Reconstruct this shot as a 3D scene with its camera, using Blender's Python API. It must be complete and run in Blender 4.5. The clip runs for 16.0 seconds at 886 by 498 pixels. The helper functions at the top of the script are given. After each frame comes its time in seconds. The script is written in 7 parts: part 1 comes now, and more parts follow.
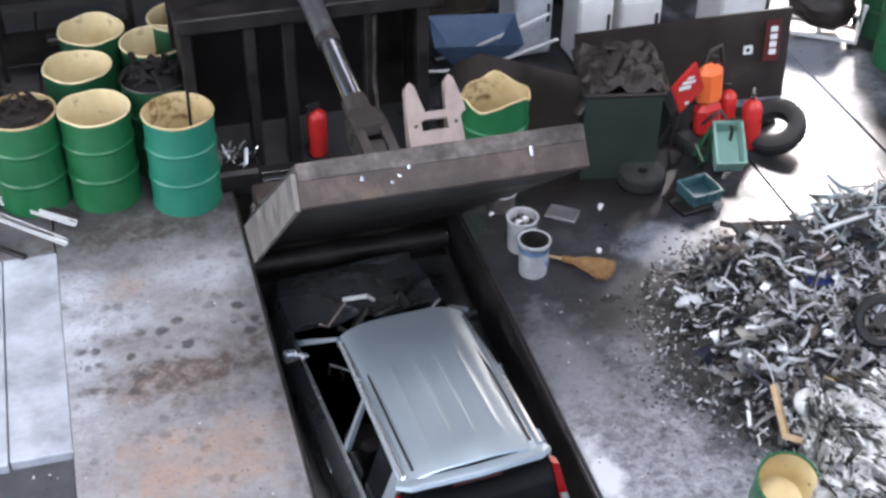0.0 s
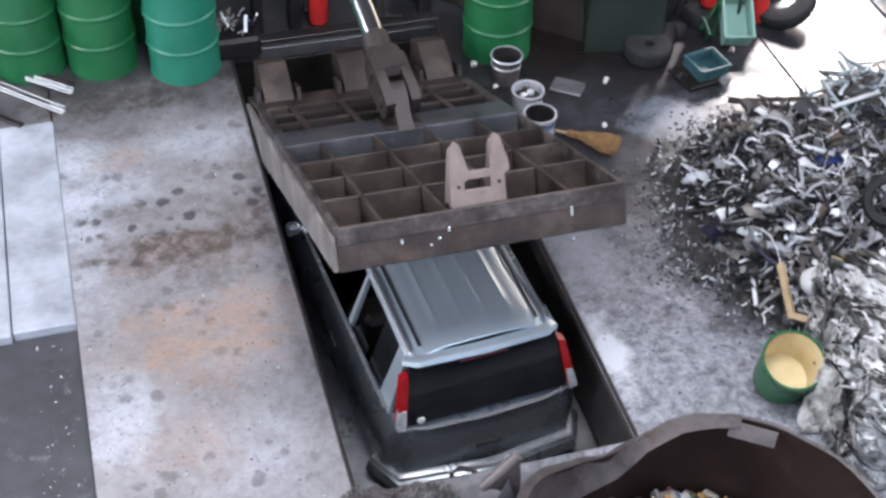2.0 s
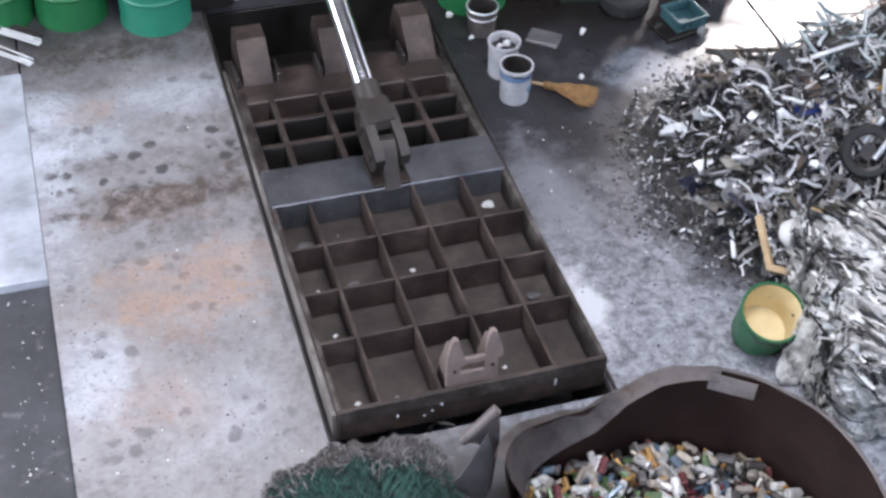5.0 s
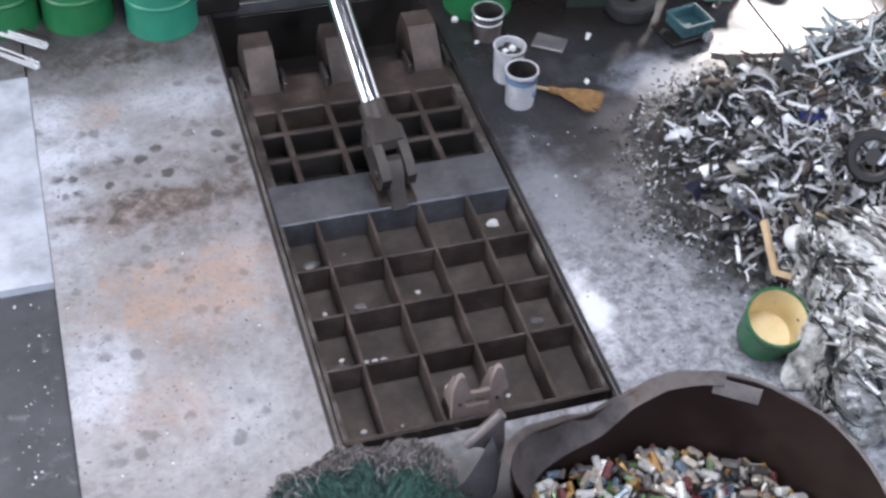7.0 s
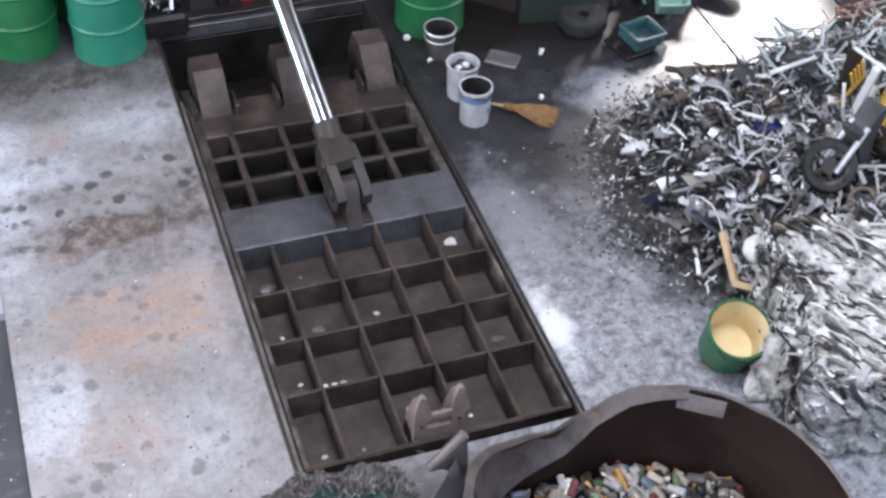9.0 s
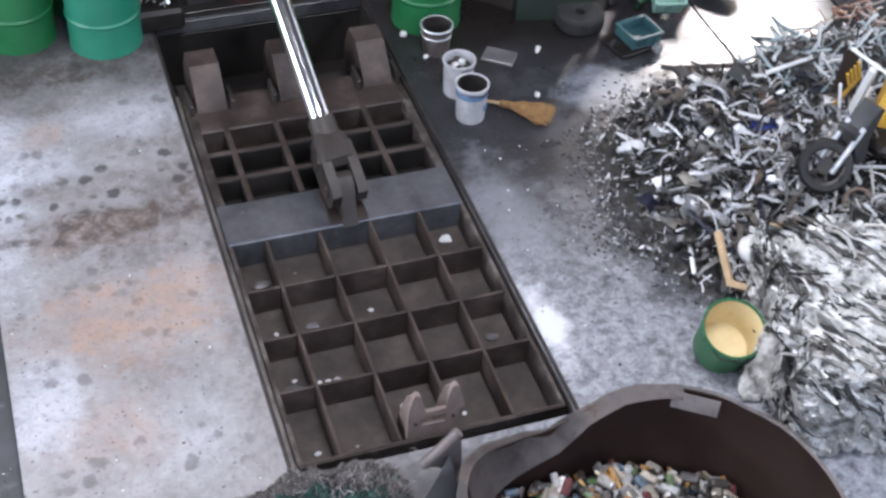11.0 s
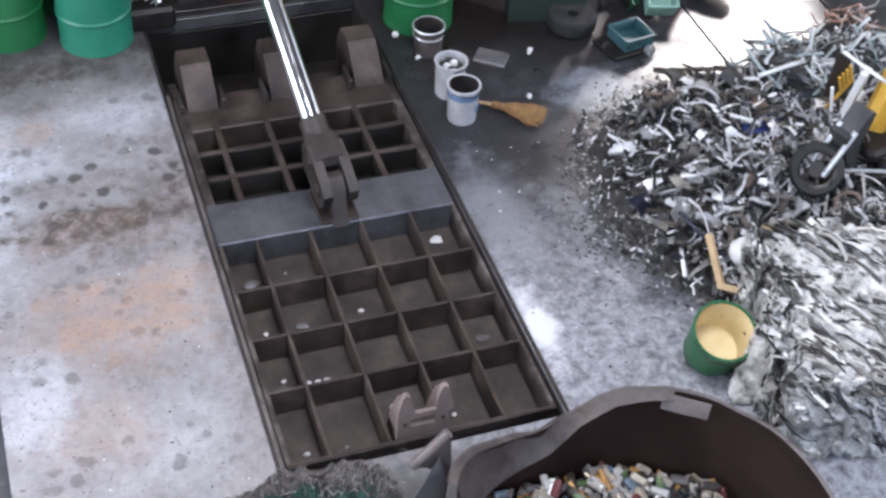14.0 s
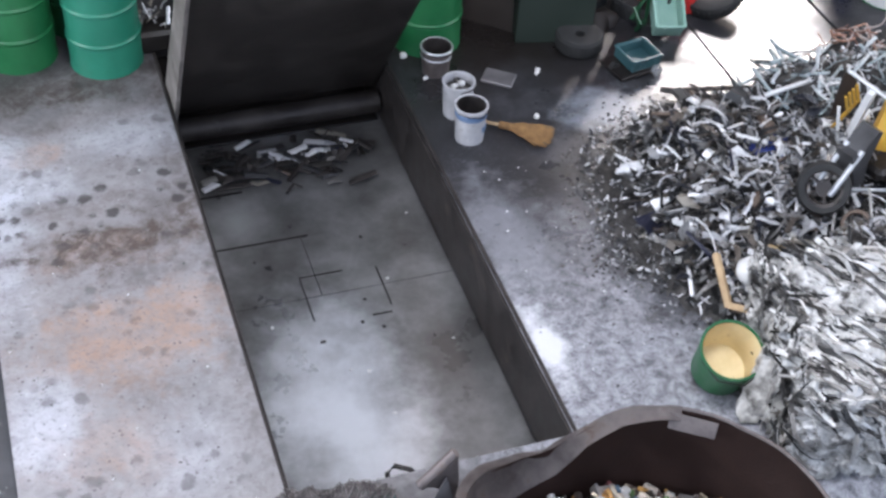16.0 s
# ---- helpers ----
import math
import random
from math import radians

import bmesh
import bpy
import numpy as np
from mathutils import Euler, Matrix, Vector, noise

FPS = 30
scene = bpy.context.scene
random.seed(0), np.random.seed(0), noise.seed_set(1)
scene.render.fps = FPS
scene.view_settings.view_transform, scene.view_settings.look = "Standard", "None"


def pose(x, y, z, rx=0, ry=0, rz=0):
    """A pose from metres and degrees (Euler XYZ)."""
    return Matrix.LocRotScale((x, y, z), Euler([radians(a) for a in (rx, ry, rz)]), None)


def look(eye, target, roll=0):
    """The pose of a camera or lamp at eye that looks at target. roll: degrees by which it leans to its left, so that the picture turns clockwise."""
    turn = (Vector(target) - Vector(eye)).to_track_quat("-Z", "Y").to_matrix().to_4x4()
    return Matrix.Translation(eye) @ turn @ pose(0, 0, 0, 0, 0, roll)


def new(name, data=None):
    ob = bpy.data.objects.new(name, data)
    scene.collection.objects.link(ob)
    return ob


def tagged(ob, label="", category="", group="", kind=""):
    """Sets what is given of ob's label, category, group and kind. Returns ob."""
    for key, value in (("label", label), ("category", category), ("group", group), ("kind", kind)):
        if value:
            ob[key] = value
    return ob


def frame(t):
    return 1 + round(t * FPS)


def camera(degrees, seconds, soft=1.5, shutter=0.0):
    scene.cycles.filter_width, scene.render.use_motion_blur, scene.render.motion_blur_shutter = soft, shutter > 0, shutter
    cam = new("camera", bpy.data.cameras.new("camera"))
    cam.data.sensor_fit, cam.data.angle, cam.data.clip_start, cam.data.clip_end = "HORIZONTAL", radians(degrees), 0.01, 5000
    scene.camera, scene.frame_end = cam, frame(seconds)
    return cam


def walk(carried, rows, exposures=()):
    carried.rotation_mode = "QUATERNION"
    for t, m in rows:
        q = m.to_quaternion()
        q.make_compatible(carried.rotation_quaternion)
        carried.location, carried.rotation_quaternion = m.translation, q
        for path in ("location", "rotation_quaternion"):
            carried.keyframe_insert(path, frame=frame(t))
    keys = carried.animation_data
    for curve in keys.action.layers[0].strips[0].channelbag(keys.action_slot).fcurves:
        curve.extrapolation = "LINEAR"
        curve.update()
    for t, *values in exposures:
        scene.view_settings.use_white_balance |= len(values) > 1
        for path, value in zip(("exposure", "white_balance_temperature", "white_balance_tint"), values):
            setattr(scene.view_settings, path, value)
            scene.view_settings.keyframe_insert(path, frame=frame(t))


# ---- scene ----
cam = camera(36.0, 16.0, soft=2.8)
PATH = [
    (0, (-0.938, -5.309, 6.752), (-0.503, -3.776, 5.544), 0.6),
    (0.5, (-0.949, -5.25, 6.738), (-0.51, -3.75, 5.49), 1.2),
    (1, (-1.009, -5.203, 6.735), (-0.57, -3.744, 5.441), 1.4),
    (1.5, (-1.035, -5.171, 6.732), (-0.606, -3.742, 5.399), 1.5),
    (2, (-1.072, -5.151, 6.72), (-0.642, -3.746, 5.363), 2.0),
    (2.5, (-1.076, -5.129, 6.726), (-0.644, -3.743, 5.349), 2.4),
    (3, (-1.077, -5.108, 6.707), (-0.638, -3.737, 5.318), 2.2),
    (3.5, (-1.099, -5.116, 6.658), (-0.646, -3.748, 5.271), 2.9),
    (4, (-1.091, -5.101, 6.644), (-0.63, -3.741, 5.252), 3.2),
    (6.5, (-1.098, -5.082, 6.649), (-0.644, -3.736, 5.241), 2.7),
    (7, (-1.103, -5.096, 6.649), (-0.648, -3.74, 5.251), 3.0),
    (7.5, (-1.1, -5.103, 6.635), (-0.64, -3.741, 5.244), 3.0),
    (8, (-1.087, -5.103, 6.621), (-0.622, -3.739, 5.234), 2.9),
    (8.4, (-1.087, -5.103, 6.621), (-0.622, -3.739, 5.234), 2.9),
    (8.5, (-1.048, -5.041, 6.575), (-0.53, -3.679, 5.206), 3.2),
    (9, (-1.066, -5.025, 6.573), (-0.549, -3.668, 5.198), 3.1),
    (11.5, (-1.072, -5.012, 6.562), (-0.546, -3.661, 5.184), 3.9),
    (12, (-1.057, -5.012, 6.548), (-0.53, -3.659, 5.173), 3.6),
    (12.5, (-1.058, -5.015, 6.554), (-0.53, -3.661, 5.179), 3.9),
    (13, (-1.067, -5.005, 6.545), (-0.533, -3.654, 5.17), 3.7),
    (13.5, (-1.07, -5.005, 6.534), (-0.526, -3.654, 5.163), 4.2),
    (14, (-1.075, -5.004, 6.539), (-0.535, -3.655, 5.165), 4.6),
    (14.5, (-1.068, -4.994, 6.532), (-0.526, -3.646, 5.156), 4.2),
    (15, (-1.042, -5.027, 6.551), (-0.508, -3.671, 5.183), 4.1),
    (15.5, (-1.042, -5.04, 6.56), (-0.521, -3.665, 5.204), 3.3),
    (16, (-1.061, -5.03, 6.562), (-0.531, -3.657, 5.208), 4.0),
]
walk(cam, [(t, look(eye, target, roll)) for t, eye, target, roll in PATH], exposures=[(0, 0.76, 6500, 17), (16, 0.76, 6500, 17)])


# ---- light ----
SUN_EL, SUN_AZ = 33, 33
world = bpy.data.worlds.new("sky_world")
scene.world = world
world.use_nodes = True
wn = world.node_tree
sky = wn.nodes.new("ShaderNodeTexSky")
sky.sky_type, sky.sun_disc = "NISHITA", False
sky.sun_elevation, sky.sun_rotation = radians(SUN_EL), radians(SUN_AZ)
sky.air_density, sky.dust_density = 1.0, 3.0
wn.links.new(sky.outputs[0], wn.nodes["Background"].inputs[0])
wn.nodes["Background"].inputs[1].default_value = 0.15
sun_data = bpy.data.lights.new("sun", "SUN")
sun_data.energy, sun_data.angle, sun_data.color = 3.6, radians(12), (1.0, 0.99, 0.97)
sun = new("sun", sun_data)
a, e = radians(SUN_AZ), radians(SUN_EL)
sun.matrix_world = look((math.sin(a) * math.cos(e) * 30, math.cos(a) * math.cos(e) * 30, math.sin(e) * 30), (0, 0, 0))


def sky_fill(name, at, to, w, h, watts, color=(0.9, 0.955, 1.0)):
    """Area lamp added as fill, for sky light from an unseen open side."""
    d = bpy.data.lights.new(name, "AREA")
    d.shape, d.size, d.size_y, d.energy, d.color = "RECTANGLE", w, h, watts, color
    ob = new(name, d)
    ob.matrix_world = look(at, to)
    return ob


sky_fill("south_opening", (-1.5, -10.5, 8.2), (0.3, 1.0, 0), 15, 6, 390)
# unseen lamp added to brighten the pit floor and foreground
sky_fill("overhead_fill", (0.9, -1.0, 8.9), (0.9, -0.2, 0), 3.2, 2.4, 450)
# unseen lamp added to keep the scrap heap bright
sky_fill("east_fill", (11.5, 0.5, 4.6), (4.2, 1.2, 0), 7, 4, 330)
sky_fill("west_opening", (-11, 1.0, 5.0), (0, 1.8, 0), 10, 6, 900)


# ---- materials ----
def material(name, colors, scale=4.0, rough=(0.5, 0.8), metal=0.0, bump=0.15, bump_scale=60.0, detail=6.0, per_object=0.0, spots=None, spot_scale=2.0, spot_cover=0.55):
    """colors: two or three base colours mixed by large noise; spots: a worn or stained colour in patches."""
    m = bpy.data.materials.new(name)
    m.use_nodes = True
    t = m.node_tree
    N, L = t.nodes.new, t.links.new
    b = t.nodes["Principled BSDF"]
    co = N("ShaderNodeTexCoord")
    n1 = N("ShaderNodeTexNoise")
    n1.inputs["Scale"].default_value, n1.inputs["Detail"].default_value, n1.inputs["Roughness"].default_value = scale, detail, 0.65
    L(co.outputs["Object"], n1.inputs["Vector"])
    ramp = N("ShaderNodeValToRGB")
    els = ramp.color_ramp.elements
    els[0].position, els[1].position = 0.32, 0.68
    els[0].color, els[1].color = (*colors[0], 1), (*colors[-1], 1)
    if len(colors) == 3:
        mid = els.new(0.5)
        mid.color = (*colors[1], 1)
    L(n1.outputs["Fac"], ramp.inputs[0])
    col = ramp.outputs[0]
    if spots:
        n2 = N("ShaderNodeTexNoise")
        n2.inputs["Scale"].default_value, n2.inputs["Detail"].default_value, n2.inputs["Roughness"].default_value = spot_scale, 8, 0.7
        L(co.outputs["Object"], n2.inputs["Vector"])
        r2 = N("ShaderNodeValToRGB")
        r2.color_ramp.elements[0].position, r2.color_ramp.elements[1].position = spot_cover, spot_cover + 0.12
        L(n2.outputs["Fac"], r2.inputs[0])
        mx = N("ShaderNodeMixRGB")
        L(r2.outputs[0], mx.inputs[0]); L(col, mx.inputs[1])
        mx.inputs[2].default_value = (*spots, 1)
        col = mx.outputs[0]
    if per_object:
        info = N("ShaderNodeObjectInfo")
        hsv = N("ShaderNodeHueSaturation")
        mr = N("ShaderNodeMapRange")
        mr.inputs["To Min"].default_value, mr.inputs["To Max"].default_value = 1 - per_object, 1 + per_object
        L(info.outputs["Random"], mr.inputs[0]); L(mr.outputs[0], hsv.inputs["Value"]); L(col, hsv.inputs["Color"])
        col = hsv.outputs[0]
    L(col, b.inputs["Base Color"])
    n3 = N("ShaderNodeTexNoise")
    n3.inputs["Scale"].default_value, n3.inputs["Detail"].default_value = bump_scale, 4
    L(co.outputs["Object"], n3.inputs["Vector"])
    mr2 = N("ShaderNodeMapRange")
    mr2.inputs["From Min"].default_value, mr2.inputs["From Max"].default_value = 0.3, 0.7
    mr2.inputs["To Min"].default_value, mr2.inputs["To Max"].default_value = rough
    L(n1.outputs["Fac"], mr2.inputs[0]); L(mr2.outputs[0], b.inputs["Roughness"])
    bp = N("ShaderNodeBump")
    bp.inputs["Strength"].default_value, bp.inputs["Distance"].default_value = bump, 0.01
    L(n3.outputs["Fac"], bp.inputs["Height"]); L(bp.outputs[0], b.inputs["Normal"])
    b.inputs["Metallic"].default_value = metal
    return m


def scatter_material(name, stops, rough=0.5, metal=0.3, island=False):
    """Each piece (or each loose island of one mesh) takes its own colour from the stops."""
    m = material(name, [(0.8, 0.8, 0.8), (1, 1, 1)], scale=14, rough=(rough - 0.15, rough + 0.15), metal=metal, bump=0.3, bump_scale=40)
    t = m.node_tree
    N, L = t.nodes.new, t.links.new
    b = t.nodes["Principled BSDF"]
    src = N("ShaderNodeNewGeometry").outputs["Random Per Island"] if island else N("ShaderNodeObjectInfo").outputs["Random"]
    ramp = N("ShaderNodeValToRGB")
    ramp.color_ramp.interpolation = "CONSTANT"
    els = ramp.color_ramp.elements
    els[0].position, els[0].color = 0, (*stops[0], 1)
    els[1].position, els[1].color = 1 / len(stops), (*stops[1], 1)
    for i, c in enumerate(stops[2:]):
        els.new((i + 2) / len(stops)).color = (*c, 1)
    L(src, ramp.inputs[0])
    mx = N("ShaderNodeMixRGB")
    mx.blend_type, mx.inputs[0].default_value = "MULTIPLY", 0.8
    old = b.inputs["Base Color"].links[0].from_socket
    L(ramp.outputs[0], mx.inputs[1]); L(old, mx.inputs[2]); L(mx.outputs[0], b.inputs["Base Color"])
    return m


def floor_material():
    """Worn concrete: pale and dusty to the west, oil-soaked and polished to the east, rust-red scuffs, tyre and drip
    marks; some glare, glow and shadow painted in.
    """
    m = bpy.data.materials.new("worn_concrete")
    m.use_nodes = True
    t = m.node_tree
    N, L = t.nodes.new, t.links.new
    b = t.nodes["Principled BSDF"]
    geo = N("ShaderNodeNewGeometry")
    sep = N("ShaderNodeSeparateXYZ")
    L(geo.outputs["Position"], sep.inputs[0])

    def noise_at(scale, detail=8, rough=0.65, warp=0.0):
        n = N("ShaderNodeTexNoise")
        n.inputs["Scale"].default_value, n.inputs["Detail"].default_value, n.inputs["Roughness"].default_value, n.inputs["Distortion"].default_value = scale, detail, rough, warp
        L(geo.outputs["Position"], n.inputs["Vector"])
        return n.outputs["Fac"]

    def ramp(src, *stops):
        r = N("ShaderNodeValToRGB")
        els = r.color_ramp.elements
        els[0].position, els[0].color = stops[0][0], (*stops[0][1], 1)
        els[1].position, els[1].color = stops[-1][0], (*stops[-1][1], 1)
        for p, c in stops[1:-1]:
            els.new(p).color = (*c, 1)
        L(src, r.inputs[0])
        return r.outputs[0]

    def mix(fac, c1, c2, kind="MIX"):
        x = N("ShaderNodeMixRGB")
        x.blend_type = kind
        for s, v in zip(x.inputs, (fac, c1, c2)):
            if isinstance(v, (int, float)):
                s.default_value = v
            elif isinstance(v, tuple):
                s.default_value = (*v, 1)
            else:
                L(v, s)
        return x.outputs[0]

    def math_node(op, a, c):
        x = N("ShaderNodeMath")
        x.operation = op
        for s, v in zip(x.inputs, (a, c)):
            if isinstance(v, (int, float)):
                s.default_value = v
            else:
                L(v, s)
        return x.outputs[0]

    B, W = (0, 0, 0), (1, 1, 1)

    def patch(cx, cy, rx, ry, ragged=0.7, scale=2.6):
        """A spot with a ragged edge, 1 in its middle, 0 outside."""
        dx = math_node("MULTIPLY", math_node("SUBTRACT", sep.outputs[0], cx), 1 / rx)
        dy = math_node("MULTIPLY", math_node("SUBTRACT", sep.outputs[1], cy), 1 / ry)
        d = math_node("SQRT", math_node("ADD", math_node("MULTIPLY", dx, dx), math_node("MULTIPLY", dy, dy)), 0)
        d = math_node("ADD", d, math_node("MULTIPLY", math_node("SUBTRACT", noise_at(scale, 9, 0.72), 0.5), ragged * 3))
        return ramp(d, (0.35, W), (1.0, B))

    def soft(fac, k):
        return math_node("MULTIPLY", fac, k)

    pale = ramp(noise_at(1.1, 10, 0.72, 0.4), (0.34, (0.155, 0.143, 0.144)), (0.5, (0.262, 0.245, 0.249)), (0.66, (0.37, 0.355, 0.368)))
    pale = mix(ramp(noise_at(14, 6), (0.42, B), (0.62, (0.4, 0.4, 0.4))), pale, (0.38, 0.37, 0.38))
    # rust-red scuffs
    rusty = ramp(noise_at(5, 9, 0.78, 0.5), (0.36, (0.2, 0.2, 0.2)), (0.6, W))
    for cx, cy, rx, ry, k in ((-0.75, 1.35, 0.75, 0.55, 0.75), (-0.35, 1.6, 0.4, 0.3, 0.5), (-1.15, 3.4, 0.28, 0.2, 0.75), (-1.0, 0.45, 0.5, 0.35, 0.4), (-0.9, 2.25, 0.8, 0.25, 0.45)):
        pale = mix(math_node("MULTIPLY", soft(patch(cx, cy, rx, ry, 0.9, 3.5), k), rusty), pale, (0.4, 0.25, 0.18))
    # bluish-white patches on the pale side
    for cx, cy, rx, ry, k in ((-1.55, 3.4, 0.6, 0.4, 0.45), (-0.4, 3.5, 0.7, 0.35, 0.4), (-1.45, 2.7, 0.3, 1.1, 0.6), (-1.35, 0.75, 0.3, 0.5, 0.5), (-0.5, 0.3, 0.3, 0.5, 0.15), (-1.2, 2.95, 0.5, 0.25, 0.5)):
        pale = mix(soft(patch(cx, cy, rx, ry), k), pale, (0.58, 0.61, 0.67))
    pale = mix(ramp(noise_at(4.5, 9, 0.75), (0.46, B), (0.6, (0.5, 0.5, 0.5))), pale, (0.22, 0.215, 0.22))
    pale = mix(ramp(noise_at(30, 3), (0.56, B), (0.66, (0.55, 0.55, 0.55))), pale, (0.17, 0.16, 0.16))
    # brown grime trodden in across the slab; by the drums it also paints their shadow
    mottle = ramp(noise_at(8, 9, 0.8, 0.6), (0.4, (0.25, 0.25, 0.25)), (0.56, W))
    # the first entry only darkens the floor before the pit
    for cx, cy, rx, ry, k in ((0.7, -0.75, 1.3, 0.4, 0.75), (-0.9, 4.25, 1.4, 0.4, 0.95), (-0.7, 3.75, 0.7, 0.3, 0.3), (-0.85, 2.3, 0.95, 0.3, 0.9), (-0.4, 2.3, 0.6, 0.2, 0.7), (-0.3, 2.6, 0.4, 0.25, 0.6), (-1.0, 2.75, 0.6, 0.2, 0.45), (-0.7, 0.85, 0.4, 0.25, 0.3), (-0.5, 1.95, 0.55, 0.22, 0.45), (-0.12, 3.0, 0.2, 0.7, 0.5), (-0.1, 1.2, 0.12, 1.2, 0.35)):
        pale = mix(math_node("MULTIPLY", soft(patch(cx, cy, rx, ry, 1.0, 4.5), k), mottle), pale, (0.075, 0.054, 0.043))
    # dark footprints and drips
    vor = N("ShaderNodeTexVoronoi")
    vor.inputs["Scale"].default_value = 6.5
    L(geo.outputs["Position"], vor.inputs["Vector"])
    dots = ramp(math_node("ADD", vor.outputs["Distance"], soft(math_node("SUBTRACT", noise_at(13, 6, 0.75), 0.5), 0.75)), (0.24, W), (0.38, B))
    where = math_node("ADD", soft(math_node("MAXIMUM", patch(-0.75, 2.6, 1.1, 0.5), patch(-0.2, 2.75, 0.6, 0.5)), 1.1), soft(ramp(noise_at(1.9, 3), (0.5, B), (0.6, W)), 0.5))
    drip = math_node("MINIMUM", math_node("MULTIPLY", dots, where), 0.9)
    pale = mix(drip, pale, (0.055, 0.05, 0.05))
    vor2 = N("ShaderNodeTexVoronoi")
    vor2.inputs["Scale"].default_value = 17
    L(geo.outputs["Position"], vor2.inputs["Vector"])
    fleck = math_node("MULTIPLY", ramp(vor2.outputs["Distance"], (0.12, W), (0.22, B)), ramp(noise_at(3.1, 3), (0.46, B), (0.56, W)))
    pale = mix(soft(fleck, 0.7), pale, (0.1, 0.09, 0.09))
    oil = ramp(noise_at(1.3, 9, 0.72), (0.36, (0.014, 0.014, 0.016)), (0.52, (0.026, 0.026, 0.029)), (0.68, (0.072, 0.072, 0.08)))
    oil = mix(ramp(noise_at(45, 4), (0.58, B), (0.68, (0.4, 0.4, 0.4))), oil, (0.16, 0.16, 0.18))
    dust = ramp(noise_at(11, 10, 0.85, 0.3), (0.4, B), (0.58, W))
    near = N("ShaderNodeMapRange")
    near.inputs["From Min"].default_value, near.inputs["From Max"].default_value = 2.1, 0.4
    L(math_node("ADD", sep.outputs[1], math_node("MULTIPLY", math_node("SUBTRACT", noise_at(1.5), 0.5), 2.5)), near.inputs[0])
    oil = mix(math_node("MULTIPLY", near.outputs[0], math_node("ADD", math_node("MULTIPLY", dust, 0.75), 0.22)), oil, (0.4, 0.405, 0.44))
    oil = mix(soft(patch(2.0, 1.75, 0.35, 0.8, 0.9), 0.55), oil, (0.26, 0.265, 0.29))
    # white glare on the floor beside the pit, painted in
    oil = mix(soft(patch(1.88, 0.55, 0.15, 0.45, 0.8, 5), 0.9), oil, (0.66, 0.67, 0.7))
    oil = mix(soft(patch(5.6, 5.4, 1.1, 1.5, 0.7), 0.85), oil, (0.4, 0.42, 0.47))
    oil = mix(soft(patch(2.95, 1.2, 0.45, 1.1, 0.9, 4), 0.7), oil, (0.03, 0.029, 0.03))
    # bluish glow next to the bright floor, painted into the colour
    oil = mix(soft(patch(3.3, 2.85, 0.5, 0.35, 0.8, 3), 0.6), oil, (0.34, 0.37, 0.42))
    # near-black brown area round the steel box and tyres
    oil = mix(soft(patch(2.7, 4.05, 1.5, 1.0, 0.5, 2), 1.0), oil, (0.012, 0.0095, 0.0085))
    oil = mix(soft(fleck, 0.6), oil, (0.03, 0.03, 0.032))
    east = N("ShaderNodeMapRange")
    east.inputs["From Min"].default_value, east.inputs["From Max"].default_value = 0.6, 1.4
    L(math_node("ADD", sep.outputs[0], math_node("MULTIPLY", math_node("SUBTRACT", noise_at(1.2), 0.5), 1.2)), east.inputs[0])
    # the darker mix also takes over towards the back
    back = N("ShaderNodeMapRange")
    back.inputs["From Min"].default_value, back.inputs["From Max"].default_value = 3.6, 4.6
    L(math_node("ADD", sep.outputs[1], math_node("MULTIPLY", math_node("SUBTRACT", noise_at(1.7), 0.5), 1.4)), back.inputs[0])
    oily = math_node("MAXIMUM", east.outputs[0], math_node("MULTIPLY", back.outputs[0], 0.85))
    col = mix(oily, pale, oil)
    # darker ragged area on the floor before the pit
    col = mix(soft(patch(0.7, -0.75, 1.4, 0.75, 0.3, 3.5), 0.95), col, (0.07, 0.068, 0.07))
    L(col, b.inputs["Base Color"])
    wet = ramp(noise_at(1.6, 5), (0.35, (0.22, 0.22, 0.22)), (0.65, (0.5, 0.5, 0.5)))
    L(mix(oily, (0.62, 0.62, 0.62), wet), b.inputs["Roughness"])
    bp = N("ShaderNodeBump")
    bp.inputs["Strength"].default_value, bp.inputs["Distance"].default_value = 0.35, 0.01
    L(noise_at(25, 8), bp.inputs["Height"]); L(bp.outputs[0], b.inputs["Normal"])
    return m


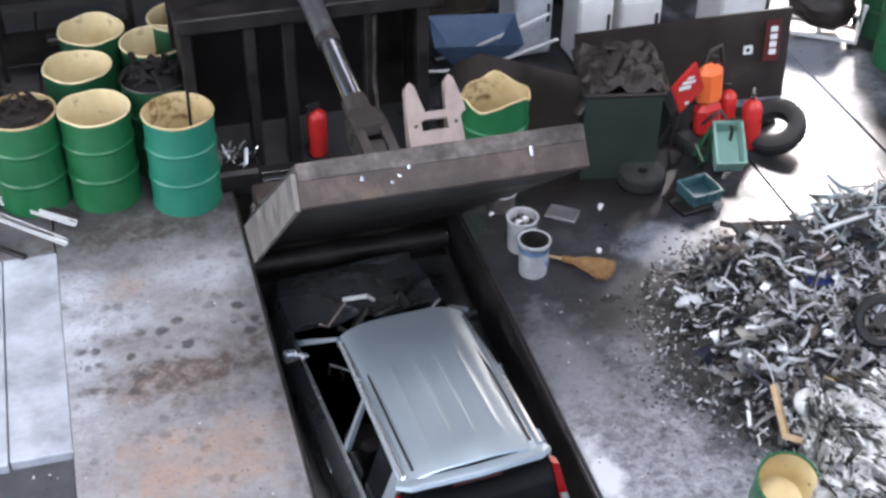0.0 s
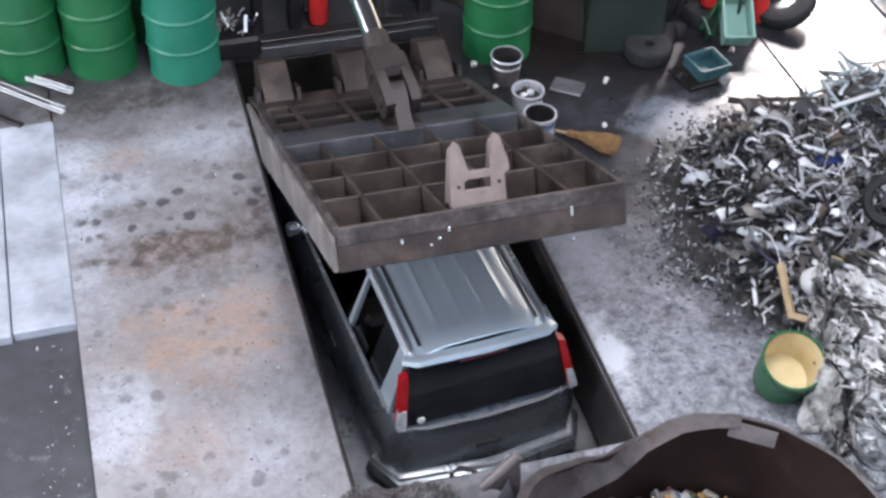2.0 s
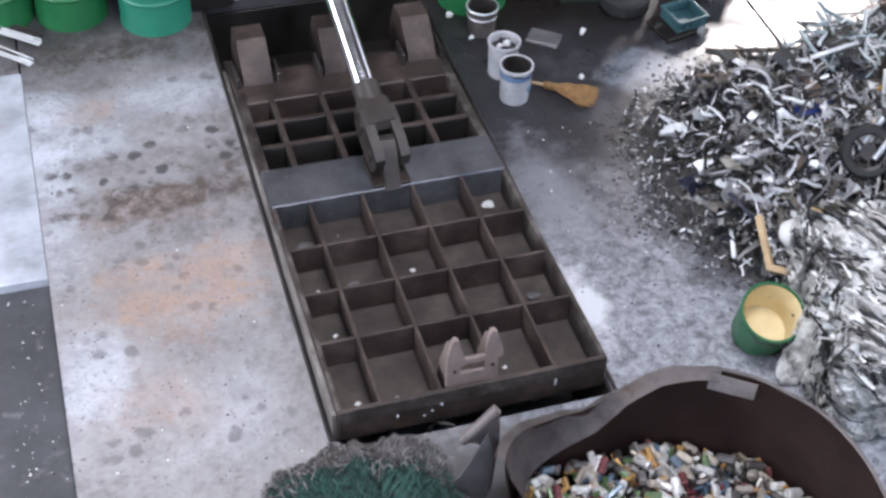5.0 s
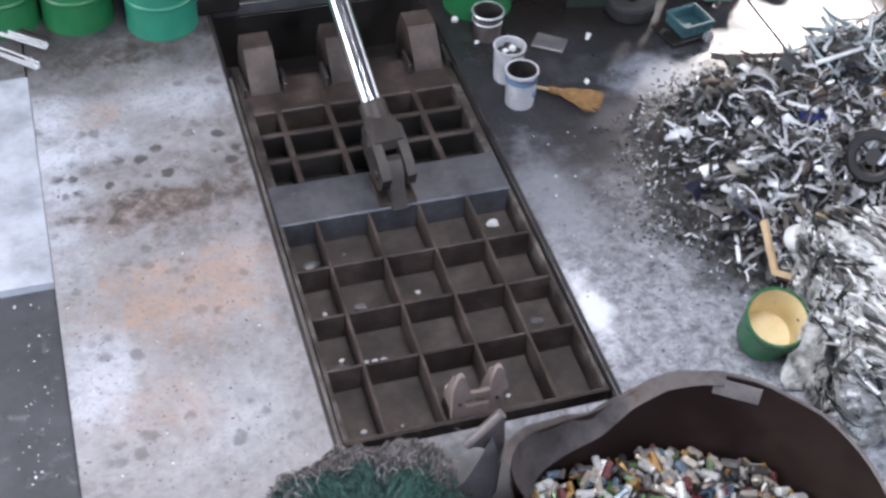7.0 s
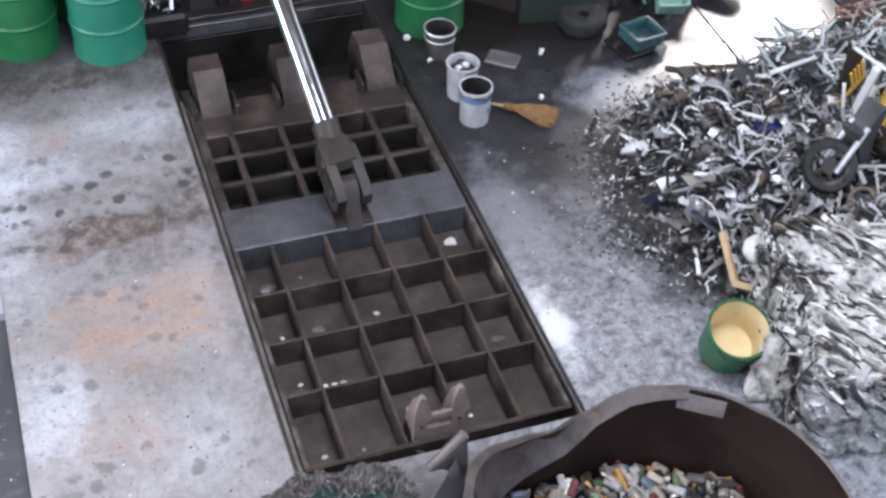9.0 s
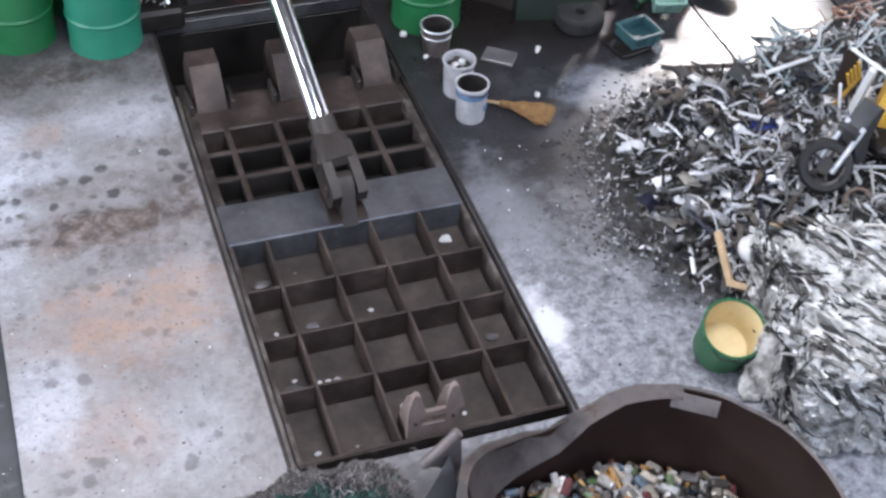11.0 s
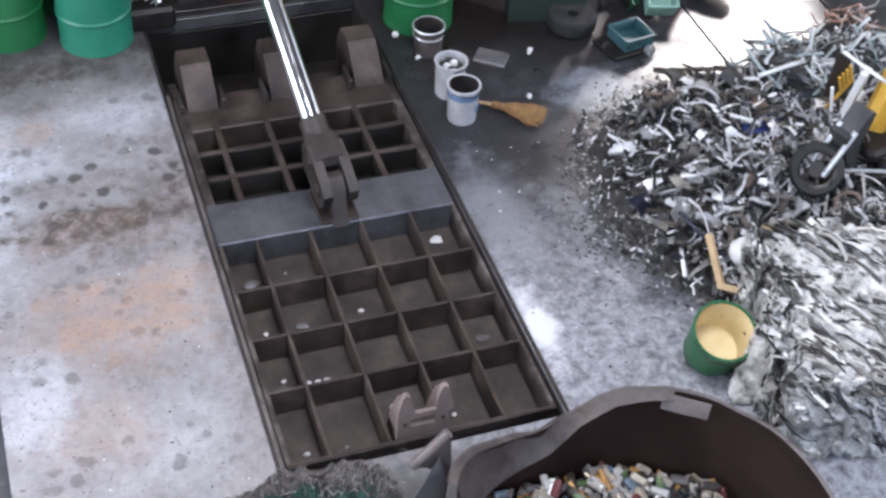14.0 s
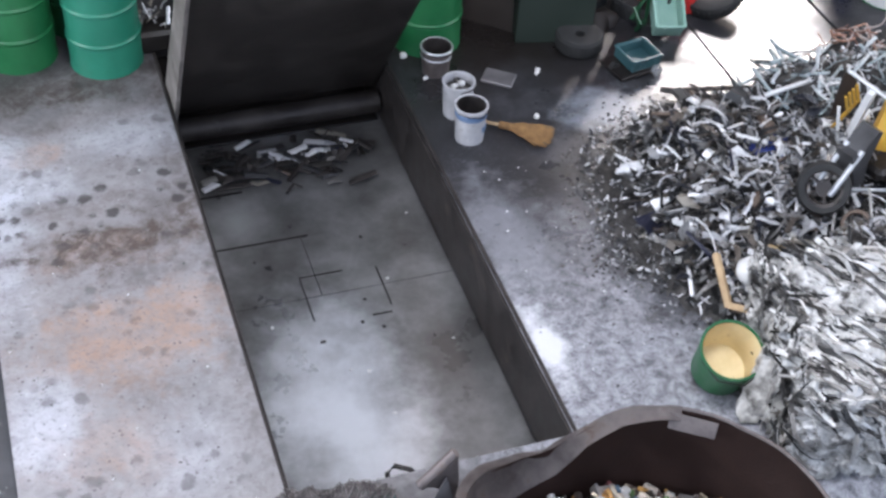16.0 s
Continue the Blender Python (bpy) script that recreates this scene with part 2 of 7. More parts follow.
def pit_floor_material():
    """Oily steel plate, rubbed bare and bright where the cars are dragged over it."""
    m = material("rubbed_floor_plate", [(0.07, 0.068, 0.066), (0.15, 0.148, 0.146), (0.26, 0.258, 0.258)], scale=1.3, rough=(0.24, 0.42), metal=0.4, bump=0.1, bump_scale=25, spots=(0.05, 0.046, 0.043), spot_scale=3, spot_cover=0.64)
    t = m.node_tree
    N, L = t.nodes.new, t.links.new
    b = t.nodes["Principled BSDF"]
    geo = N("ShaderNodeNewGeometry")

    def worn(cx, cy, rx, ry, k, color):
        mp = N("ShaderNodeMapping")
        mp.inputs["Location"].default_value = (-cx / rx, -cy / ry, 0)
        mp.inputs["Scale"].default_value = (1 / rx, 1 / ry, 0)
        ln = N("ShaderNodeVectorMath")
        ln.operation = "LENGTH"
        n = N("ShaderNodeTexNoise")
        n.inputs["Scale"].default_value, n.inputs["Detail"].default_value, n.inputs["Roughness"].default_value = 2.2, 8, 0.65
        mad = N("ShaderNodeMath")
        mad.operation, mad.inputs[1].default_value = "MULTIPLY_ADD", 1.5
        mr = N("ShaderNodeMapRange")
        mr.interpolation_type = "SMOOTHSTEP"
        for key, v in (("From Min", 2.05), ("From Max", 0.75), ("To Min", 0.0), ("To Max", k)):
            mr.inputs[key].default_value = v
        mx = N("ShaderNodeMixRGB")
        mx.inputs[2].default_value = (*color, 1)
        old = b.inputs["Base Color"].links[0].from_socket
        L(geo.outputs["Position"], mp.inputs[0]); L(mp.outputs[0], ln.inputs[0]); L(geo.outputs["Position"], n.inputs["Vector"])
        L(n.outputs["Fac"], mad.inputs[0]); L(ln.outputs["Value"], mad.inputs[2]); L(mad.outputs[0], mr.inputs[0])
        L(mr.outputs[0], mx.inputs[0]); L(old, mx.inputs[1]); L(mx.outputs[0], b.inputs["Base Color"])

    worn(0.6, 0.8, 0.62, 1.2, 1.0, (0.84, 0.86, 0.9))
    worn(0.3, 3.0, 0.32, 0.35, 0.5, (0.5, 0.5, 0.5))
    return m


M = {}
M["floor"] = floor_material()
M["asphalt"] = material("dark_asphalt", [(0.035, 0.036, 0.04), (0.08, 0.082, 0.088)], scale=3, rough=(0.6, 0.9), bump=0.5, bump_scale=90, spots=(0.16, 0.16, 0.165), spot_scale=5, spot_cover=0.6)
M["plate"] = material("pale_steel_plate", [(0.26, 0.27, 0.295), (0.42, 0.44, 0.48), (0.57, 0.6, 0.65)], scale=2.2, rough=(0.35, 0.6), metal=0.0, spots=(0.34, 0.3, 0.29), spot_scale=3, spot_cover=0.6)
M["pit"] = material("worn_pit_steel", [(0.1, 0.1, 0.1), (0.16, 0.16, 0.165), (0.26, 0.26, 0.27)], scale=1.4, rough=(0.3, 0.5), metal=0.75, bump=0.12, bump_scale=30, spots=(0.05, 0.045, 0.04), spot_cover=0.6)
M["pit_floor"] = pit_floor_material()
M["lid"] = material("press_steel", [(0.026, 0.0185, 0.016), (0.054, 0.039, 0.033), (0.115, 0.086, 0.074)], scale=3, rough=(0.45, 0.7), metal=0.35, bump=0.3, spots=(0.1, 0.07, 0.052), spot_scale=2.5, spot_cover=0.58)
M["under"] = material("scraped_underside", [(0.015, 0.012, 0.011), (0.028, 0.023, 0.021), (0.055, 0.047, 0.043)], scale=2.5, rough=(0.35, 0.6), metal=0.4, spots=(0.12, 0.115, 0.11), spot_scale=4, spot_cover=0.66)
M["lid_top"] = material("scuffed_lid_plate", [(0.075, 0.077, 0.086), (0.16, 0.163, 0.178)], scale=4, rough=(0.3, 0.5), metal=0.6, spots=(0.28, 0.28, 0.29), spot_scale=14, spot_cover=0.62)
M["lid_edge"] = material("rubbed_lid_side", [(0.03, 0.0245, 0.022), (0.075, 0.061, 0.055), (0.17, 0.149, 0.137)], scale=6, rough=(0.4, 0.6), metal=0.4, spots=(0.034, 0.025, 0.021), spot_scale=4, spot_cover=0.52)
M["lid_side"] = material("pale_lid_side", [(0.11, 0.096, 0.088), (0.19, 0.17, 0.157), (0.29, 0.265, 0.247)], scale=4, rough=(0.5, 0.75), metal=0.15, spots=(0.08, 0.064, 0.055), spot_scale=3, spot_cover=0.58)
M["bracket"] = material("faded_pink_primer", [(0.16, 0.12, 0.107), (0.27, 0.208, 0.186)], scale=6, rough=(0.6, 0.8), spots=(0.22, 0.15, 0.12), spot_scale=7, spot_cover=0.58)
# also paints shade in the rear cells, hinge well and gantry
M["black"] = material("grimy_and_shade_black", [(0.007, 0.0055, 0.005), (0.02, 0.016, 0.0145)], scale=4, rough=(0.4, 0.7), metal=0.2, spots=(0.04, 0.032, 0.027), spot_cover=0.64)
M["greasy"] = material("greasy_dark_steel", [(0.026, 0.0225, 0.0215), (0.062, 0.054, 0.051)], scale=5, rough=(0.3, 0.55), metal=0.4, spots=(0.14, 0.11, 0.09), spot_cover=0.62)
M["chrome"] = material("chromed_rod", [(0.7, 0.7, 0.71), (0.8, 0.8, 0.81)], scale=3, rough=(0.1, 0.2), metal=1.0, bump=0.02)
M["barrel"] = material("cylinder_paint", [(0.045, 0.045, 0.048), (0.09, 0.09, 0.094)], scale=4, rough=(0.3, 0.5), metal=0.3, spots=(0.22, 0.2, 0.19), spot_cover=0.6)
M["brown"] = material("brown_plate", [(0.022, 0.016, 0.0135), (0.045, 0.034, 0.029)], scale=2, rough=(0.45, 0.7), metal=0.3, spots=(0.1, 0.065, 0.046), spot_cover=0.62)
M["green_plate"] = material("dark_green_plate", [(0.009, 0.017, 0.012), (0.018, 0.028, 0.021)], scale=3, rough=(0.5, 0.75), spots=(0.09, 0.07, 0.05), spot_cover=0.6)
M["drum_green"] = material("drum_green", [(0.008, 0.1, 0.034), (0.014, 0.145, 0.05)], scale=3, rough=(0.3, 0.5), bump=0.06, spots=(0.03, 0.07, 0.04), spot_scale=5, spot_cover=0.64)
M["drum_dark"] = material("drum_dark_green", [(0.007, 0.055, 0.022), (0.012, 0.085, 0.034)], scale=3, rough=(0.35, 0.55), bump=0.06, spots=(0.03, 0.05, 0.035), spot_scale=5, spot_cover=0.62)
M["drum_teal"] = material("drum_teal", [(0.01, 0.145, 0.09), (0.018, 0.195, 0.125)], scale=3, rough=(0.3, 0.5), bump=0.06, spots=(0.05, 0.12, 0.1), spot_scale=5, spot_cover=0.64)
M["drum_blue"] = material("drum_blue", [(0.01, 0.02, 0.12), (0.02, 0.04, 0.2)], scale=3, rough=(0.3, 0.5), bump=0.06)
M["white_paint"] = material("white_paint", [(0.6, 0.6, 0.59), (0.78, 0.78, 0.77)], scale=3, rough=(0.35, 0.6), spots=(0.4, 0.38, 0.35), spot_scale=6, spot_cover=0.64)
M["pail_white"] = material("grimy_pail_plastic", [(0.36, 0.355, 0.37), (0.55, 0.545, 0.56)], scale=7, rough=(0.4, 0.65), spots=(0.2, 0.185, 0.18), spot_scale=9, spot_cover=0.58)
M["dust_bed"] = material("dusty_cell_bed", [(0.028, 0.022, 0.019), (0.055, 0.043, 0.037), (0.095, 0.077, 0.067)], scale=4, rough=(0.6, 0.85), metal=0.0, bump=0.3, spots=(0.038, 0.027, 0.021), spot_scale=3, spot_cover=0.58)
M["cream"] = material("cream_lining", [(0.66, 0.52, 0.27), (0.8, 0.68, 0.42)], scale=4, rough=(0.4, 0.6), spots=(0.36, 0.24, 0.1), spot_scale=4, spot_cover=0.6)
M["cream_dirty"] = material("stained_cream_lining", [(0.5, 0.36, 0.16), (0.7, 0.56, 0.32)], scale=5, rough=(0.4, 0.6), spots=(0.2, 0.11, 0.04), spot_scale=6, spot_cover=0.52)
M["car"] = material("silver_car_paint", [(0.5, 0.58, 0.63), (0.57, 0.64, 0.69)], scale=2, rough=(0.3, 0.38), metal=0.7, bump=0.0, spots=(0.3, 0.31, 0.32), spot_scale=7, spot_cover=0.74)
M["car_dark"] = material("grey_car_body", [(0.1, 0.11, 0.115), (0.14, 0.15, 0.155)], scale=2, rough=(0.22, 0.35), metal=0.6, bump=0.03)
M["trim"] = material("bright_car_trim", [(0.6, 0.61, 0.62), (0.72, 0.73, 0.74)], scale=5, rough=(0.15, 0.3), metal=0.8, bump=0.02)
M["dark_glass"] = material("dark_tinted_glass", [(0.006, 0.007, 0.008), (0.012, 0.013, 0.014)], scale=3, rough=(0.06, 0.14), bump=0.01)
M["rubber"] = material("black_rubber", [(0.012, 0.012, 0.012), (0.03, 0.03, 0.03)], scale=8, rough=(0.6, 0.85), bump=0.4, spots=(0.1, 0.1, 0.1), spot_cover=0.66)
M["red_lamp"] = material("red_lamp_plastic", [(0.2, 0.006, 0.008), (0.3, 0.01, 0.012)], scale=20, rough=(0.1, 0.2), bump=0.05)
M["clear_lamp"] = material("clear_lamp_plastic", [(0.16, 0.165, 0.17), (0.34, 0.34, 0.35)], scale=30, rough=(0.1, 0.25), bump=0.2)
M["red"] = material("red_paint", [(0.5, 0.02, 0.02), (0.62, 0.035, 0.03)], scale=5, rough=(0.25, 0.45), bump=0.04, spots=(0.3, 0.015, 0.015), spot_cover=0.62)
M["dark_red"] = material("dark_red_paint", [(0.06, 0.008, 0.009), (0.1, 0.014, 0.014)], scale=5, rough=(0.4, 0.6), bump=0.05)
M["orange"] = material("orange_plastic", [(0.75, 0.13, 0.03), (0.85, 0.17, 0.04)], scale=5, rough=(0.35, 0.5), bump=0.05)
M["crate"] = material("pale_green_plastic", [(0.2, 0.36, 0.3), (0.28, 0.45, 0.38)], scale=5, rough=(0.4, 0.6), spots=(0.12, 0.16, 0.14), spot_cover=0.6)
M["tub"] = material("dull_teal_plastic", [(0.018, 0.058, 0.068), (0.036, 0.1, 0.11)], scale=5, rough=(0.4, 0.6), spots=(0.05, 0.06, 0.06), spot_cover=0.58)
M["blue"] = material("faded_blue_paint", [(0.1, 0.17, 0.3), (0.17, 0.25, 0.38)], scale=4, rough=(0.4, 0.65), spots=(0.2, 0.2, 0.22), spot_cover=0.6)
M["straw"] = material("straw_bristles", [(0.17, 0.085, 0.03), (0.3, 0.17, 0.065)], scale=25, rough=(0.7, 0.9), bump=0.6)
M["wood"] = material("weathered_timber", [(0.34, 0.23, 0.13), (0.5, 0.36, 0.21)], scale=7, rough=(0.6, 0.8), bump=0.4)
M["yellow"] = material("yellow_plastic", [(0.5, 0.27, 0.03), (0.62, 0.38, 0.06)], scale=4, rough=(0.3, 0.5), spots=(0.4, 0.2, 0.04), spot_scale=4, spot_cover=0.58)
M["rust_bin"] = material("rusty_skip_steel", [(0.034, 0.0175, 0.0145), (0.066, 0.036, 0.029)], scale=3, rough=(0.55, 0.8), metal=0.15, bump=0.3, spots=(0.075, 0.052, 0.044), spot_scale=4, spot_cover=0.64)
M["bin_lip"] = material("bent_grey_sheet", [(0.085, 0.069, 0.066), (0.2, 0.172, 0.166)], scale=5, rough=(0.4, 0.6), metal=0.35, spots=(0.13, 0.09, 0.07), spot_scale=5, spot_cover=0.56)
M["aluminium"] = material("bright_profile", [(0.6, 0.61, 0.62), (0.75, 0.76, 0.77)], scale=6, rough=(0.25, 0.45), metal=0.7)
M["wall"] = material("dark_wall", [(0.035, 0.033, 0.032), (0.08, 0.076, 0.072)], scale=1.5, rough=(0.7, 0.95))
M["roof"] = material("corrugated_roof", [(0.12, 0.12, 0.125), (0.2, 0.2, 0.205)], scale=1.2, rough=(0.5, 0.7), metal=0.3)
M["soil"] = material("dark_scrap_fines", [(0.012, 0.011, 0.0105), (0.03, 0.027, 0.025), (0.07, 0.064, 0.06)], scale=18, rough=(0.5, 0.9), bump=0.9, bump_scale=45, spots=(0.2, 0.19, 0.19), spot_scale=26, spot_cover=0.64)
M["net"] = material("green_netting", [(0.006, 0.02, 0.017), (0.02, 0.055, 0.045), (0.045, 0.1, 0.085)], scale=22, rough=(0.75, 0.95), bump=1.0, bump_scale=120, spots=(0.11, 0.12, 0.115), spot_scale=26, spot_cover=0.57)
M["scrap"] = scatter_material("mixed_scrap", [(0.8, 0.8, 0.81), (0.7, 0.7, 0.7), (0.03, 0.03, 0.03), (0.6, 0.6, 0.62), (0.45, 0.45, 0.46), (0.02, 0.02, 0.02), (0.2, 0.19, 0.18), (0.66, 0.66, 0.67), (0.04, 0.037, 0.034), (0.03, 0.03, 0.032), (0.12, 0.085, 0.065), (0.3, 0.3, 0.3), (0.02, 0.022, 0.04), (0.22, 0.2, 0.17), (0.06, 0.06, 0.063), (0.015, 0.015, 0.015)], rough=0.38, metal=0.15)
M["shred"] = scatter_material("fine_shreds", [(0.75, 0.75, 0.76), (0.65, 0.65, 0.66), (0.4, 0.4, 0.41), (0.02, 0.02, 0.02), (0.15, 0.145, 0.14), (0.035, 0.03, 0.028), (0.58, 0.58, 0.59), (0.08, 0.068, 0.058), (0.02, 0.02, 0.022), (0.22, 0.22, 0.225), (0.03, 0.03, 0.033), (0.05, 0.045, 0.04)], rough=0.4, metal=0.15, island=True)
M["chunk"] = scatter_material("sheet_offcuts", [(0.72, 0.72, 0.73), (0.02, 0.02, 0.02), (0.42, 0.42, 0.43), (0.03, 0.028, 0.026), (0.2, 0.195, 0.19), (0.015, 0.015, 0.016), (0.56, 0.56, 0.57), (0.1, 0.085, 0.07), (0.02, 0.022, 0.03), (0.26, 0.25, 0.245), (0.05, 0.045, 0.042), (0.12, 0.1, 0.085)], rough=0.33, metal=0.25, island=True)
M["strips"] = scatter_material("pale_strips", [(0.42, 0.49, 0.51), (0.6, 0.63, 0.64), (0.2, 0.25, 0.26), (0.5, 0.54, 0.55), (0.7, 0.7, 0.7), (0.08, 0.095, 0.1), (0.3, 0.36, 0.37)], rough=0.45, metal=0.2)
M["bale"] = scatter_material("crushed_bale_sheet", [(0.45, 0.44, 0.41), (0.2, 0.19, 0.175), (0.03, 0.028, 0.026), (0.58, 0.58, 0.56), (0.06, 0.056, 0.052), (0.44, 0.43, 0.41), (0.18, 0.165, 0.145), (0.5, 0.5, 0.49), (0.03, 0.03, 0.03), (0.26, 0.25, 0.24), (0.09, 0.085, 0.08)], rough=0.4, metal=0.25)
M["foil"] = scatter_material("crushed_foil_edges", [(0.76, 0.75, 0.73), (0.04, 0.037, 0.034), (0.6, 0.59, 0.57), (0.22, 0.21, 0.2), (0.02, 0.02, 0.02), (0.68, 0.68, 0.66), (0.1, 0.095, 0.09), (0.4, 0.39, 0.37), (0.03, 0.028, 0.026), (0.025, 0.024, 0.022), (0.3, 0.28, 0.26)], rough=0.38, metal=0.15, island=True)
M["cans"] = scatter_material("small_cans", [(0.42, 0.4, 0.38), (0.5, 0.47, 0.44), (0.42, 0.22, 0.07), (0.2, 0.18, 0.17), (0.16, 0.05, 0.05), (0.62, 0.6, 0.57), (0.11, 0.1, 0.095), (0.14, 0.2, 0.1), (0.36, 0.31, 0.25), (0.5, 0.48, 0.46), (0.14, 0.18, 0.22), (0.66, 0.64, 0.61), (0.06, 0.05, 0.045), (0.3, 0.26, 0.22)], rough=0.35, metal=0.3)

M["bin_flap"] = material("pale_bent_sheet", [(0.1, 0.095, 0.097), (0.2, 0.19, 0.195)], scale=5, rough=(0.35, 0.6), metal=0.3, spots=(0.16, 0.12, 0.1), spot_scale=5, spot_cover=0.6)
M["can_bits"] = scatter_material("small_can_bits", [(0.4, 0.38, 0.36), (0.45, 0.25, 0.08), (0.5, 0.48, 0.43), (0.2, 0.04, 0.045), (0.1, 0.09, 0.085), (0.1, 0.17, 0.07), (0.3, 0.25, 0.18), (0.1, 0.15, 0.2), (0.04, 0.035, 0.03), (0.1, 0.07, 0.06)], rough=0.35, metal=0.3, island=True)
M["fringe"] = scatter_material("dark_fringe_chips", [(0.02, 0.02, 0.02), (0.05, 0.047, 0.045), (0.015, 0.015, 0.015), (0.1, 0.095, 0.09), (0.03, 0.028, 0.026), (0.34, 0.34, 0.35), (0.025, 0.022, 0.02), (0.07, 0.06, 0.05)], rough=0.5, metal=0.3, island=True)
M["net_strand"] = scatter_material("green_grey_strand", [(0.02, 0.085, 0.065), (0.01, 0.045, 0.036), (0.03, 0.11, 0.085), (0.01, 0.022, 0.02), (0.05, 0.1, 0.085)], rough=0.8, metal=0.0, island=True)
M["grey_strand"] = scatter_material("grey_brown_strand", [(0.17, 0.15, 0.145), (0.08, 0.07, 0.068), (0.28, 0.26, 0.255), (0.045, 0.038, 0.036), (0.13, 0.11, 0.105)], rough=0.8, metal=0.0, island=True)


# ---- building blocks ----
def link(name, bm, mat, smooth=True, sharp=35):
    me = bpy.data.meshes.new(name)
    bm.normal_update()
    bm.to_mesh(me)
    bm.free()
    me.materials.append(mat)
    if smooth:
        me.polygons.foreach_set("use_smooth", [True] * len(me.polygons))
        me.set_sharp_from_angle(angle=radians(sharp))
    return new(name, me)


def part(name, bm, mat, parent, label="", smooth=True):
    ob = link(name, bm, mat, smooth)
    ob.parent = parent
    return tagged(ob, label) if label else ob


def thing(name, at, label, category, group="", kind=""):
    ob = new(name)
    ob.matrix_basis = at
    ob.empty_display_size = 0.1
    return tagged(ob, label, category, group, kind)


def solid(ob, label, category, group="", kind=""):
    return tagged(ob, label, category, group, kind)


def box(bm, lo, hi, bevel=0.006, m=None, seg=1):
    r = bmesh.ops.create_cube(bm, size=1)
    vs = r["verts"]
    c, s = (Vector(lo) + Vector(hi)) / 2, Vector(hi) - Vector(lo)
    for v in vs:
        v.co = Vector((v.co.x * s.x, v.co.y * s.y, v.co.z * s.z)) + c
    if bevel:
        es = {e for v in vs for e in v.link_edges}
        vs = bmesh.ops.bevel(bm, geom=list(es), offset=min(bevel, min(s) * 0.45), segments=seg, affect="EDGES")["verts"] + [v for v in vs if v.is_valid]
    if m is not None:
        bmesh.ops.transform(bm, matrix=m, verts=list({v for v in vs if v.is_valid}))
    return bm


def boxes(*pairs, bevel=0.006):
    bm = bmesh.new()
    for lo, hi in pairs:
        box(bm, lo, hi, bevel)
    return bm


def rod(bm, p, q, r, n=12, r2=None):
    p, q = Vector(p), Vector(q)
    d = q - p
    m = Matrix.Translation((p + q) / 2) @ d.to_track_quat("Z", "Y").to_matrix().to_4x4()
    bmesh.ops.create_cone(bm, segments=n, radius1=r, radius2=r if r2 is None else r2, depth=d.length, cap_ends=True, matrix=m)
    return bm


def rods(*items, n=10):
    bm = bmesh.new()
    for p, q, r in items:
        rod(bm, p, q, r, n)
    return bm


def lathe(profile, n=32, bm=None, wobble=0.0):
    """Spins (radius, height) pairs round z."""
    bm = bm or bmesh.new()
    rings = []
    for r, z in profile:
        rings.append([bm.verts.new(((r + wobble * noise.noise((math.cos(k * math.tau / n) * 2, math.sin(k * math.tau / n) * 2, z * 3))) * math.cos(k * math.tau / n),
                                    (r + wobble * noise.noise((math.cos(k * math.tau / n) * 2, math.sin(k * math.tau / n) * 2, z * 3))) * math.sin(k * math.tau / n), z)) for k in range(n)])
    for a, b in zip(rings, rings[1:]):
        for k in range(n):
            bm.faces.new((a[k], a[(k + 1) % n], b[(k + 1) % n], b[k]))
    for ring, flip in ((rings[0], True), (rings[-1], False)):
        if profile[0 if flip else -1][0] < 0.012:
            bmesh.ops.contextual_create(bm, geom=ring)
    bmesh.ops.recalc_face_normals(bm, faces=bm.faces[:])
    return bm


def ring(bm, c, R, r, m=None, n=24, k=8):
    """A torus round z at c."""
    m = m or Matrix()
    g = [[bm.verts.new(m @ (Vector(c) + Vector(((R + r * math.cos(b * math.tau / k)) * math.cos(a * math.tau / n), (R + r * math.cos(b * math.tau / k)) * math.sin(a * math.tau / n), r * math.sin(b * math.tau / k))))) for b in range(k)] for a in range(n)]
    for a in range(n):
        for b in range(k):
            bm.faces.new((g[a][b], g[(a + 1) % n][b], g[(a + 1) % n][(b + 1) % k], g[a][(b + 1) % k]))
    return bm


def sweep(points, r, n=6, bm=None, flat=1.0):
    """A bent tube or strap through points."""
    bm = bm or bmesh.new()
    pts = [Vector(p) for p in points]
    rings = []
    for i, p in enumerate(pts):
        d = (pts[min(i + 1, len(pts) - 1)] - pts[max(i - 1, 0)]).normalized()
        s = d.cross(Vector((0, 0, 1)) if abs(d.z) < 0.9 else Vector((1, 0, 0))).normalized()
        u = s.cross(d)
        rings.append([bm.verts.new(p + s * r * math.cos(k * math.tau / n) + u * r * flat * math.sin(k * math.tau / n)) for k in range(n)])
    for a, b in zip(rings, rings[1:]):
        for k in range(n):
            bm.faces.new((a[k], a[(k + 1) % n], b[(k + 1) % n], b[k]))
    bm.faces.new(rings[0][::-1]), bm.faces.new(rings[-1])
    return bm


def prism(outline, axis, lo, hi, bm=None):
    """An outline of (u, v) pairs pushed along an axis; u, v are the two other axes in order."""
    bm = bm or bmesh.new()
    def at(u, v, w):
        c = [u, v]
        c.insert("xyz".index(axis), w)
        return bm.verts.new(c)
    a, b = [at(u, v, lo) for u, v in outline], [at(u, v, hi) for u, v in outline]
    n = len(outline)
    bm.faces.new(a), bm.faces.new(b[::-1])
    for k in range(n):
        bm.faces.new((a[k], b[k], b[(k + 1) % n], a[(k + 1) % n]))
    bmesh.ops.recalc_face_normals(bm, faces=bm.faces[:])
    return bm


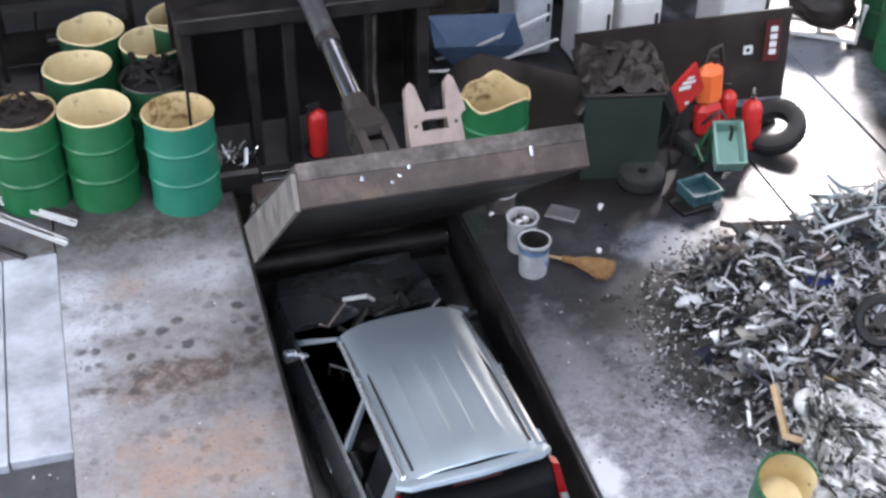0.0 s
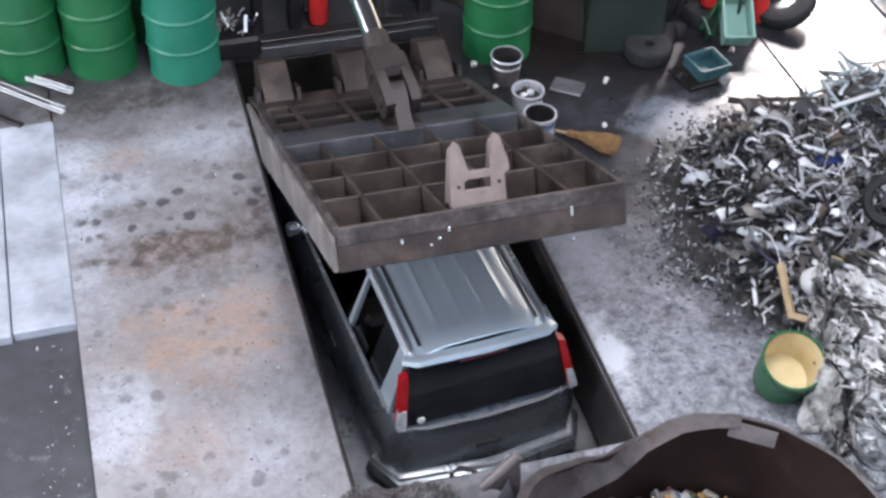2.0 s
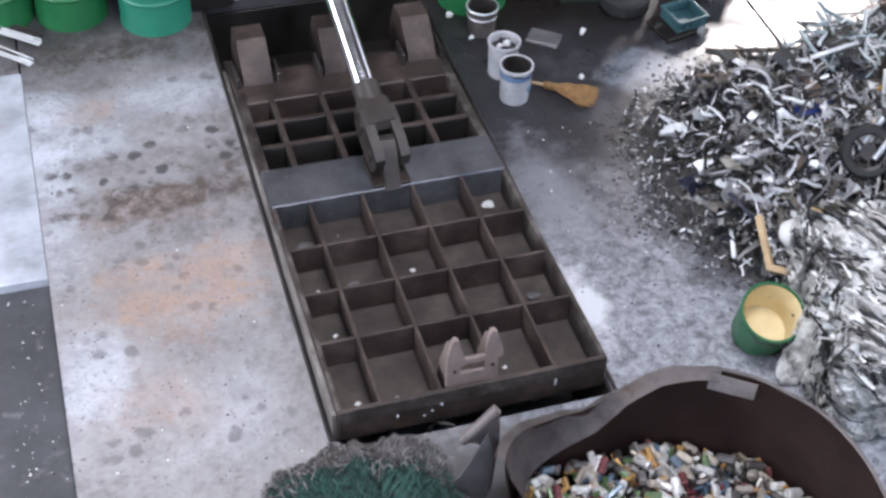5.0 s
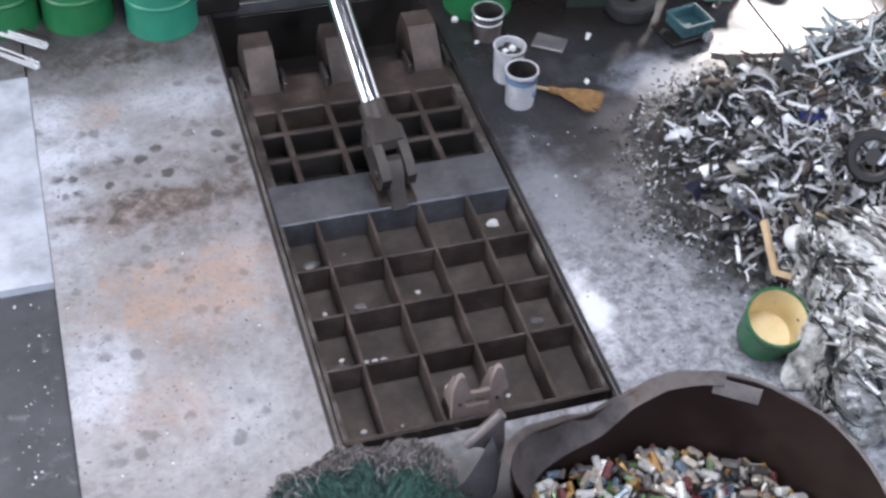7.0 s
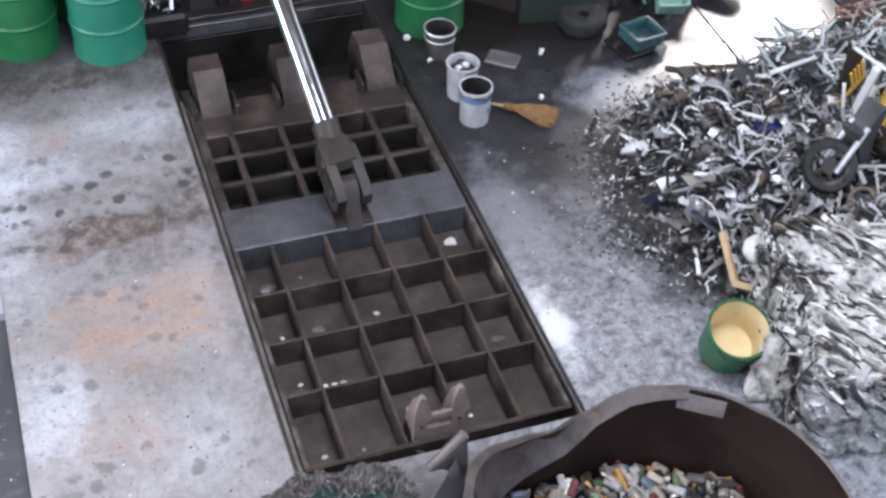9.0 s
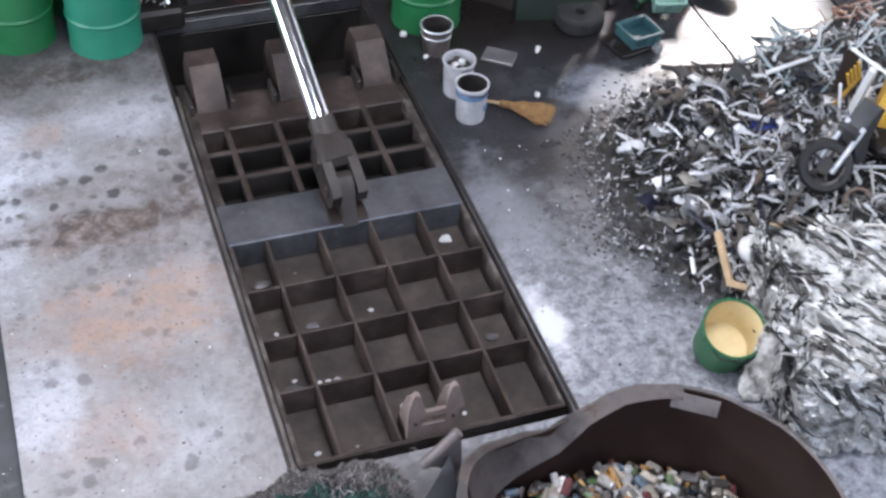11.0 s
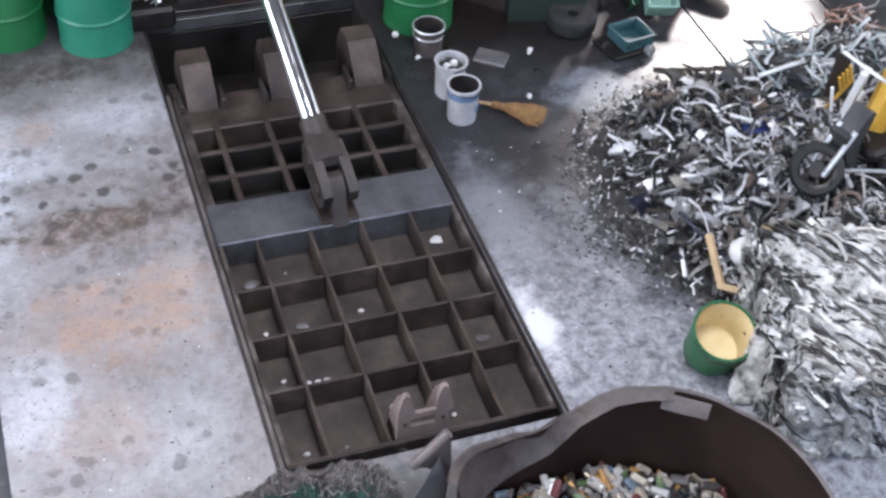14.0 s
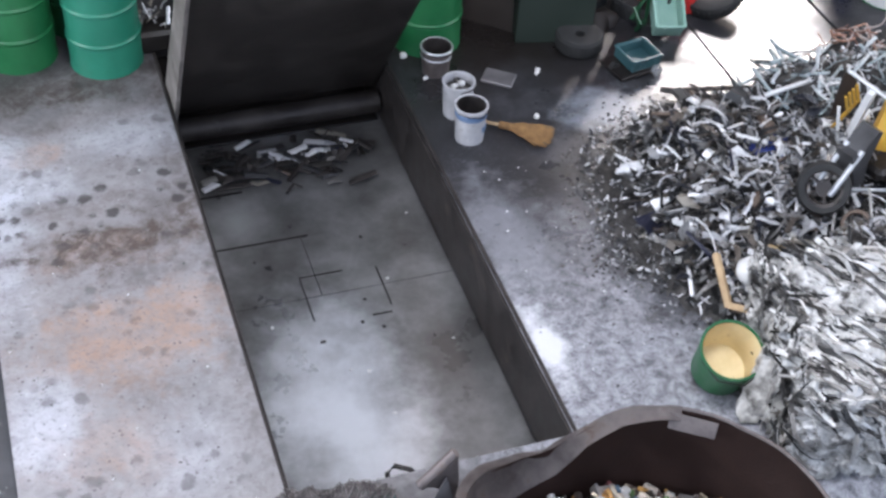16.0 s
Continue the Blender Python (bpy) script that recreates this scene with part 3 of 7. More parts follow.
def shell(corner, thick, parent_bm=None):
    """A panel between four corners with thickness along its normal."""
    bm = parent_bm or bmesh.new()
    c = [Vector(p) for p in corner]
    nrm = (c[1] - c[0]).cross(c[3] - c[0]).normalized() * thick
    a, b = [bm.verts.new(p) for p in c], [bm.verts.new(p + nrm) for p in c]
    bm.faces.new(a[::-1]), bm.faces.new(b)
    for k in range(4):
        bm.faces.new((a[k], a[(k + 1) % 4], b[(k + 1) % 4], b[k]))
    bmesh.ops.recalc_face_normals(bm, faces=bm.faces[:])
    return bm


# ---- floor, pit and shed ----
PIT = (-0.035, 1.765, -0.2, 4.62)
DEPTH = -0.64


def slab(name, x0, x1, y0, y1, z, thick, mat, label, category):
    bm = bmesh.new()
    box(bm, (x0, y0, z - thick), (x1, y1, z), 0.008)
    return solid(link(name, bm, mat, False), label, category, kind="structure")


PX0, PX1, PY0, PY1 = PIT
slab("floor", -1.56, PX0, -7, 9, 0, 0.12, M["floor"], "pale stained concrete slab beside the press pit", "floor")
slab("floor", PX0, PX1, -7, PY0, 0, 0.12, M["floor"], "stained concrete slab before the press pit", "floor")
slab("floor", PX0, PX1, PY1, 9, 0, 0.12, M["floor"], "dark concrete behind the press pit", "floor")
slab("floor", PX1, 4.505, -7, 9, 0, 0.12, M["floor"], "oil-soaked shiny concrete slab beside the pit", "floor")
slab("floor", 4.52, 5.77, -7, 9, 0, 0.12, M["floor"], "oil-polished concrete slab near the shed door", "floor")
slab("floor", 5.79, 14, -7, 14, 0, 0.12, M["floor"], "grey concrete slab under the stored drums", "floor")
slab("floor", -12, -1.575, 4.02, 9, 0, 0.12, M["floor"], "pale concrete slab by the drum store", "floor")
slab("floor_plate", -1.98, -1.5605, 1.70, 4.015, 0.003, 0.1, M["plate"], "pale worn steel plate set in the floor", "floor plate")
slab("floor_plate", -4.2, -1.992, 1.68, 4.015, 0.003, 0.1, M["plate"], "pale worn steel plate set in the floor", "floor plate")
bm = bmesh.new()
for x0, x1, y0, y1 in ((-400, PX0 - 2.6, -400, 400), (PX1 + 0.2, 400, -400, 400), (PX0 - 2.6, PX1 + 0.2, -400, PY0 - 0.2), (PX0 - 2.6, PX1 + 0.2, PY1 + 0.2, 400), (PX0 - 2.6, -1.5, PY0 - 0.2, PY1 + 0.2)):
    bm.faces.new([bm.verts.new(p) for p in ((x0, y0, -0.07), (x1, y0, -0.07), (x1, y1, -0.07), (x0, y1, -0.07))])
solid(link("ground", bm, M["asphalt"], False), "dark gritty asphalt yard below the slabs", "ground", kind="structure")

pit = thing("press_pit", pose(0, 0, 0), "empty steel-lined press pit sunk in the concrete floor", "pit", kind="structure")
part("pit_floor", boxes(((PX0, PY0, DEPTH - 0.2), (PX1, 2.02, DEPTH)), ((PX0, 2.026, DEPTH - 0.2), (0.72, 2.7, DEPTH + 0.003)), ((0.726, 2.026, DEPTH - 0.2), (PX1, 2.7, DEPTH + 0.001)), bevel=0), M["pit_floor"], pit, "scuffed shiny steel floor plates")
part("rear_floor_plate", boxes(((PX0, 2.704, DEPTH - 0.2), (PX1, PY1, DEPTH - 0.002)), bevel=0), M["pit_floor"], pit, "oily dark rear floor plate")
part("plate_seam", boxes(((PX0, 2.69, DEPTH), (0.78, 2.708, DEPTH + 0.006)), ((PX0, 3.33, DEPTH), (0.4, 3.35, DEPTH + 0.006)), bevel=0), M["black"], pit, "black seam between floor plates")
part("east_wall", boxes(((PX1, PY0, DEPTH - 0.1), (PX1 + 0.12, PY1, -0.012)), ((PX1 - 0.02, PY0, -0.58), (PX1, PY1, -0.012))), M["greasy"], pit, "scraped grey steel wall liner")
part("south_wall", boxes(((PX0, PY0 - 0.12, DEPTH - 0.1), (PX1, PY0, -0.012))), M["pit"], pit)
# north wall and hinge well are black to paint the dark gap there
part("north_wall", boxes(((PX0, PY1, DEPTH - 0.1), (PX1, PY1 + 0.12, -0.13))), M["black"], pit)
part("hinge_well", boxes(((PX0 + 0.01, 3.98, DEPTH + 0.002), (PX1 - 0.03, 4.6, DEPTH + 0.02))), M["black"], pit, "black hinge well, shade put into its colour")
# the west wall leaves a gate through which the pressed car is pushed out under the floor
part("west_wall", boxes(((PX0 - 0.08, PY0, -0.28), (PX0, PY1, -0.125)), ((PX0 - 0.08, PY0, DEPTH), (PX0, 0.05, -0.286)), ((PX0 - 0.08, 3.98, DEPTH), (PX0, PY1, -0.286))), M["pit"], pit)
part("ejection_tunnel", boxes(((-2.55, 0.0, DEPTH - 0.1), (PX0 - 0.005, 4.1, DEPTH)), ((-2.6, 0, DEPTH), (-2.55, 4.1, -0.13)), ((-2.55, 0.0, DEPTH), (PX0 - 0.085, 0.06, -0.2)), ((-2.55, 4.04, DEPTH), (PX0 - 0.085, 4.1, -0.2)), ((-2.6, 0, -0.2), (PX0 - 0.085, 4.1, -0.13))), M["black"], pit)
part("floor_hatch", boxes(((0.6, 2.24, DEPTH), (0.94, 2.252, DEPTH + 0.005)), ((0.595, 1.78, DEPTH), (0.607, 2.24, DEPTH + 0.005)), ((1.19, 1.8, DEPTH), (1.202, 2.22, DEPTH + 0.005)), ((1.03, 1.72, DEPTH), (1.18, 1.732, DEPTH + 0.005)), bevel=0), M["black"], pit, "scored outline of a floor hatch")
part("kerb", boxes(((PX1 + 0.002, PY0, -0.012), (PX1 + 0.03, PY1, 0.006))), M["greasy"], pit)
part("kerb", boxes(((PX0 - 0.03, PY0, -0.012), (PX0 - 0.002, PY1, 0.006))), M["greasy"], pit)

part("grab_handle", sweep([(0.58, -0.19, -0.3), (0.58, -0.1, -0.1), (0.63, -0.09, -0.06), (0.72, -0.14, -0.07), (0.76, -0.195, -0.1)], 0.016, 8), M["black"], pit, "bent black grab handle")
# unseen wall pieces added; the gaps between them shape the sunlit floor
slab("wall_north", -12, 0.4, 8.4, 8.7, 8.0, 8.1, M["wall"], "unseen dark back wall added to block light", "wall")
slab("wall_north_middle", 0.404, 7.2, 8.4, 8.7, 6.3, 6.4, M["wall"], "unseen dark back wall added below a sky gap", "wall")
slab("wall_north_low", 7.204, 14, 8.4, 8.7, 1.1, 1.2, M["wall"], "unseen dark back wall added under the sun gap", "wall")
slab("wall_north_lintel", 7.204, 9.696, 8.4, 8.7, 8.0, 3.0, M["wall"], "unseen dark back wall added over the sun gap", "wall")
slab("wall_north_high", 9.7, 14, 8.4, 8.7, 8.0, 6.896, M["wall"], "unseen dark back wall added beside the sun gap", "wall")
# unseen roof, added to keep sky light off the rear
bm = bmesh.new()
for k in range(140):
    x = -13 + k * 0.2
    z = 9.0 + 0.04 * (k % 2)
    if 0.7 < x < 4.9:  # gap left in the added roof so that sky reflects in steel and floor
        box(bm, (x, 0.5, z), (x + 0.2, 5.4, z + 0.03), 0)
        box(bm, (x, 10.8, z), (x + 0.2, 12.5, z + 0.03), 0)
    else:
        box(bm, (x, 0.5, z), (x + 0.2, 12.5, z + 0.03), 0)
solid(link("ceiling", bm, M["roof"], False), "unseen corrugated roof added to shade the rear", "ceiling", kind="structure")
for x in (-8, 6.4, 13):
    for y in (0.8, 8.2):
        solid(link("roof_column", boxes(((x - 0.12, y - 0.12, -0.05), (x + 0.12, y + 0.12, 9.0))), M["greasy"]), "grey steel column carrying the shed roof", "column", kind="structure")


# ---- the press lid ----
HINGE = Vector((0, 3.933, -0.45))
LID = [(0, 39.5), (0.5, 36.2), (1, 32.6), (1.5, 28.4), (2, 24.3), (2.5, 20.5), (3, 16.6), (3.5, 13.6), (4, 10.0), (4.2, 8.7), (4.8, 4.4), (5.4, 1.1), (5.9, 0), (6.3, 0), (9, 0), (12, 0), (14.25, 0), (14.4, 2.3), (14.5, 5.7), (14.7, 12.3), (14.9, 18.6), (15.1, 24.3), (15.3, 31.0), (15.5, 36.5), (15.7, 42.6), (15.8, 46.3), (16, 54.0)]


def lid_pose(angle):
    return pose(*HINGE, -angle)


def lid_at(p, angle):
    """Where a point of the closed lid lies when the lid stands open by an angle."""
    return lid_pose(angle) @ (Vector(p) - HINGE)


def press_lid():
    lid = thing("press_cover", lid_pose(LID[0][1]), "heavy ribbed steel press lid hinged over the pit", "press lid")
    X = (0.0, 0.27, 0.65, 1.02, 1.385, 1.73)
    Y = (1.85, 1.385, 0.93, 0.47, -0.13)

    def lidpart(name, bm, mat, label=""):
        bmesh.ops.translate(bm, vec=-HINGE, verts=bm.verts[:])
        return part(name, bm, mat, lid, label)

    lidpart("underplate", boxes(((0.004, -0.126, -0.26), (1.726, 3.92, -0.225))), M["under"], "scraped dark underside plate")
    for k, x in enumerate(X):
        w = 0.03 if k in (0, 5) else 0.022
        mat = M["lid_edge"] if k in (0, 5) else M["lid"]
        x0 = x if k == 0 else x - w if k == 5 else x - w / 2
        lidpart("side_rail" if k in (0, 5) else "long_rib", boxes(((x0, -0.1, -0.226), (x0 + w, 1.85, 0.0))), mat)
    for y in Y[1:4]:
        for a, b in zip(X, X[1:]):
            lidpart("cross_rib", boxes(((a + 0.012, y - 0.011, -0.226), (b - 0.012, y + 0.011, -0.004))), M["lid"])
    # west skirt is paler than the front lip
    lidpart("side_skirt", prism([(-0.1, -0.262), (3.7, -0.42), (3.7, -0.06), (-0.1, -0.05)], "x", -0.03, -0.002), M["lid_side"], "pale grey side skirt")
    lidpart("front_lip", boxes(((0.0, -0.13, -0.262), (1.73, -0.1, 0.004)), bevel=0.01), M["lid"], "dented brown front edge with bright scuffs")
    lidpart("lip_flange", boxes(((0.004, -0.136, -0.1), (1.726, -0.131, 0.0)), bevel=0.002), M["lid_edge"], "rubbed grey upper flange")
    for x, z, h in ((0.36, -0.15, 0.03), (0.64, -0.12, 0.024), (0.53, -0.19, 0.016), (1.38, -0.15, 0.06), (0.58, -0.16, 0.02)):
        lidpart("scuff_mark", boxes(((x, -0.14, z), (x + 0.018, -0.128, z + h)), bevel=0.0025), M["trim"], "bright scuff mark")
    lidpart("middle_plate", boxes(((0.0, 1.85, -0.226), (1.73, 2.275, 0.004)), bevel=0.01), M["lid_top"], "smooth scuffed grey cross plate")
    X2 = (0.0, 0.26, 0.64, 1.0, 1.34, 1.73)
    Y2 = (3.13, 2.86, 2.56, 2.275)
    # rear ribs are black below their caps: cell shade put into the colour
    for k, x in enumerate(X2):
        x0 = x if k == 0 else x - 0.07 if k == 5 else x - 0.022
        w = 0.07 if k in (0, 5) else 0.044
        lidpart("side_rail" if k in (0, 5) else "long_rib", boxes(((x0, 2.275, -0.226), (x0 + w, 3.3, 0.0)), ((x0, 3.2, -0.226), (x0 + w, 3.8, -0.03))) if k in (0, 5) else boxes(((x0, 2.275, -0.226), (x0 + w, 3.3, -0.012))), M["lid_edge"] if k in (0, 5) else M["black"])
        if k not in (0, 5):
            lidpart("rib_cap", boxes(((x0, 2.275, -0.0118), (x0 + w, 3.3, 0.0)), bevel=0.003), M["lid"], "brown rib top above shade-black sides")
    for y in Y2[1:3]:
        for k, (a, b) in enumerate(zip(X2, X2[1:])):
            c, d = a + (0.07 if k == 0 else 0.022), b - (0.07 if k == 4 else 0.022)
            lidpart("cross_rib", boxes(((c, y - 0.02, -0.226), (d, y + 0.02, -0.016))), M["black"])
            lidpart("rib_cap", boxes(((c, y - 0.02, -0.0158), (d, y + 0.02, -0.004)), bevel=0.003), M["lid"], "brown rib top above shade-black sides")
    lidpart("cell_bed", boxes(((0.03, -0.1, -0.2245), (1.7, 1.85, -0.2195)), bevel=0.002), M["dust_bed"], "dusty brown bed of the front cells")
    # black plate paints the shade at the bottom of the rear cells
    lidpart("oily_cell_bed", boxes(((0.03, 2.28, -0.224), (1.7, 3.125, -0.205)), bevel=0.002), M["black"], "black bed of the rear cells, painting their shade")
    lidpart("rear_plate", boxes(((0.0, 3.13, -0.226), (1.73, 3.56, -0.006)), bevel=0.012), M["lid"], "greasy dark rear plate")
    for x in (0.09, 0.74, 1.42):
        lidpart("hinge_arm", prism([(3.36, -0.02), (3.42, 0.1), (3.62, 0.26), (3.82, 0.26), (3.94, 0.05), (3.94, -0.2), (3.6, -0.1)], "x", x, x + 0.23), M["lid"], "worn rust-brown hinge arm")
        for dx in (-0.06, 0.26):
            lidpart("hinge_web", boxes(((x + dx, 3.34, -0.02), (x + dx + 0.03, 3.56, 0.09))), M["greasy"])
    # lifting bracket at the free end
    for x, top in ((0.685, 0.38), (0.925, 0.4)):
        lidpart("bracket_plate", prism([(x, -0.02), (x + 0.005, top - 0.14), (x + 0.03, top - 0.02), (x + 0.05, top), (x + 0.075, top - 0.02), (x + 0.115, top - 0.17), (x + 0.12, top - 0.22), (x + 0.085, top - 0.24), (x + 0.09, -0.02)], "y", -0.098, -0.06), M["bracket"], "faded pinkish pointed bracket plate")
        lidpart("bracket_gusset", prism([(-0.062, -0.2), (-0.062, top - 0.03), (-0.03, top - 0.06), (0.09, 0.06), (0.16, -0.2)], "x", x + 0.015, x + 0.05), M["bracket"])
        lidpart("bolt_head", rods(((x + 0.05, -0.1, 0.12), (x + 0.05, -0.108, 0.12), 0.012), n=8), M["greasy"])
    lidpart("bracket_bar", boxes(((0.765, -0.094, 0.15), (0.95, -0.064, 0.2))), M["bracket"])
    lidpart("bracket_web", boxes(((0.76, -0.097, -0.1), (0.93, -0.068, 0.09))), M["bracket"], "faded pinkish bracket web")
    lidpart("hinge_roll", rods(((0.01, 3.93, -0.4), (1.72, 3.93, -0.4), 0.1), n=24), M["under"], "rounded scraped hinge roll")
    # lug for the cylinder
    lidpart("cylinder_lug", prism([(1.82, 0.0), (1.9, 0.14), (1.93, 0.25), (2.0, 0.31), (2.07, 0.31), (2.14, 0.24), (2.17, 0.1), (2.24, 0.0)], "x", 0.826, 0.934), M["fork"], "greasy cylinder lug")
    lidpart("lug_base", boxes(((0.74, 1.86, 0.004), (1.02, 2.22, 0.03))), M["lid"])
    rng = random.Random(4)
    for k in range(34):
        cx, cy = rng.choice(X[:-1]) + rng.uniform(0.06, 0.2), rng.choice(Y[1:]) + rng.uniform(0.06, 0.3)
        b = bmesh.new()
        bmesh.ops.create_icosphere(b, subdivisions=1, radius=rng.uniform(0.012, 0.03))
        for v in b.verts:
            v.co = Vector((v.co.x * rng.uniform(0.6, 1.6), v.co.y * rng.uniform(0.5, 1.2), v.co.z * 0.5 + 0.006)) + Vector((cx, cy, -0.222))
        lidpart("debris_chip", b, M["white_paint"] if k % 3 == 0 else M["scrap"])
    for x, y, r in ((0.17, 1.62, 0.045), (1.56, 1.72, 0.04), (0.15, 0.62, 0.06), (0.15, 2.66, 0.05), (0.45, 2.42, 0.03), (0.8, 0.3, 0.025), (0.42, 1.15, 0.035), (1.2, 1.0, 0.035), (1.55, 0.72, 0.035)):
        b = bmesh.new()
        bmesh.ops.create_icosphere(b, subdivisions=2, radius=r)
        for v in b.verts:
            q = v.co * (1 + 0.7 * noise.noise(v.co * 28 + Vector((x * 9, y * 5, 0))))
            v.co = Vector((q.x * 1.2 + x, q.y * 0.8 + y, max(-0.22, q.z * 0.35 - 0.2)))
        lidpart("paper_scrap", b, M["bin_flap"] if r in (0.06, 0.045, 0.035) else M["white_paint"], "crumpled pale scrap in a cell")
    return lid


CLEVIS = (0.88, 2.03, 0.2)
TRUNNION = Vector((0.5, 5.6, 2.4))


M["fork"] = material("dusty_fork_steel", [(0.026, 0.021, 0.019), (0.06, 0.05, 0.045)], scale=6, rough=(0.4, 0.65), metal=0.35, spots=(0.09, 0.066, 0.055), spot_scale=5, spot_cover=0.6)


def aim(at, to):
    return Matrix.Translation(at) @ (Vector(to) - Vector(at)).to_track_quat("Z", "Y").to_matrix().to_4x4()


def cylinder():
    c0 = lid_at(CLEVIS, LID[0][1])
    ram = thing("cylinder_ram", aim(c0, TRUNNION), "bright chromed hydraulic piston rod with greasy fork end", "piston rod")
    part("piston_rod", rods(((0, 0, 0.42), (0, 0, 3.15), 0.078), n=24), M["chrome"], ram, "polished chrome rod")
    part("rod_neck", rods(((0, 0, 0.34), (0, 0, 0.52), 0.1), n=20), M["fork"], ram)
    for s in (-1, 1):
        bm = prism([(-0.1, -0.1), (-0.125, 0.0), (-0.12, 0.2), (-0.1, 0.3), (0.1, 0.3), (0.12, 0.2), (0.125, 0.0), (0.1, -0.1), (0, -0.13)], "x", -0.036, 0.036)
        bmesh.ops.translate(bm, vec=(s * 0.096, 0, 0), verts=bm.verts[:])
        part("fork_cheek", bm, M["fork"], ram)
    bm = boxes(((-0.15, -0.13, 0.13), (0.15, 0.13, 0.42)), bevel=0.05)
    for v in bm.verts:
        k = 1 - 0.26 * max(0, (v.co.z - 0.2) / 0.2)
        v.co.x *= k
        v.co.y *= k
    part("fork_bridge", bm, M["fork"], ram)
    part("fork_pin", rods(((-0.15, 0, 0), (0.15, 0, 0), 0.055), n=16), M["lid"], ram)
    barrel = thing("cylinder_barrel", aim(TRUNNION, c0), "dark hydraulic cylinder barrel above the press", "hydraulic cylinder")
    part("barrel_tube", rods(((0, 0, -1.0), (0, 0, 1.84), 0.088), n=24), M["barrel"], barrel)
    part("gland", rods(((0, 0, 1.82), (0, 0, 1.9), 0.094), n=24), M["greasy"], barrel)
    part("trunnion", rods(((-0.3, 0, 0), (0.3, 0, 0), 0.07), n=16), M["greasy"], barrel)
    part("hose", sweep([(0.13, 0, 1.15), (0.2, 0, 0.9), (0.2, 0, 0.3), (0.14, 0, -0.5)], 0.022), M["rubber"], barrel)
    return ram, barrel


# ---- the scrapped car ----
def scrap_car():
    car = thing("car", pose(0.955, 0.35, -1.13, 0, 0, 4.5), "silver scrapped hatchback with smashed windows in the pit", "car")
    # lower body: lofted ring sections along its length
    body = bmesh.new()
    sections = [(-0.06, 0.55, 0.53, 0.8), (0.0, 0.58, 0.52, 1.0), (0.06, 0.63, 0.52, 1.04), (0.5, 0.665, 0.6, 1.07), (1.6, 0.675, 0.6, 1.02), (2.2, 0.67, 0.6, 0.97), (2.45, 0.665, 0.6, 0.95), (3.0, 0.65, 0.6, 0.9), (3.25, 0.58, 0.6, 0.86), (3.3, 0.5, 0.6, 0.82)]
    rings = []
    for y, w, z0, z1 in sections:
        p, q = w * 1.12, w * 1.04
        pts = [(-p * 0.93, z0), (-p, z0 + 0.06), (-p, z1 - 0.24), (-p * 0.97, z1 - 0.12), (-w * 0.93, z1), (w * 0.93, z1), (q * 0.98, z1 - 0.12), (q, z1 - 0.24), (q, z0 + 0.06), (q * 0.93, z0)]
        rings.append([body.verts.new((x, y, z)) for x, z in pts])
    for i, (a, b) in enumerate(zip(rings, rings[1:])):
        for k in range(10):
            if k == 4 and 1 < i < 6:
                continue
            body.faces.new((a[k], a[(k + 1) % 10], b[(k + 1) % 10], b[k]))
    body.faces.new(rings[0]), body.faces.new(rings[-1][::-1])
    bmesh.ops.recalc_face_normals(body, faces=body.faces[:])
    lower = part("body", body, M["car_dark"], car, "dark silver lower body")
    for s in (-1, 1):
        part("belt_trim", sweep([(s * 0.668 * 0.95, 0.2, 1.06), (s * 0.64, 0.8, 1.058), (s * 0.645, 1.6, 1.03), (s * 0.64, 2.3, 0.975)], 0.016, 6), M["trim"], lower, "bright window-sill trim")
        part("door_handle", boxes(((s * 0.725 - 0.02, 1.0, 0.86), (s * 0.725 + 0.02, 1.14, 0.89))), M["trim"], lower)
        bm = rods(((s * 0.6, 2.1, 1.0), (s * 0.7, 2.12, 1.03), 0.02))
        box(bm, (s * 0.73 - 0.05, 2.07, 0.98), (s * 0.73 + 0.05, 2.15, 1.08), 0.02)
        part("door_mirror", bm, M["trim"] if s < 0 else M["black"], lower)
    part("rear_bumper", sweep([(-0.73, 0.16, 0.59), (-0.63, -0.07, 0.59), (0, -0.14, 0.58), (0.58, -0.08, 0.59), (0.66, 0.12, 0.59)], 0.08, 8), M["car_dark"], lower, "dark grey rear bumper")
    # bright strip puts the light on the bumper's ledge into colour
    part("bumper_trim", sweep([(-0.725, 0.16, 0.668), (-0.63, -0.07, 0.668), (0, -0.14, 0.658), (0.58, -0.08, 0.668), (0.655, 0.12, 0.668)], 0.036, 8, flat=0.4), M["trim"], lower, "bright strip painting the lit bumper ledge")
    part("tailgate_handle", boxes(((-0.09, -0.07, 0.74), (0.09, -0.04, 0.785))), M["black"], lower)
    bm = bmesh.new()
    bmesh.ops.create_grid(bm, x_segments=14, y_segments=12, size=0.5)
    for v in bm.verts:
        v.co = Vector((v.co.x * 1.2, 2.85 + v.co.y * 0.8, 0.9 + 0.09 * noise.noise(v.co * 5) - 0.1 * v.co.y))
    bmesh.ops.solidify(bm, geom=bm.faces[:], thickness=0.01)
    part("hood", bm, M["car_dark"], lower, "crumpled dark hood")
    part("underbody", boxes(((-0.6, 0.08, 0.5), (0.6, 3.2, 0.6)), bevel=0.03), M["black"], car, "rusty dark floor pan without wheels")
    for x in (-0.5, 0.08):
        part("front_seat", boxes(((x, 1.1, 0.6), (x + 0.42, 1.55, 0.74)), ((x, 1.02, 0.6), (x + 0.42, 1.14, 1.0)), bevel=0.04), M["black"], lower, "torn dark front seat")
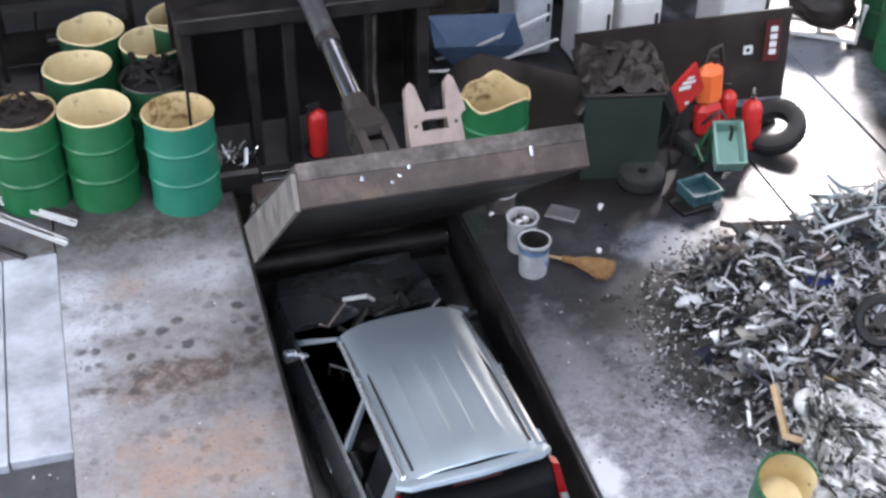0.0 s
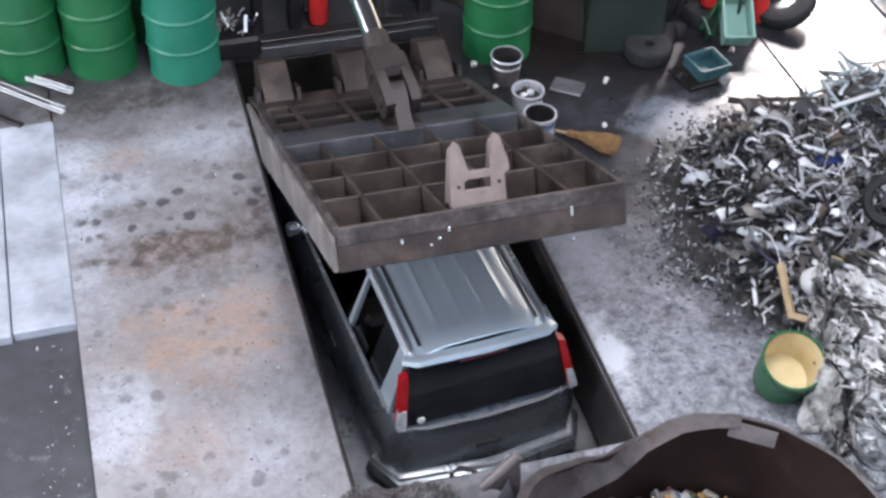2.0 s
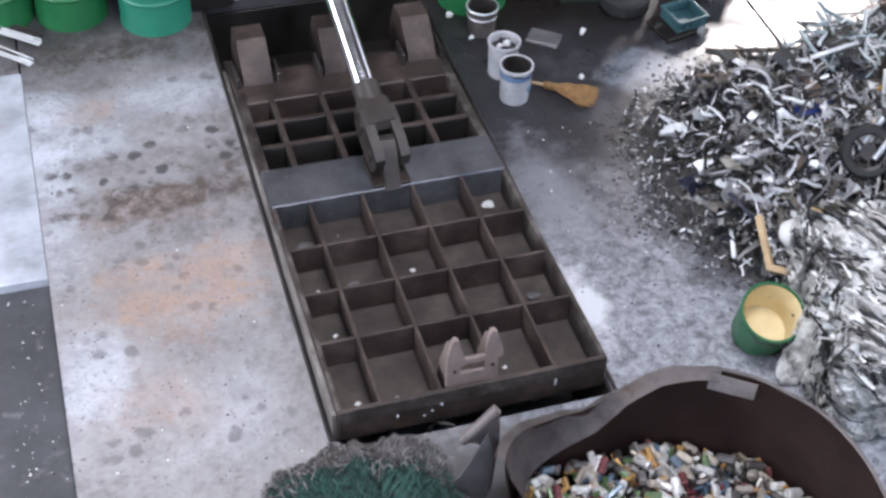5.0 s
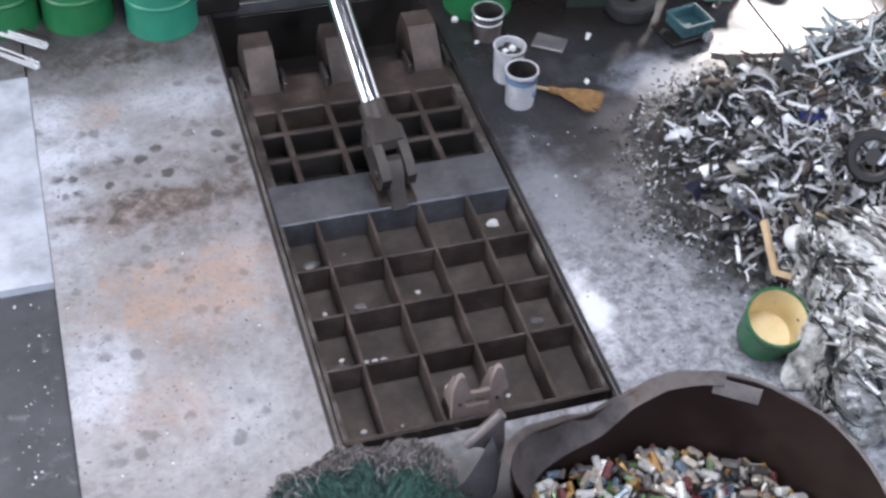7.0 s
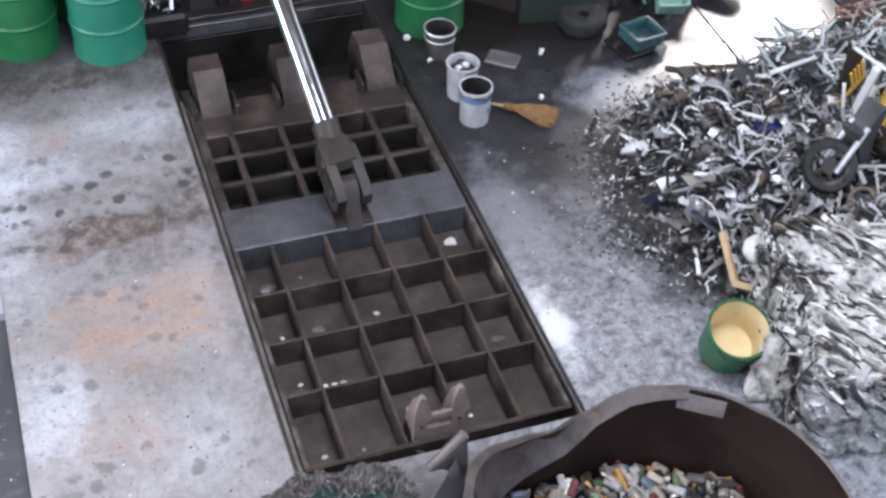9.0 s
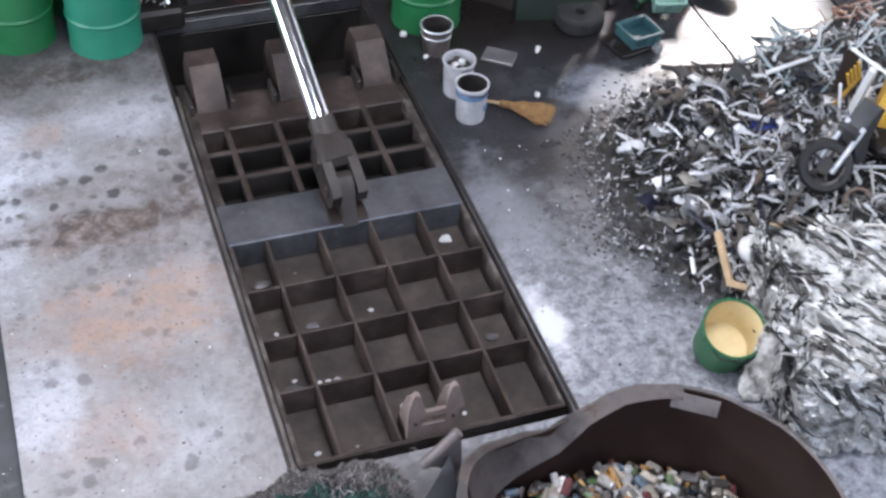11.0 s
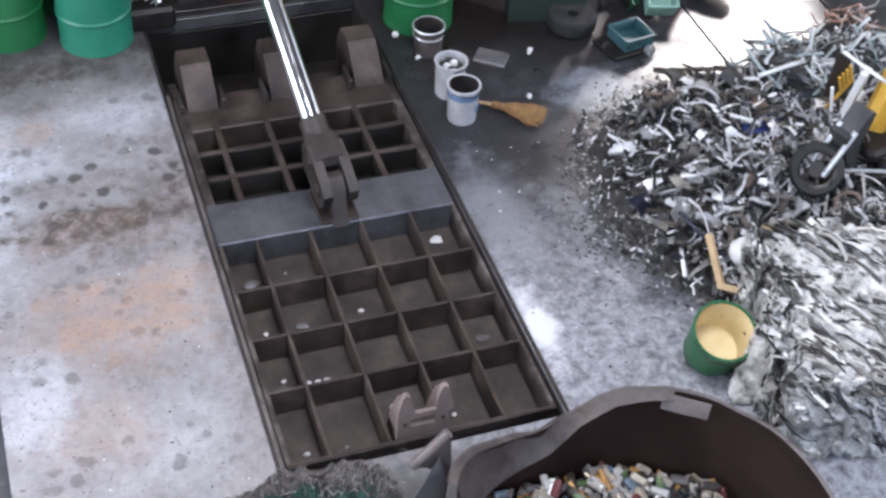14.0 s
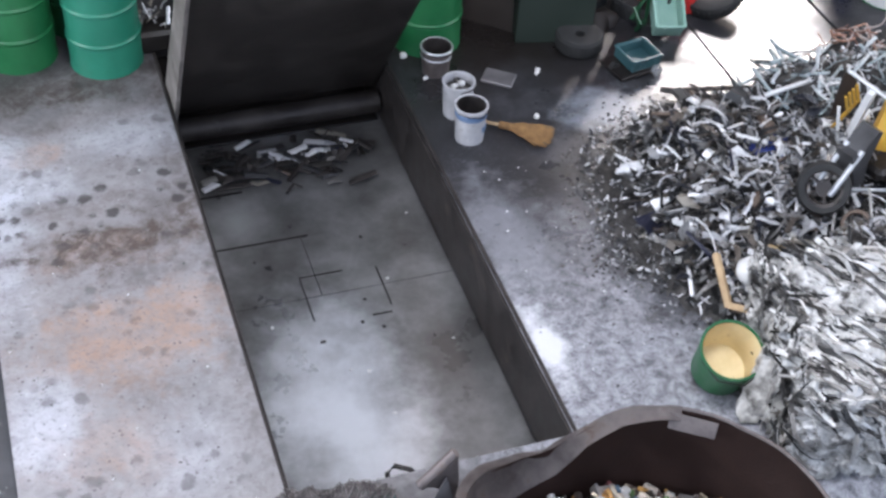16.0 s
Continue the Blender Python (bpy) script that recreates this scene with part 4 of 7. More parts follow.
    part("rear_seat", boxes(((-0.55, 0.45, 0.6), (0.55, 0.58, 0.96)), ((-0.55, 0.55, 0.6), (0.55, 0.85, 0.72)), bevel=0.04), M["black"], lower, "torn dark rear bench")
    rng = random.Random(8)
    for k in range(26):
        p = Vector((rng.uniform(-0.5, 0.5), rng.uniform(1.75, 2.9), rng.uniform(0.9, 1.0)))
        part("engine_bay_scrap", sweep([p, p + Vector((rng.uniform(-0.15, 0.15), rng.uniform(-0.15, 0.15), rng.uniform(0, 0.1))), p + Vector((rng.uniform(-0.3, 0.3), rng.uniform(-0.2, 0.2), rng.uniform(-0.03, 0.06)))], rng.uniform(0.008, 0.025), 5), M["scrap"] if k % 3 else M["black"], lower)
    # rear door with its glass and lamps
    gate = part("tailgate", shell([(-0.56, 0.02, 1.06), (0.56, 0.02, 1.06), (0.5, 0.16, 1.48), (-0.5, 0.16, 1.48)], 0.02), M["dark_glass"], car, "dark tinted rear window in a black frame")
    part("window_trim", sweep([(-0.6, 0.02, 1.04), (-0.4, -0.018, 1.02), (0, -0.03, 1.01), (0.4, -0.018, 1.02), (0.6, 0.02, 1.04)], 0.014, 6), M["trim"], gate, "bright lower window trim")
    part("brake_lamp", boxes(((-0.17, 0.1, 1.43), (0.17, 0.14, 1.455))), M["dark_red"], gate, "dark red high brake lamp")
    part("round_sticker", rods(((-0.46, 0.012, 1.09), (-0.46, -0.002, 1.088), 0.025), n=16), M["white_paint"], gate, "small round white sticker")
    for s in (-1, 1):
        lamp = prism([(s * 0.515, 1.42), (s * 0.565, 1.4), (s * 0.625, 1.09), (s * 0.565, 1.08)], "y", -0.02, 0.05)
        for v in lamp.verts:
            v.co.y += (v.co.z - 1.06) * 0.33
        red = part("tail_lamp", lamp, M["red_lamp"], gate, "tall red tail lamp")
        clear = prism([(s * 0.555, 1.2), (s * 0.606, 1.19), (s * 0.63, 1.07), (s * 0.572, 1.06)], "y", -0.03, 0.02)
        for v in clear.verts:
            v.co.y += (v.co.z - 1.06) * 0.33
        part("reversing_lamp", clear, M["clear_lamp"], gate, "clear lower lamp section")
    # roof with ribs, pillars and side glass
    bm = bmesh.new()
    bmesh.ops.create_grid(bm, x_segments=40, y_segments=16, size=0.5)
    for v in bm.verts:
        x, y = v.co.x, v.co.y + 0.5
        w = 1.0 - 0.05 * y
        z = 1.59 - 0.10 * abs(x * 2) ** 4 - 0.05 * max(0, y - 0.75) * 4 * (y - 0.75) - 0.35 * max(0, 0.06 - y)
        for r in (-0.24, -0.08, 0.08, 0.24):
            if abs(x - r) < 0.014 and 0.08 < y < 0.7:
                z += 0.009
        z += 0.006 * noise.noise((x * 4, y * 5, 3))
        v.co = Vector((x * w, 0.16 + y * 1.52, z))
    bmesh.ops.solidify(bm, geom=bm.faces[:], thickness=0.018)
    roof = part("roof", bm, M["car"], car, "silver roof panel with pressed ribs")
    for s in (-1, 1):
        part("roof_ditch", sweep([(s * 0.405, 0.22, 1.556), (s * 0.405, 0.9, 1.556), (s * 0.39, 1.55, 1.51)], 0.009, 6), M["black"], roof, "black seam beside the roof rail")
        part("roof_rail", sweep([(s * 0.47, 0.2, 1.525), (s * 0.475, 0.9, 1.54), (s * 0.455, 1.6, 1.49)], 0.018, 6), M["trim"], roof, "bright gutter trim")
        for y0, y1, w in ((0.22, 0.17, 0.16), (0.98, 1.0, 0.05), (1.62, 2.3, 0.06)):
            part("pillar", shell([(s * 0.63, y1, 1.03 if y1 < 2 else 0.94), (s * 0.63, y1 + w * 1.2, 1.03 if y1 < 2 else 0.94), (s * 0.485, y0 + w * 0.7, 1.51), (s * 0.485, y0, 1.51)], 0.03), M["car"], roof)
        part("side_window", shell([(s * 0.615, 0.36, 1.05), (s * 0.615, 0.62, 1.05), (s * 0.49, 0.62, 1.44), (s * 0.49, 0.34, 1.44)], 0.008), M["dark_glass"], roof, "dark unbroken quarter window")
        part("broken_pane", shell([(s * 0.615, 0.7, 1.05), (s * 0.615, 0.98, 1.05), (s * 0.585, 0.9, 1.14), (s * 0.59, 0.7, 1.12)], 0.006), M["dark_glass"], roof, "jagged stump of broken side glass")
    part("roof_edge", sweep([(-0.5, 0.2, 1.47), (-0.44, 0.14, 1.5), (0, 0.11, 1.515), (0.44, 0.14, 1.5), (0.5, 0.2, 1.47)], 0.05, 8, flat=0.7), M["car"], roof, "silver lip over the rear window")
    part("header", boxes(((-0.47, 1.62, 1.42), (0.47, 1.69, 1.47)), bevel=0.02), M["car"], roof)
    return car, lower, gate, roof


# ---- drums ----
def drum(at, skin, lining, label, ragged=0.0, group="open steel drums"):
    d = thing("drum", at, label, "drum", group)
    R = 0.29
    prof = [(R - 0.006, 0.02), (R, 0.012), (R + 0.005, 0.0), (R + 0.005, 0.012), (R, 0.03), (R, 0.27), (R + 0.011, 0.285), (R + 0.011, 0.3), (R, 0.315), (R, 0.56), (R + 0.011, 0.575), (R + 0.011, 0.59), (R, 0.605), (R, 0.86)]
    bm = lathe(prof, 40)
    if ragged:
        for v in bm.verts:
            if v.co.z > 0.8:
                a = math.atan2(v.co.y, v.co.x)
                v.co.z += ragged * (noise.noise((math.cos(a) * 1.5, math.sin(a) * 1.5, at.translation.x * 3)) - 0.2)
    body = part("shell", bm, skin, d)
    inner = lathe([(0.005, 0.03), (R - 0.012, 0.03), (R - 0.008, 0.86)], 40)
    rim = bmesh.new()
    ring(rim, (0, 0, 0.866), R, 0.011, n=40, k=6)
    if ragged:
        for b in (inner, rim):
            for v in b.verts:
                if v.co.z > 0.8:
                    a = math.atan2(v.co.y, v.co.x)
                    v.co.z += ragged * (noise.noise((math.cos(a) * 1.5, math.sin(a) * 1.5, at.translation.x * 3)) - 0.2)
    part("lining", inner, lining, d, "pale lacquered inside")
    part("rim", rim, lining, d)
    return d


drum(pose(-0.43, 4.53, 0, 0, 0, 20), M["drum_teal"], M["cream_dirty"], "open teal steel drum with stained cream inside", 0.008)
drum(pose(-1.09, 4.76, 0, 0, 0, 70), M["drum_green"], M["cream"], "open green steel drum with clean cream inside", 0.02)
drum(pose(-1.68, 4.85, 0), M["drum_green"], M["cream_dirty"], "green steel drum filled with rusty scrap")
drum(pose(-1.18, 5.5, 0, 0, 0, 140), M["drum_dark"], M["cream"], "open dark green drum with a notched rim", 0.025)
drum(pose(-0.55, 5.15, 0, 0, 0, 200), M["drum_dark"], M["greasy"], "dark green drum with black scrap inside")
drum(pose(-0.5, 5.78, 0), M["drum_dark"], M["cream"], "open dark green drum with cream inside")
drum(pose(-1.02, 6.15, 0), M["drum_dark"], M["cream"], "open dark green drum with dented rim", 0.025)
drum(pose(-0.22, 6.2, 0), M["drum_dark"], M["cream"], "open dark green drum near the press frame")
drum(pose(2.2, 4.18, 0, 0, 0, 30), M["drum_green"], M["cream_dirty"], "open green drum with a torn flared rim", 0.12)


def motions():
    times = sorted({round(t, 2) for t, _ in LID} | {round(k * 0.1, 2) for k in range(0, 60)} | {round(14.2 + k * 0.1, 2) for k in range(19)})
    ts, angles = [t for t, _ in LID], [a for _, a in LID]
    rows = [(t, float(np.interp(t, ts, angles))) for t in times]
    walk(LID_THING, [(t, lid_pose(a)) for t, a in rows])
    walk(RAM, [(t, aim(lid_at(CLEVIS, a), TRUNNION)) for t, a in rows])
    walk(BARREL, [(t, aim(TRUNNION, lid_at(CLEVIS, a))) for t, a in rows])
    car, lower, gate, roof = CAR
    base = car.matrix_basis.copy()
    out = Matrix.Translation((-1.95, 0, 0))
    walk(car, [(0, base), (9.3, base), (11.1, out @ base), (16, out @ base)])
    walk(lower, [(t, pose(0, 0, z)) for t, z in ((0, 0), (2.5, 0), (3.0, -0.02), (3.5, -0.05), (4.0, -0.09), (4.5, -0.15), (5.4, -0.28), (16, -0.28))])
    walk(gate, [(t, pose(0, 0, z)) for t, z in ((0, 0), (2.5, 0), (3.0, -0.02), (3.5, -0.06), (4.0, -0.16), (4.5, -0.34), (5.4, -0.72), (16, -0.72))])
    walk(roof, [(t, pose(0, 0, z, a)) for t, z, a in ((0, 0, 0), (2.4, 0, 0), (3.0, -0.05, -1.5), (3.5, -0.12, -4), (4.0, -0.26, -5), (4.5, -0.46, -4), (5.4, -0.84, 0), (16, -0.84, 0))])


LID_THING = press_lid()
RAM, BARREL = cylinder()
CAR = scrap_car()


# ---- the press frame behind the lid ----
def press_frame():
    f = thing("cylinder_gantry", pose(0, 0, 0), "black greasy steel frame carrying the press cylinder", "machine frame")
    for x, w in ((-0.33, 0.1), (0.2, 0.09), (0.52, 0.1), (1.22, 0.06), (1.68, 0.1)):
        part("post", boxes(((x, 4.78, -0.1), (x + w, 4.95, 1.42)), bevel=0.01), M["black"], f, "grimy upright post")
    part("top_beam", boxes(((-0.36, 4.74, 1.42), (1.82, 5.0, 1.56)), bevel=0.012), M["black"], f, "dusty dark top beam")
    part("top_deck", boxes(((-0.36, 5.0, 1.44), (1.82, 5.9, 1.5)), bevel=0.01), M["black"], f)
    # black sheets added to put the shade inside the frame into colour
    part("back_sheet", boxes(((-0.36, 5.6, -0.1), (1.82, 5.66, 1.44))), M["black"], f, "black backing sheet that darkens the frame's inside")
    for x in (-0.3, 1.76):
        part("side_sheet", boxes(((x - 0.02, 4.96, -0.1), (x, 5.58, 1.42))), M["black"], f)
    for x in (0.12, 0.82):
        part("trunnion_bracket", prism([(5.3, 1.5), (5.42, 2.5), (5.78, 2.5), (5.88, 1.5)], "x", x, x + 0.06), M["greasy"], f)
    part("pressure_pipe", sweep([(1.3, 4.76, 1.4), (1.28, 4.74, 0.8), (1.34, 4.74, 0.1), (1.5, 4.75, 0.06)], 0.018, 8), M["lid_edge"], f, "thin grey pressure pipe")
    part("ledge", boxes(((-0.36, 4.66, -0.02), (1.82, 4.78, 0.05))), M["greasy"], f)
    return f


press_frame()


def extinguisher(at, label, tall=0.5, group="fire extinguishers"):
    e = thing("fire_extinguisher", at, label, "fire extinguisher", group)
    part("cylinder", lathe([(0.005, 0.0), (0.08, 0.0), (0.088, 0.02), (0.088, tall * 0.72), (0.075, tall * 0.8), (0.035, tall * 0.86), (0.03, tall * 0.9), (0.005, tall * 0.9)], 20), M["red"], e, "red enamelled cylinder")
    part("valve", boxes(((-0.03, -0.02, tall * 0.88), (0.07, 0.02, tall * 0.95)), ((-0.03, -0.012, tall * 0.95), (0.11, 0.012, tall))), M["black"], e)
    part("hose", sweep([(0.06, 0, tall * 0.9), (0.13, 0, tall * 0.75), (0.12, 0, tall * 0.3)], 0.013), M["rubber"], e)
    part("label_patch", lathe([(0.0895, tall * 0.25), (0.09, tall * 0.26), (0.09, tall * 0.5), (0.0895, tall * 0.51)], 20), M["white_paint"], e, "worn pale label") if tall > 0.55 else None
    return e


extinguisher(pose(0.78, 4.86, 0.05, 0, 0, 200), "red fire extinguisher inside the press frame", 0.52)
extinguisher(pose(4.6, 4.02, 0.02, -4, 3, 60), "red fire extinguisher beside a tyre", 0.54)
extinguisher(pose(4.47, 4.3, 0, 8, 0, 160), "old red fire extinguisher leaning on scrap", 0.5)

# ---- plates and boxes against the back ----
def leaning_plate(name, outline, thick, at, mat, label, category):
    bm = prism(outline, "y", -thick / 2, thick / 2)
    ob = link(name, bm, mat)
    ob.matrix_basis = at
    return solid(ob, label, category)


leaning_plate("steel_plate", [(0, 0), (1.42, 0), (1.42, 0.86), (0.35, 0.84), (0.12, 0.7), (0, 0.5)], 0.03, pose(1.93, 5.02, 0, -10, 0, -42), M["brown"], "brown steel plate with a cut corner leaning upright", "steel plate")
leaning_plate("steel_plate", [(0, 0), (2.1, 0), (2.1, 0.9), (0, 0.82)], 0.03, pose(3.22, 4.95, 0, -6, 0, -4), M["brown"], "long dark brown steel panel standing on edge", "steel panel")
for k, (u, w, h) in enumerate(((1.62, 0.05, 0.34), (1.88, 0.045, 0.3))):
    p = thing("panel_mark", pose(3.22 + u, 4.955 - u * 0.075, 0.46 if k else 0.5, -6, 0, -4), "white stencilled mark on the dark panel" if k == 0 else "red painted stripe with white bars on the panel", "marking")
    if k:
        part("stripe", boxes(((-0.06, -0.03, -0.05), (0.1, -0.018, 0.36)), bevel=0.002), M["dark_red"], p, "dark red stripe")
        for j in range(4):
            part("bar", boxes(((-0.01, -0.037, 0.02 + j * 0.075), (0.06, -0.031, 0.075 + j * 0.075)), bevel=0.002), M["white_paint"], p)
    else:
        for lo, hi in (((0, -0.03, 0.06), (0.09, -0.018, 0.085)), ((0, -0.03, 0.0), (0.09, -0.018, 0.02)), ((0, -0.03, 0.02), (0.025, -0.018, 0.06)), ((0.065, -0.03, 0.02), (0.09, -0.018, 0.06))):
            part("bar", boxes((lo, hi), bevel=0.002), M["white_paint"], p)


def scrap_box():
    b = thing("scrap_box", pose(2.92, 3.92, 0, 0, 0, -12), "dark green steel box heaped with rusty sheet", "steel box")
    part("front_plate", boxes(((0, 0, 0), (0.66, 0.03, 0.86))), M["green_plate"], b)
    part("back_plate", boxes(((0, 0.72, 0), (0.66, 0.75, 0.86))), M["green_plate"], b)
    for x in (0, 0.63):
        part("side_plate", boxes(((x, 0.034, 0), (x + 0.03, 0.716, 0.86))), M["green_plate"], b)
    part("rim_bar", sweep([(-0.01, -0.01, 0.86), (0.67, -0.01, 0.86), (0.67, 0.76, 0.86), (-0.01, 0.76, 0.86), (-0.01, -0.01, 0.86)], 0.018, 6), M["brown"], b)
    rng = random.Random(31)
    for k in range(16):
        c = Vector((rng.uniform(0.05, 0.6), rng.uniform(0.05, 0.7), rng.uniform(0.8, 0.95)))
        d = Vector((rng.uniform(-1, 1), rng.uniform(-1, 1), rng.uniform(-0.1, 0.45))).normalized() * rng.uniform(0.1, 0.28)
        part("sheet_scrap", sweep([c - d, c + Vector((0, 0, rng.uniform(-0.02, 0.05))), c + d], rng.uniform(0.015, 0.05), 6, flat=0.25), M["brown"] if k % 3 else M["greasy"], b)
    bm = bmesh.new()
    bmesh.ops.create_grid(bm, x_segments=22, y_segments=16, size=0.5)
    for v in bm.verts:
        p = v.co.copy()
        v.co = Vector((0.36 + p.x * 0.74, 0.4 + p.y * 0.74, 0.93 + 0.09 * noise.noise(p * 4) + 0.05 * noise.noise(p * 11) - 0.5 * max(0, abs(p.x) - 0.4) - 0.6 * max(0, -p.y - 0.42)))
    bmesh.ops.solidify(bm, geom=bm.faces[:], thickness=0.008)
    part("crumpled_sheet", bm, M["brown"], b, "crumpled dark brown sheet over the top", smooth=False)
    part("scrap_core", boxes(((0.04, 0.04, 0.05), (0.62, 0.71, 0.8)), bevel=0.03), M["black"], b)


scrap_box()


def tyre(at, R, r, label, group="old tyres"):
    t = thing("tyre", at, label, "tyre", group)
    w = r * 0.95
    bm = lathe([(R - 1.75 * r, -w * 0.7), (R - r * 0.9, -w), (R - r * 0.15, -w * 0.85), (R, -w * 0.5), (R, w * 0.5), (R - r * 0.15, w * 0.85), (R - r * 0.9, w), (R - 1.75 * r, w * 0.7), (R - 1.6 * r, 0), (R - 1.75 * r, -w * 0.7)], 36)
    body = part("casing", bm, M["rubber"], t)
    for k in range(36):
        a = k * math.tau / 36
        b = bmesh.new()
        box(b, (-0.008, -w * 0.55, -0.006), (0.008, w * 0.55, 0.006), 0)
        bmesh.ops.transform(b, matrix=Matrix.Rotation(a, 4, "Z") @ Matrix.Translation((R + 0.001, 0, 0)) @ Matrix.Rotation(radians(90), 4, "X") @ Matrix.Rotation(radians(90), 4, "Y"), verts=b.verts[:])
        part("tread_block", b, M["rubber"], t)
    return t


tyre(pose(3.42, 3.72, 0.09), 0.2, 0.09, "small black tyre lying on the oily floor")
tyre(pose(3.72, 4.25, 0.31, 78, 0, 30), 0.31, 0.08, "grey worn scooter tyre leaning on the green box")
tyre(pose(4.83, 4.05, 0.17, 26, 0, -60), 0.29, 0.09, "black tyre standing beside the panel end")
tyre(pose(4.25, 4.2, 0.1, 4, 0, 0), 0.34, 0.1, "black tyre lying under the crate and cans")


def warning_board():
    b = thing("warning_board", pose(3.86, 4.0, 0.5, 10, 0, 8), "red diamond-shaped sign board with white marks, propped up", "sign")
    m = Matrix.Rotation(radians(52), 4, "Y")
    bm = bmesh.new()
    box(bm, (-0.21, -0.015, -0.2), (0.21, 0.015, 0.2), 0.03, m=m, seg=3)
    for v in bm.verts:
        v.co.x *= 0.62
    bmesh.ops.translate(bm, vec=(0, 0, 0.28), verts=bm.verts[:])
    part("board", bm, M["red"], b, "glossy red board")
    for lo, hi in (((-0.1, -0.021, 0.28), (0.02, -0.0155, 0.325)), ((-0.08, -0.021, 0.34), (0.05, -0.0155, 0.375)), ((-0.04, -0.021, 0.39), (0.03, -0.0155, 0.42)), ((0.0, -0.021, 0.1), (0.04, -0.0155, 0.14))):
        part("bar", boxes((lo, hi), bevel=0.003), M["white_paint"], b)
    part("stake", rods(((0, 0.03, -0.5), (0, 0.03, 0.3), 0.018)), M["greasy"], b)


warning_board()


def fuel_can(at, label):
    c = thing("fuel_can", at, label, "plastic tank")
    part("body", boxes(((-0.13, -0.09, 0), (0.13, 0.09, 0.34)), bevel=0.06), M["red"], c, "dull red lower tank")
    part("upper_body", boxes(((-0.13, -0.1, 0.3), (0.14, 0.08, 0.72)), bevel=0.08), M["orange"], c, "bright orange upper tank")
    part("handle", sweep([(-0.02, 0.02, 0.68), (0.05, 0.05, 0.8), (0.16, 0.05, 0.82), (0.17, 0.03, 0.66)], 0.022), M["brown"], c)
    part("cap", rods(((0.05, 0, 0.7), (0.06, 0, 0.77), 0.035)), M["black"], c)
    return c


fuel_can(pose(4.19, 4.1, 0.16, -4, -3, 12), "bright orange plastic tank on top of a tyre")


def crate(at, w, d, h, mat, label, name="crate"):
    c = thing(name, at, label, "crate", "plastic crates")
    t = 0.014
    part("base", boxes(((0, 0, 0), (w, d, t)), bevel=0.003), mat, c)
    for lo, hi in (((0, 0, t), (w, t, h)), ((0, d - t, t), (w, d, h)), ((0, t, t), (t, d - t, h)), ((w - t, t, t), (w, d - t, h))):
        part("side", boxes((lo, hi), bevel=0.003), mat, c)
    part("rim", sweep([(0, 0, h), (w, 0, h), (w, d, h), (0, d, h), (0, 0, h)], 0.016, 6), mat, c)
    n = max(3, int(w / 0.07))
    for k in range(1, n):
        part("rib", boxes(((w * k / n - 0.005, -0.008, 0.02), (w * k / n + 0.005, 0.0, h - 0.015)), bevel=0), mat, c)
    return c


crate(pose(4.1, 3.7, 0.03, 32, 0, -14), 0.25, 0.4, 0.18, M["crate"], "pale green plastic crate tilted on scrap")
crate(pose(3.68, 3.2, 0.055, 3, 2, 12), 0.29, 0.26, 0.1, M["tub"], "dull teal plastic tub with a small wheel")
tb = thing("tub_trolley", pose(3.66, 3.19, 0, 0, 0, 12), "black low trolley under the teal tub", "trolley")
part("deck", boxes(((-0.1, -0.03, 0.02), (0.32, 0.3, 0.05))), M["black"], tb)
for x, y in ((0.24, -0.05), (-0.05, 0.15)):
    w = rods(((x, y - 0.02, 0.045), (x, y + 0.02, 0.045), 0.045), n=18)
    part("castor", w, M["trim"] if x > 0 else M["rubber"], tb)

# tangled hose, frames and black rags round the tyres
rng = random.Random(12)
for k in range(9):
    x, y = rng.uniform(3.3, 4.9), rng.uniform(3.7, 4.6)
    pts = [(x, y, 0.015)]
    for j in range(6):
        pts.append((pts[-1][0] + rng.uniform(-0.16, 0.16), pts[-1][1] + rng.uniform(-0.13, 0.13), rng.uniform(0.015, 0.5 if k % 2 else 0.1)))
    ob = link("hose_offcut", sweep(pts, rng.uniform(0.01, 0.02), 6), M["rubber"] if k % 3 else M["drum_dark"])
    solid(ob, "loose black hose offcut among the tyres", "hose", "hose offcuts")
for k in range(16):
    x, y = rng.uniform(3.25, 4.95), rng.uniform(3.95, 4.75)
    bm = bmesh.new()
    bmesh.ops.create_icosphere(bm, subdivisions=2, radius=rng.uniform(0.08, 0.16))
    for v in bm.verts:
        v.co *= 1 + 0.5 * noise.noise(v.co * 9 + Vector((k, 0, 0)))
        v.co.z = max(-0.02, v.co.z * 0.8) + 0.02
        v.co += Vector((x, y, 0))
    solid(link("scrap_lump", bm, M["black"] if k % 3 else M["brown"]), "black greasy lump of scrap", "scrap", "scrap lumps by the tyres")


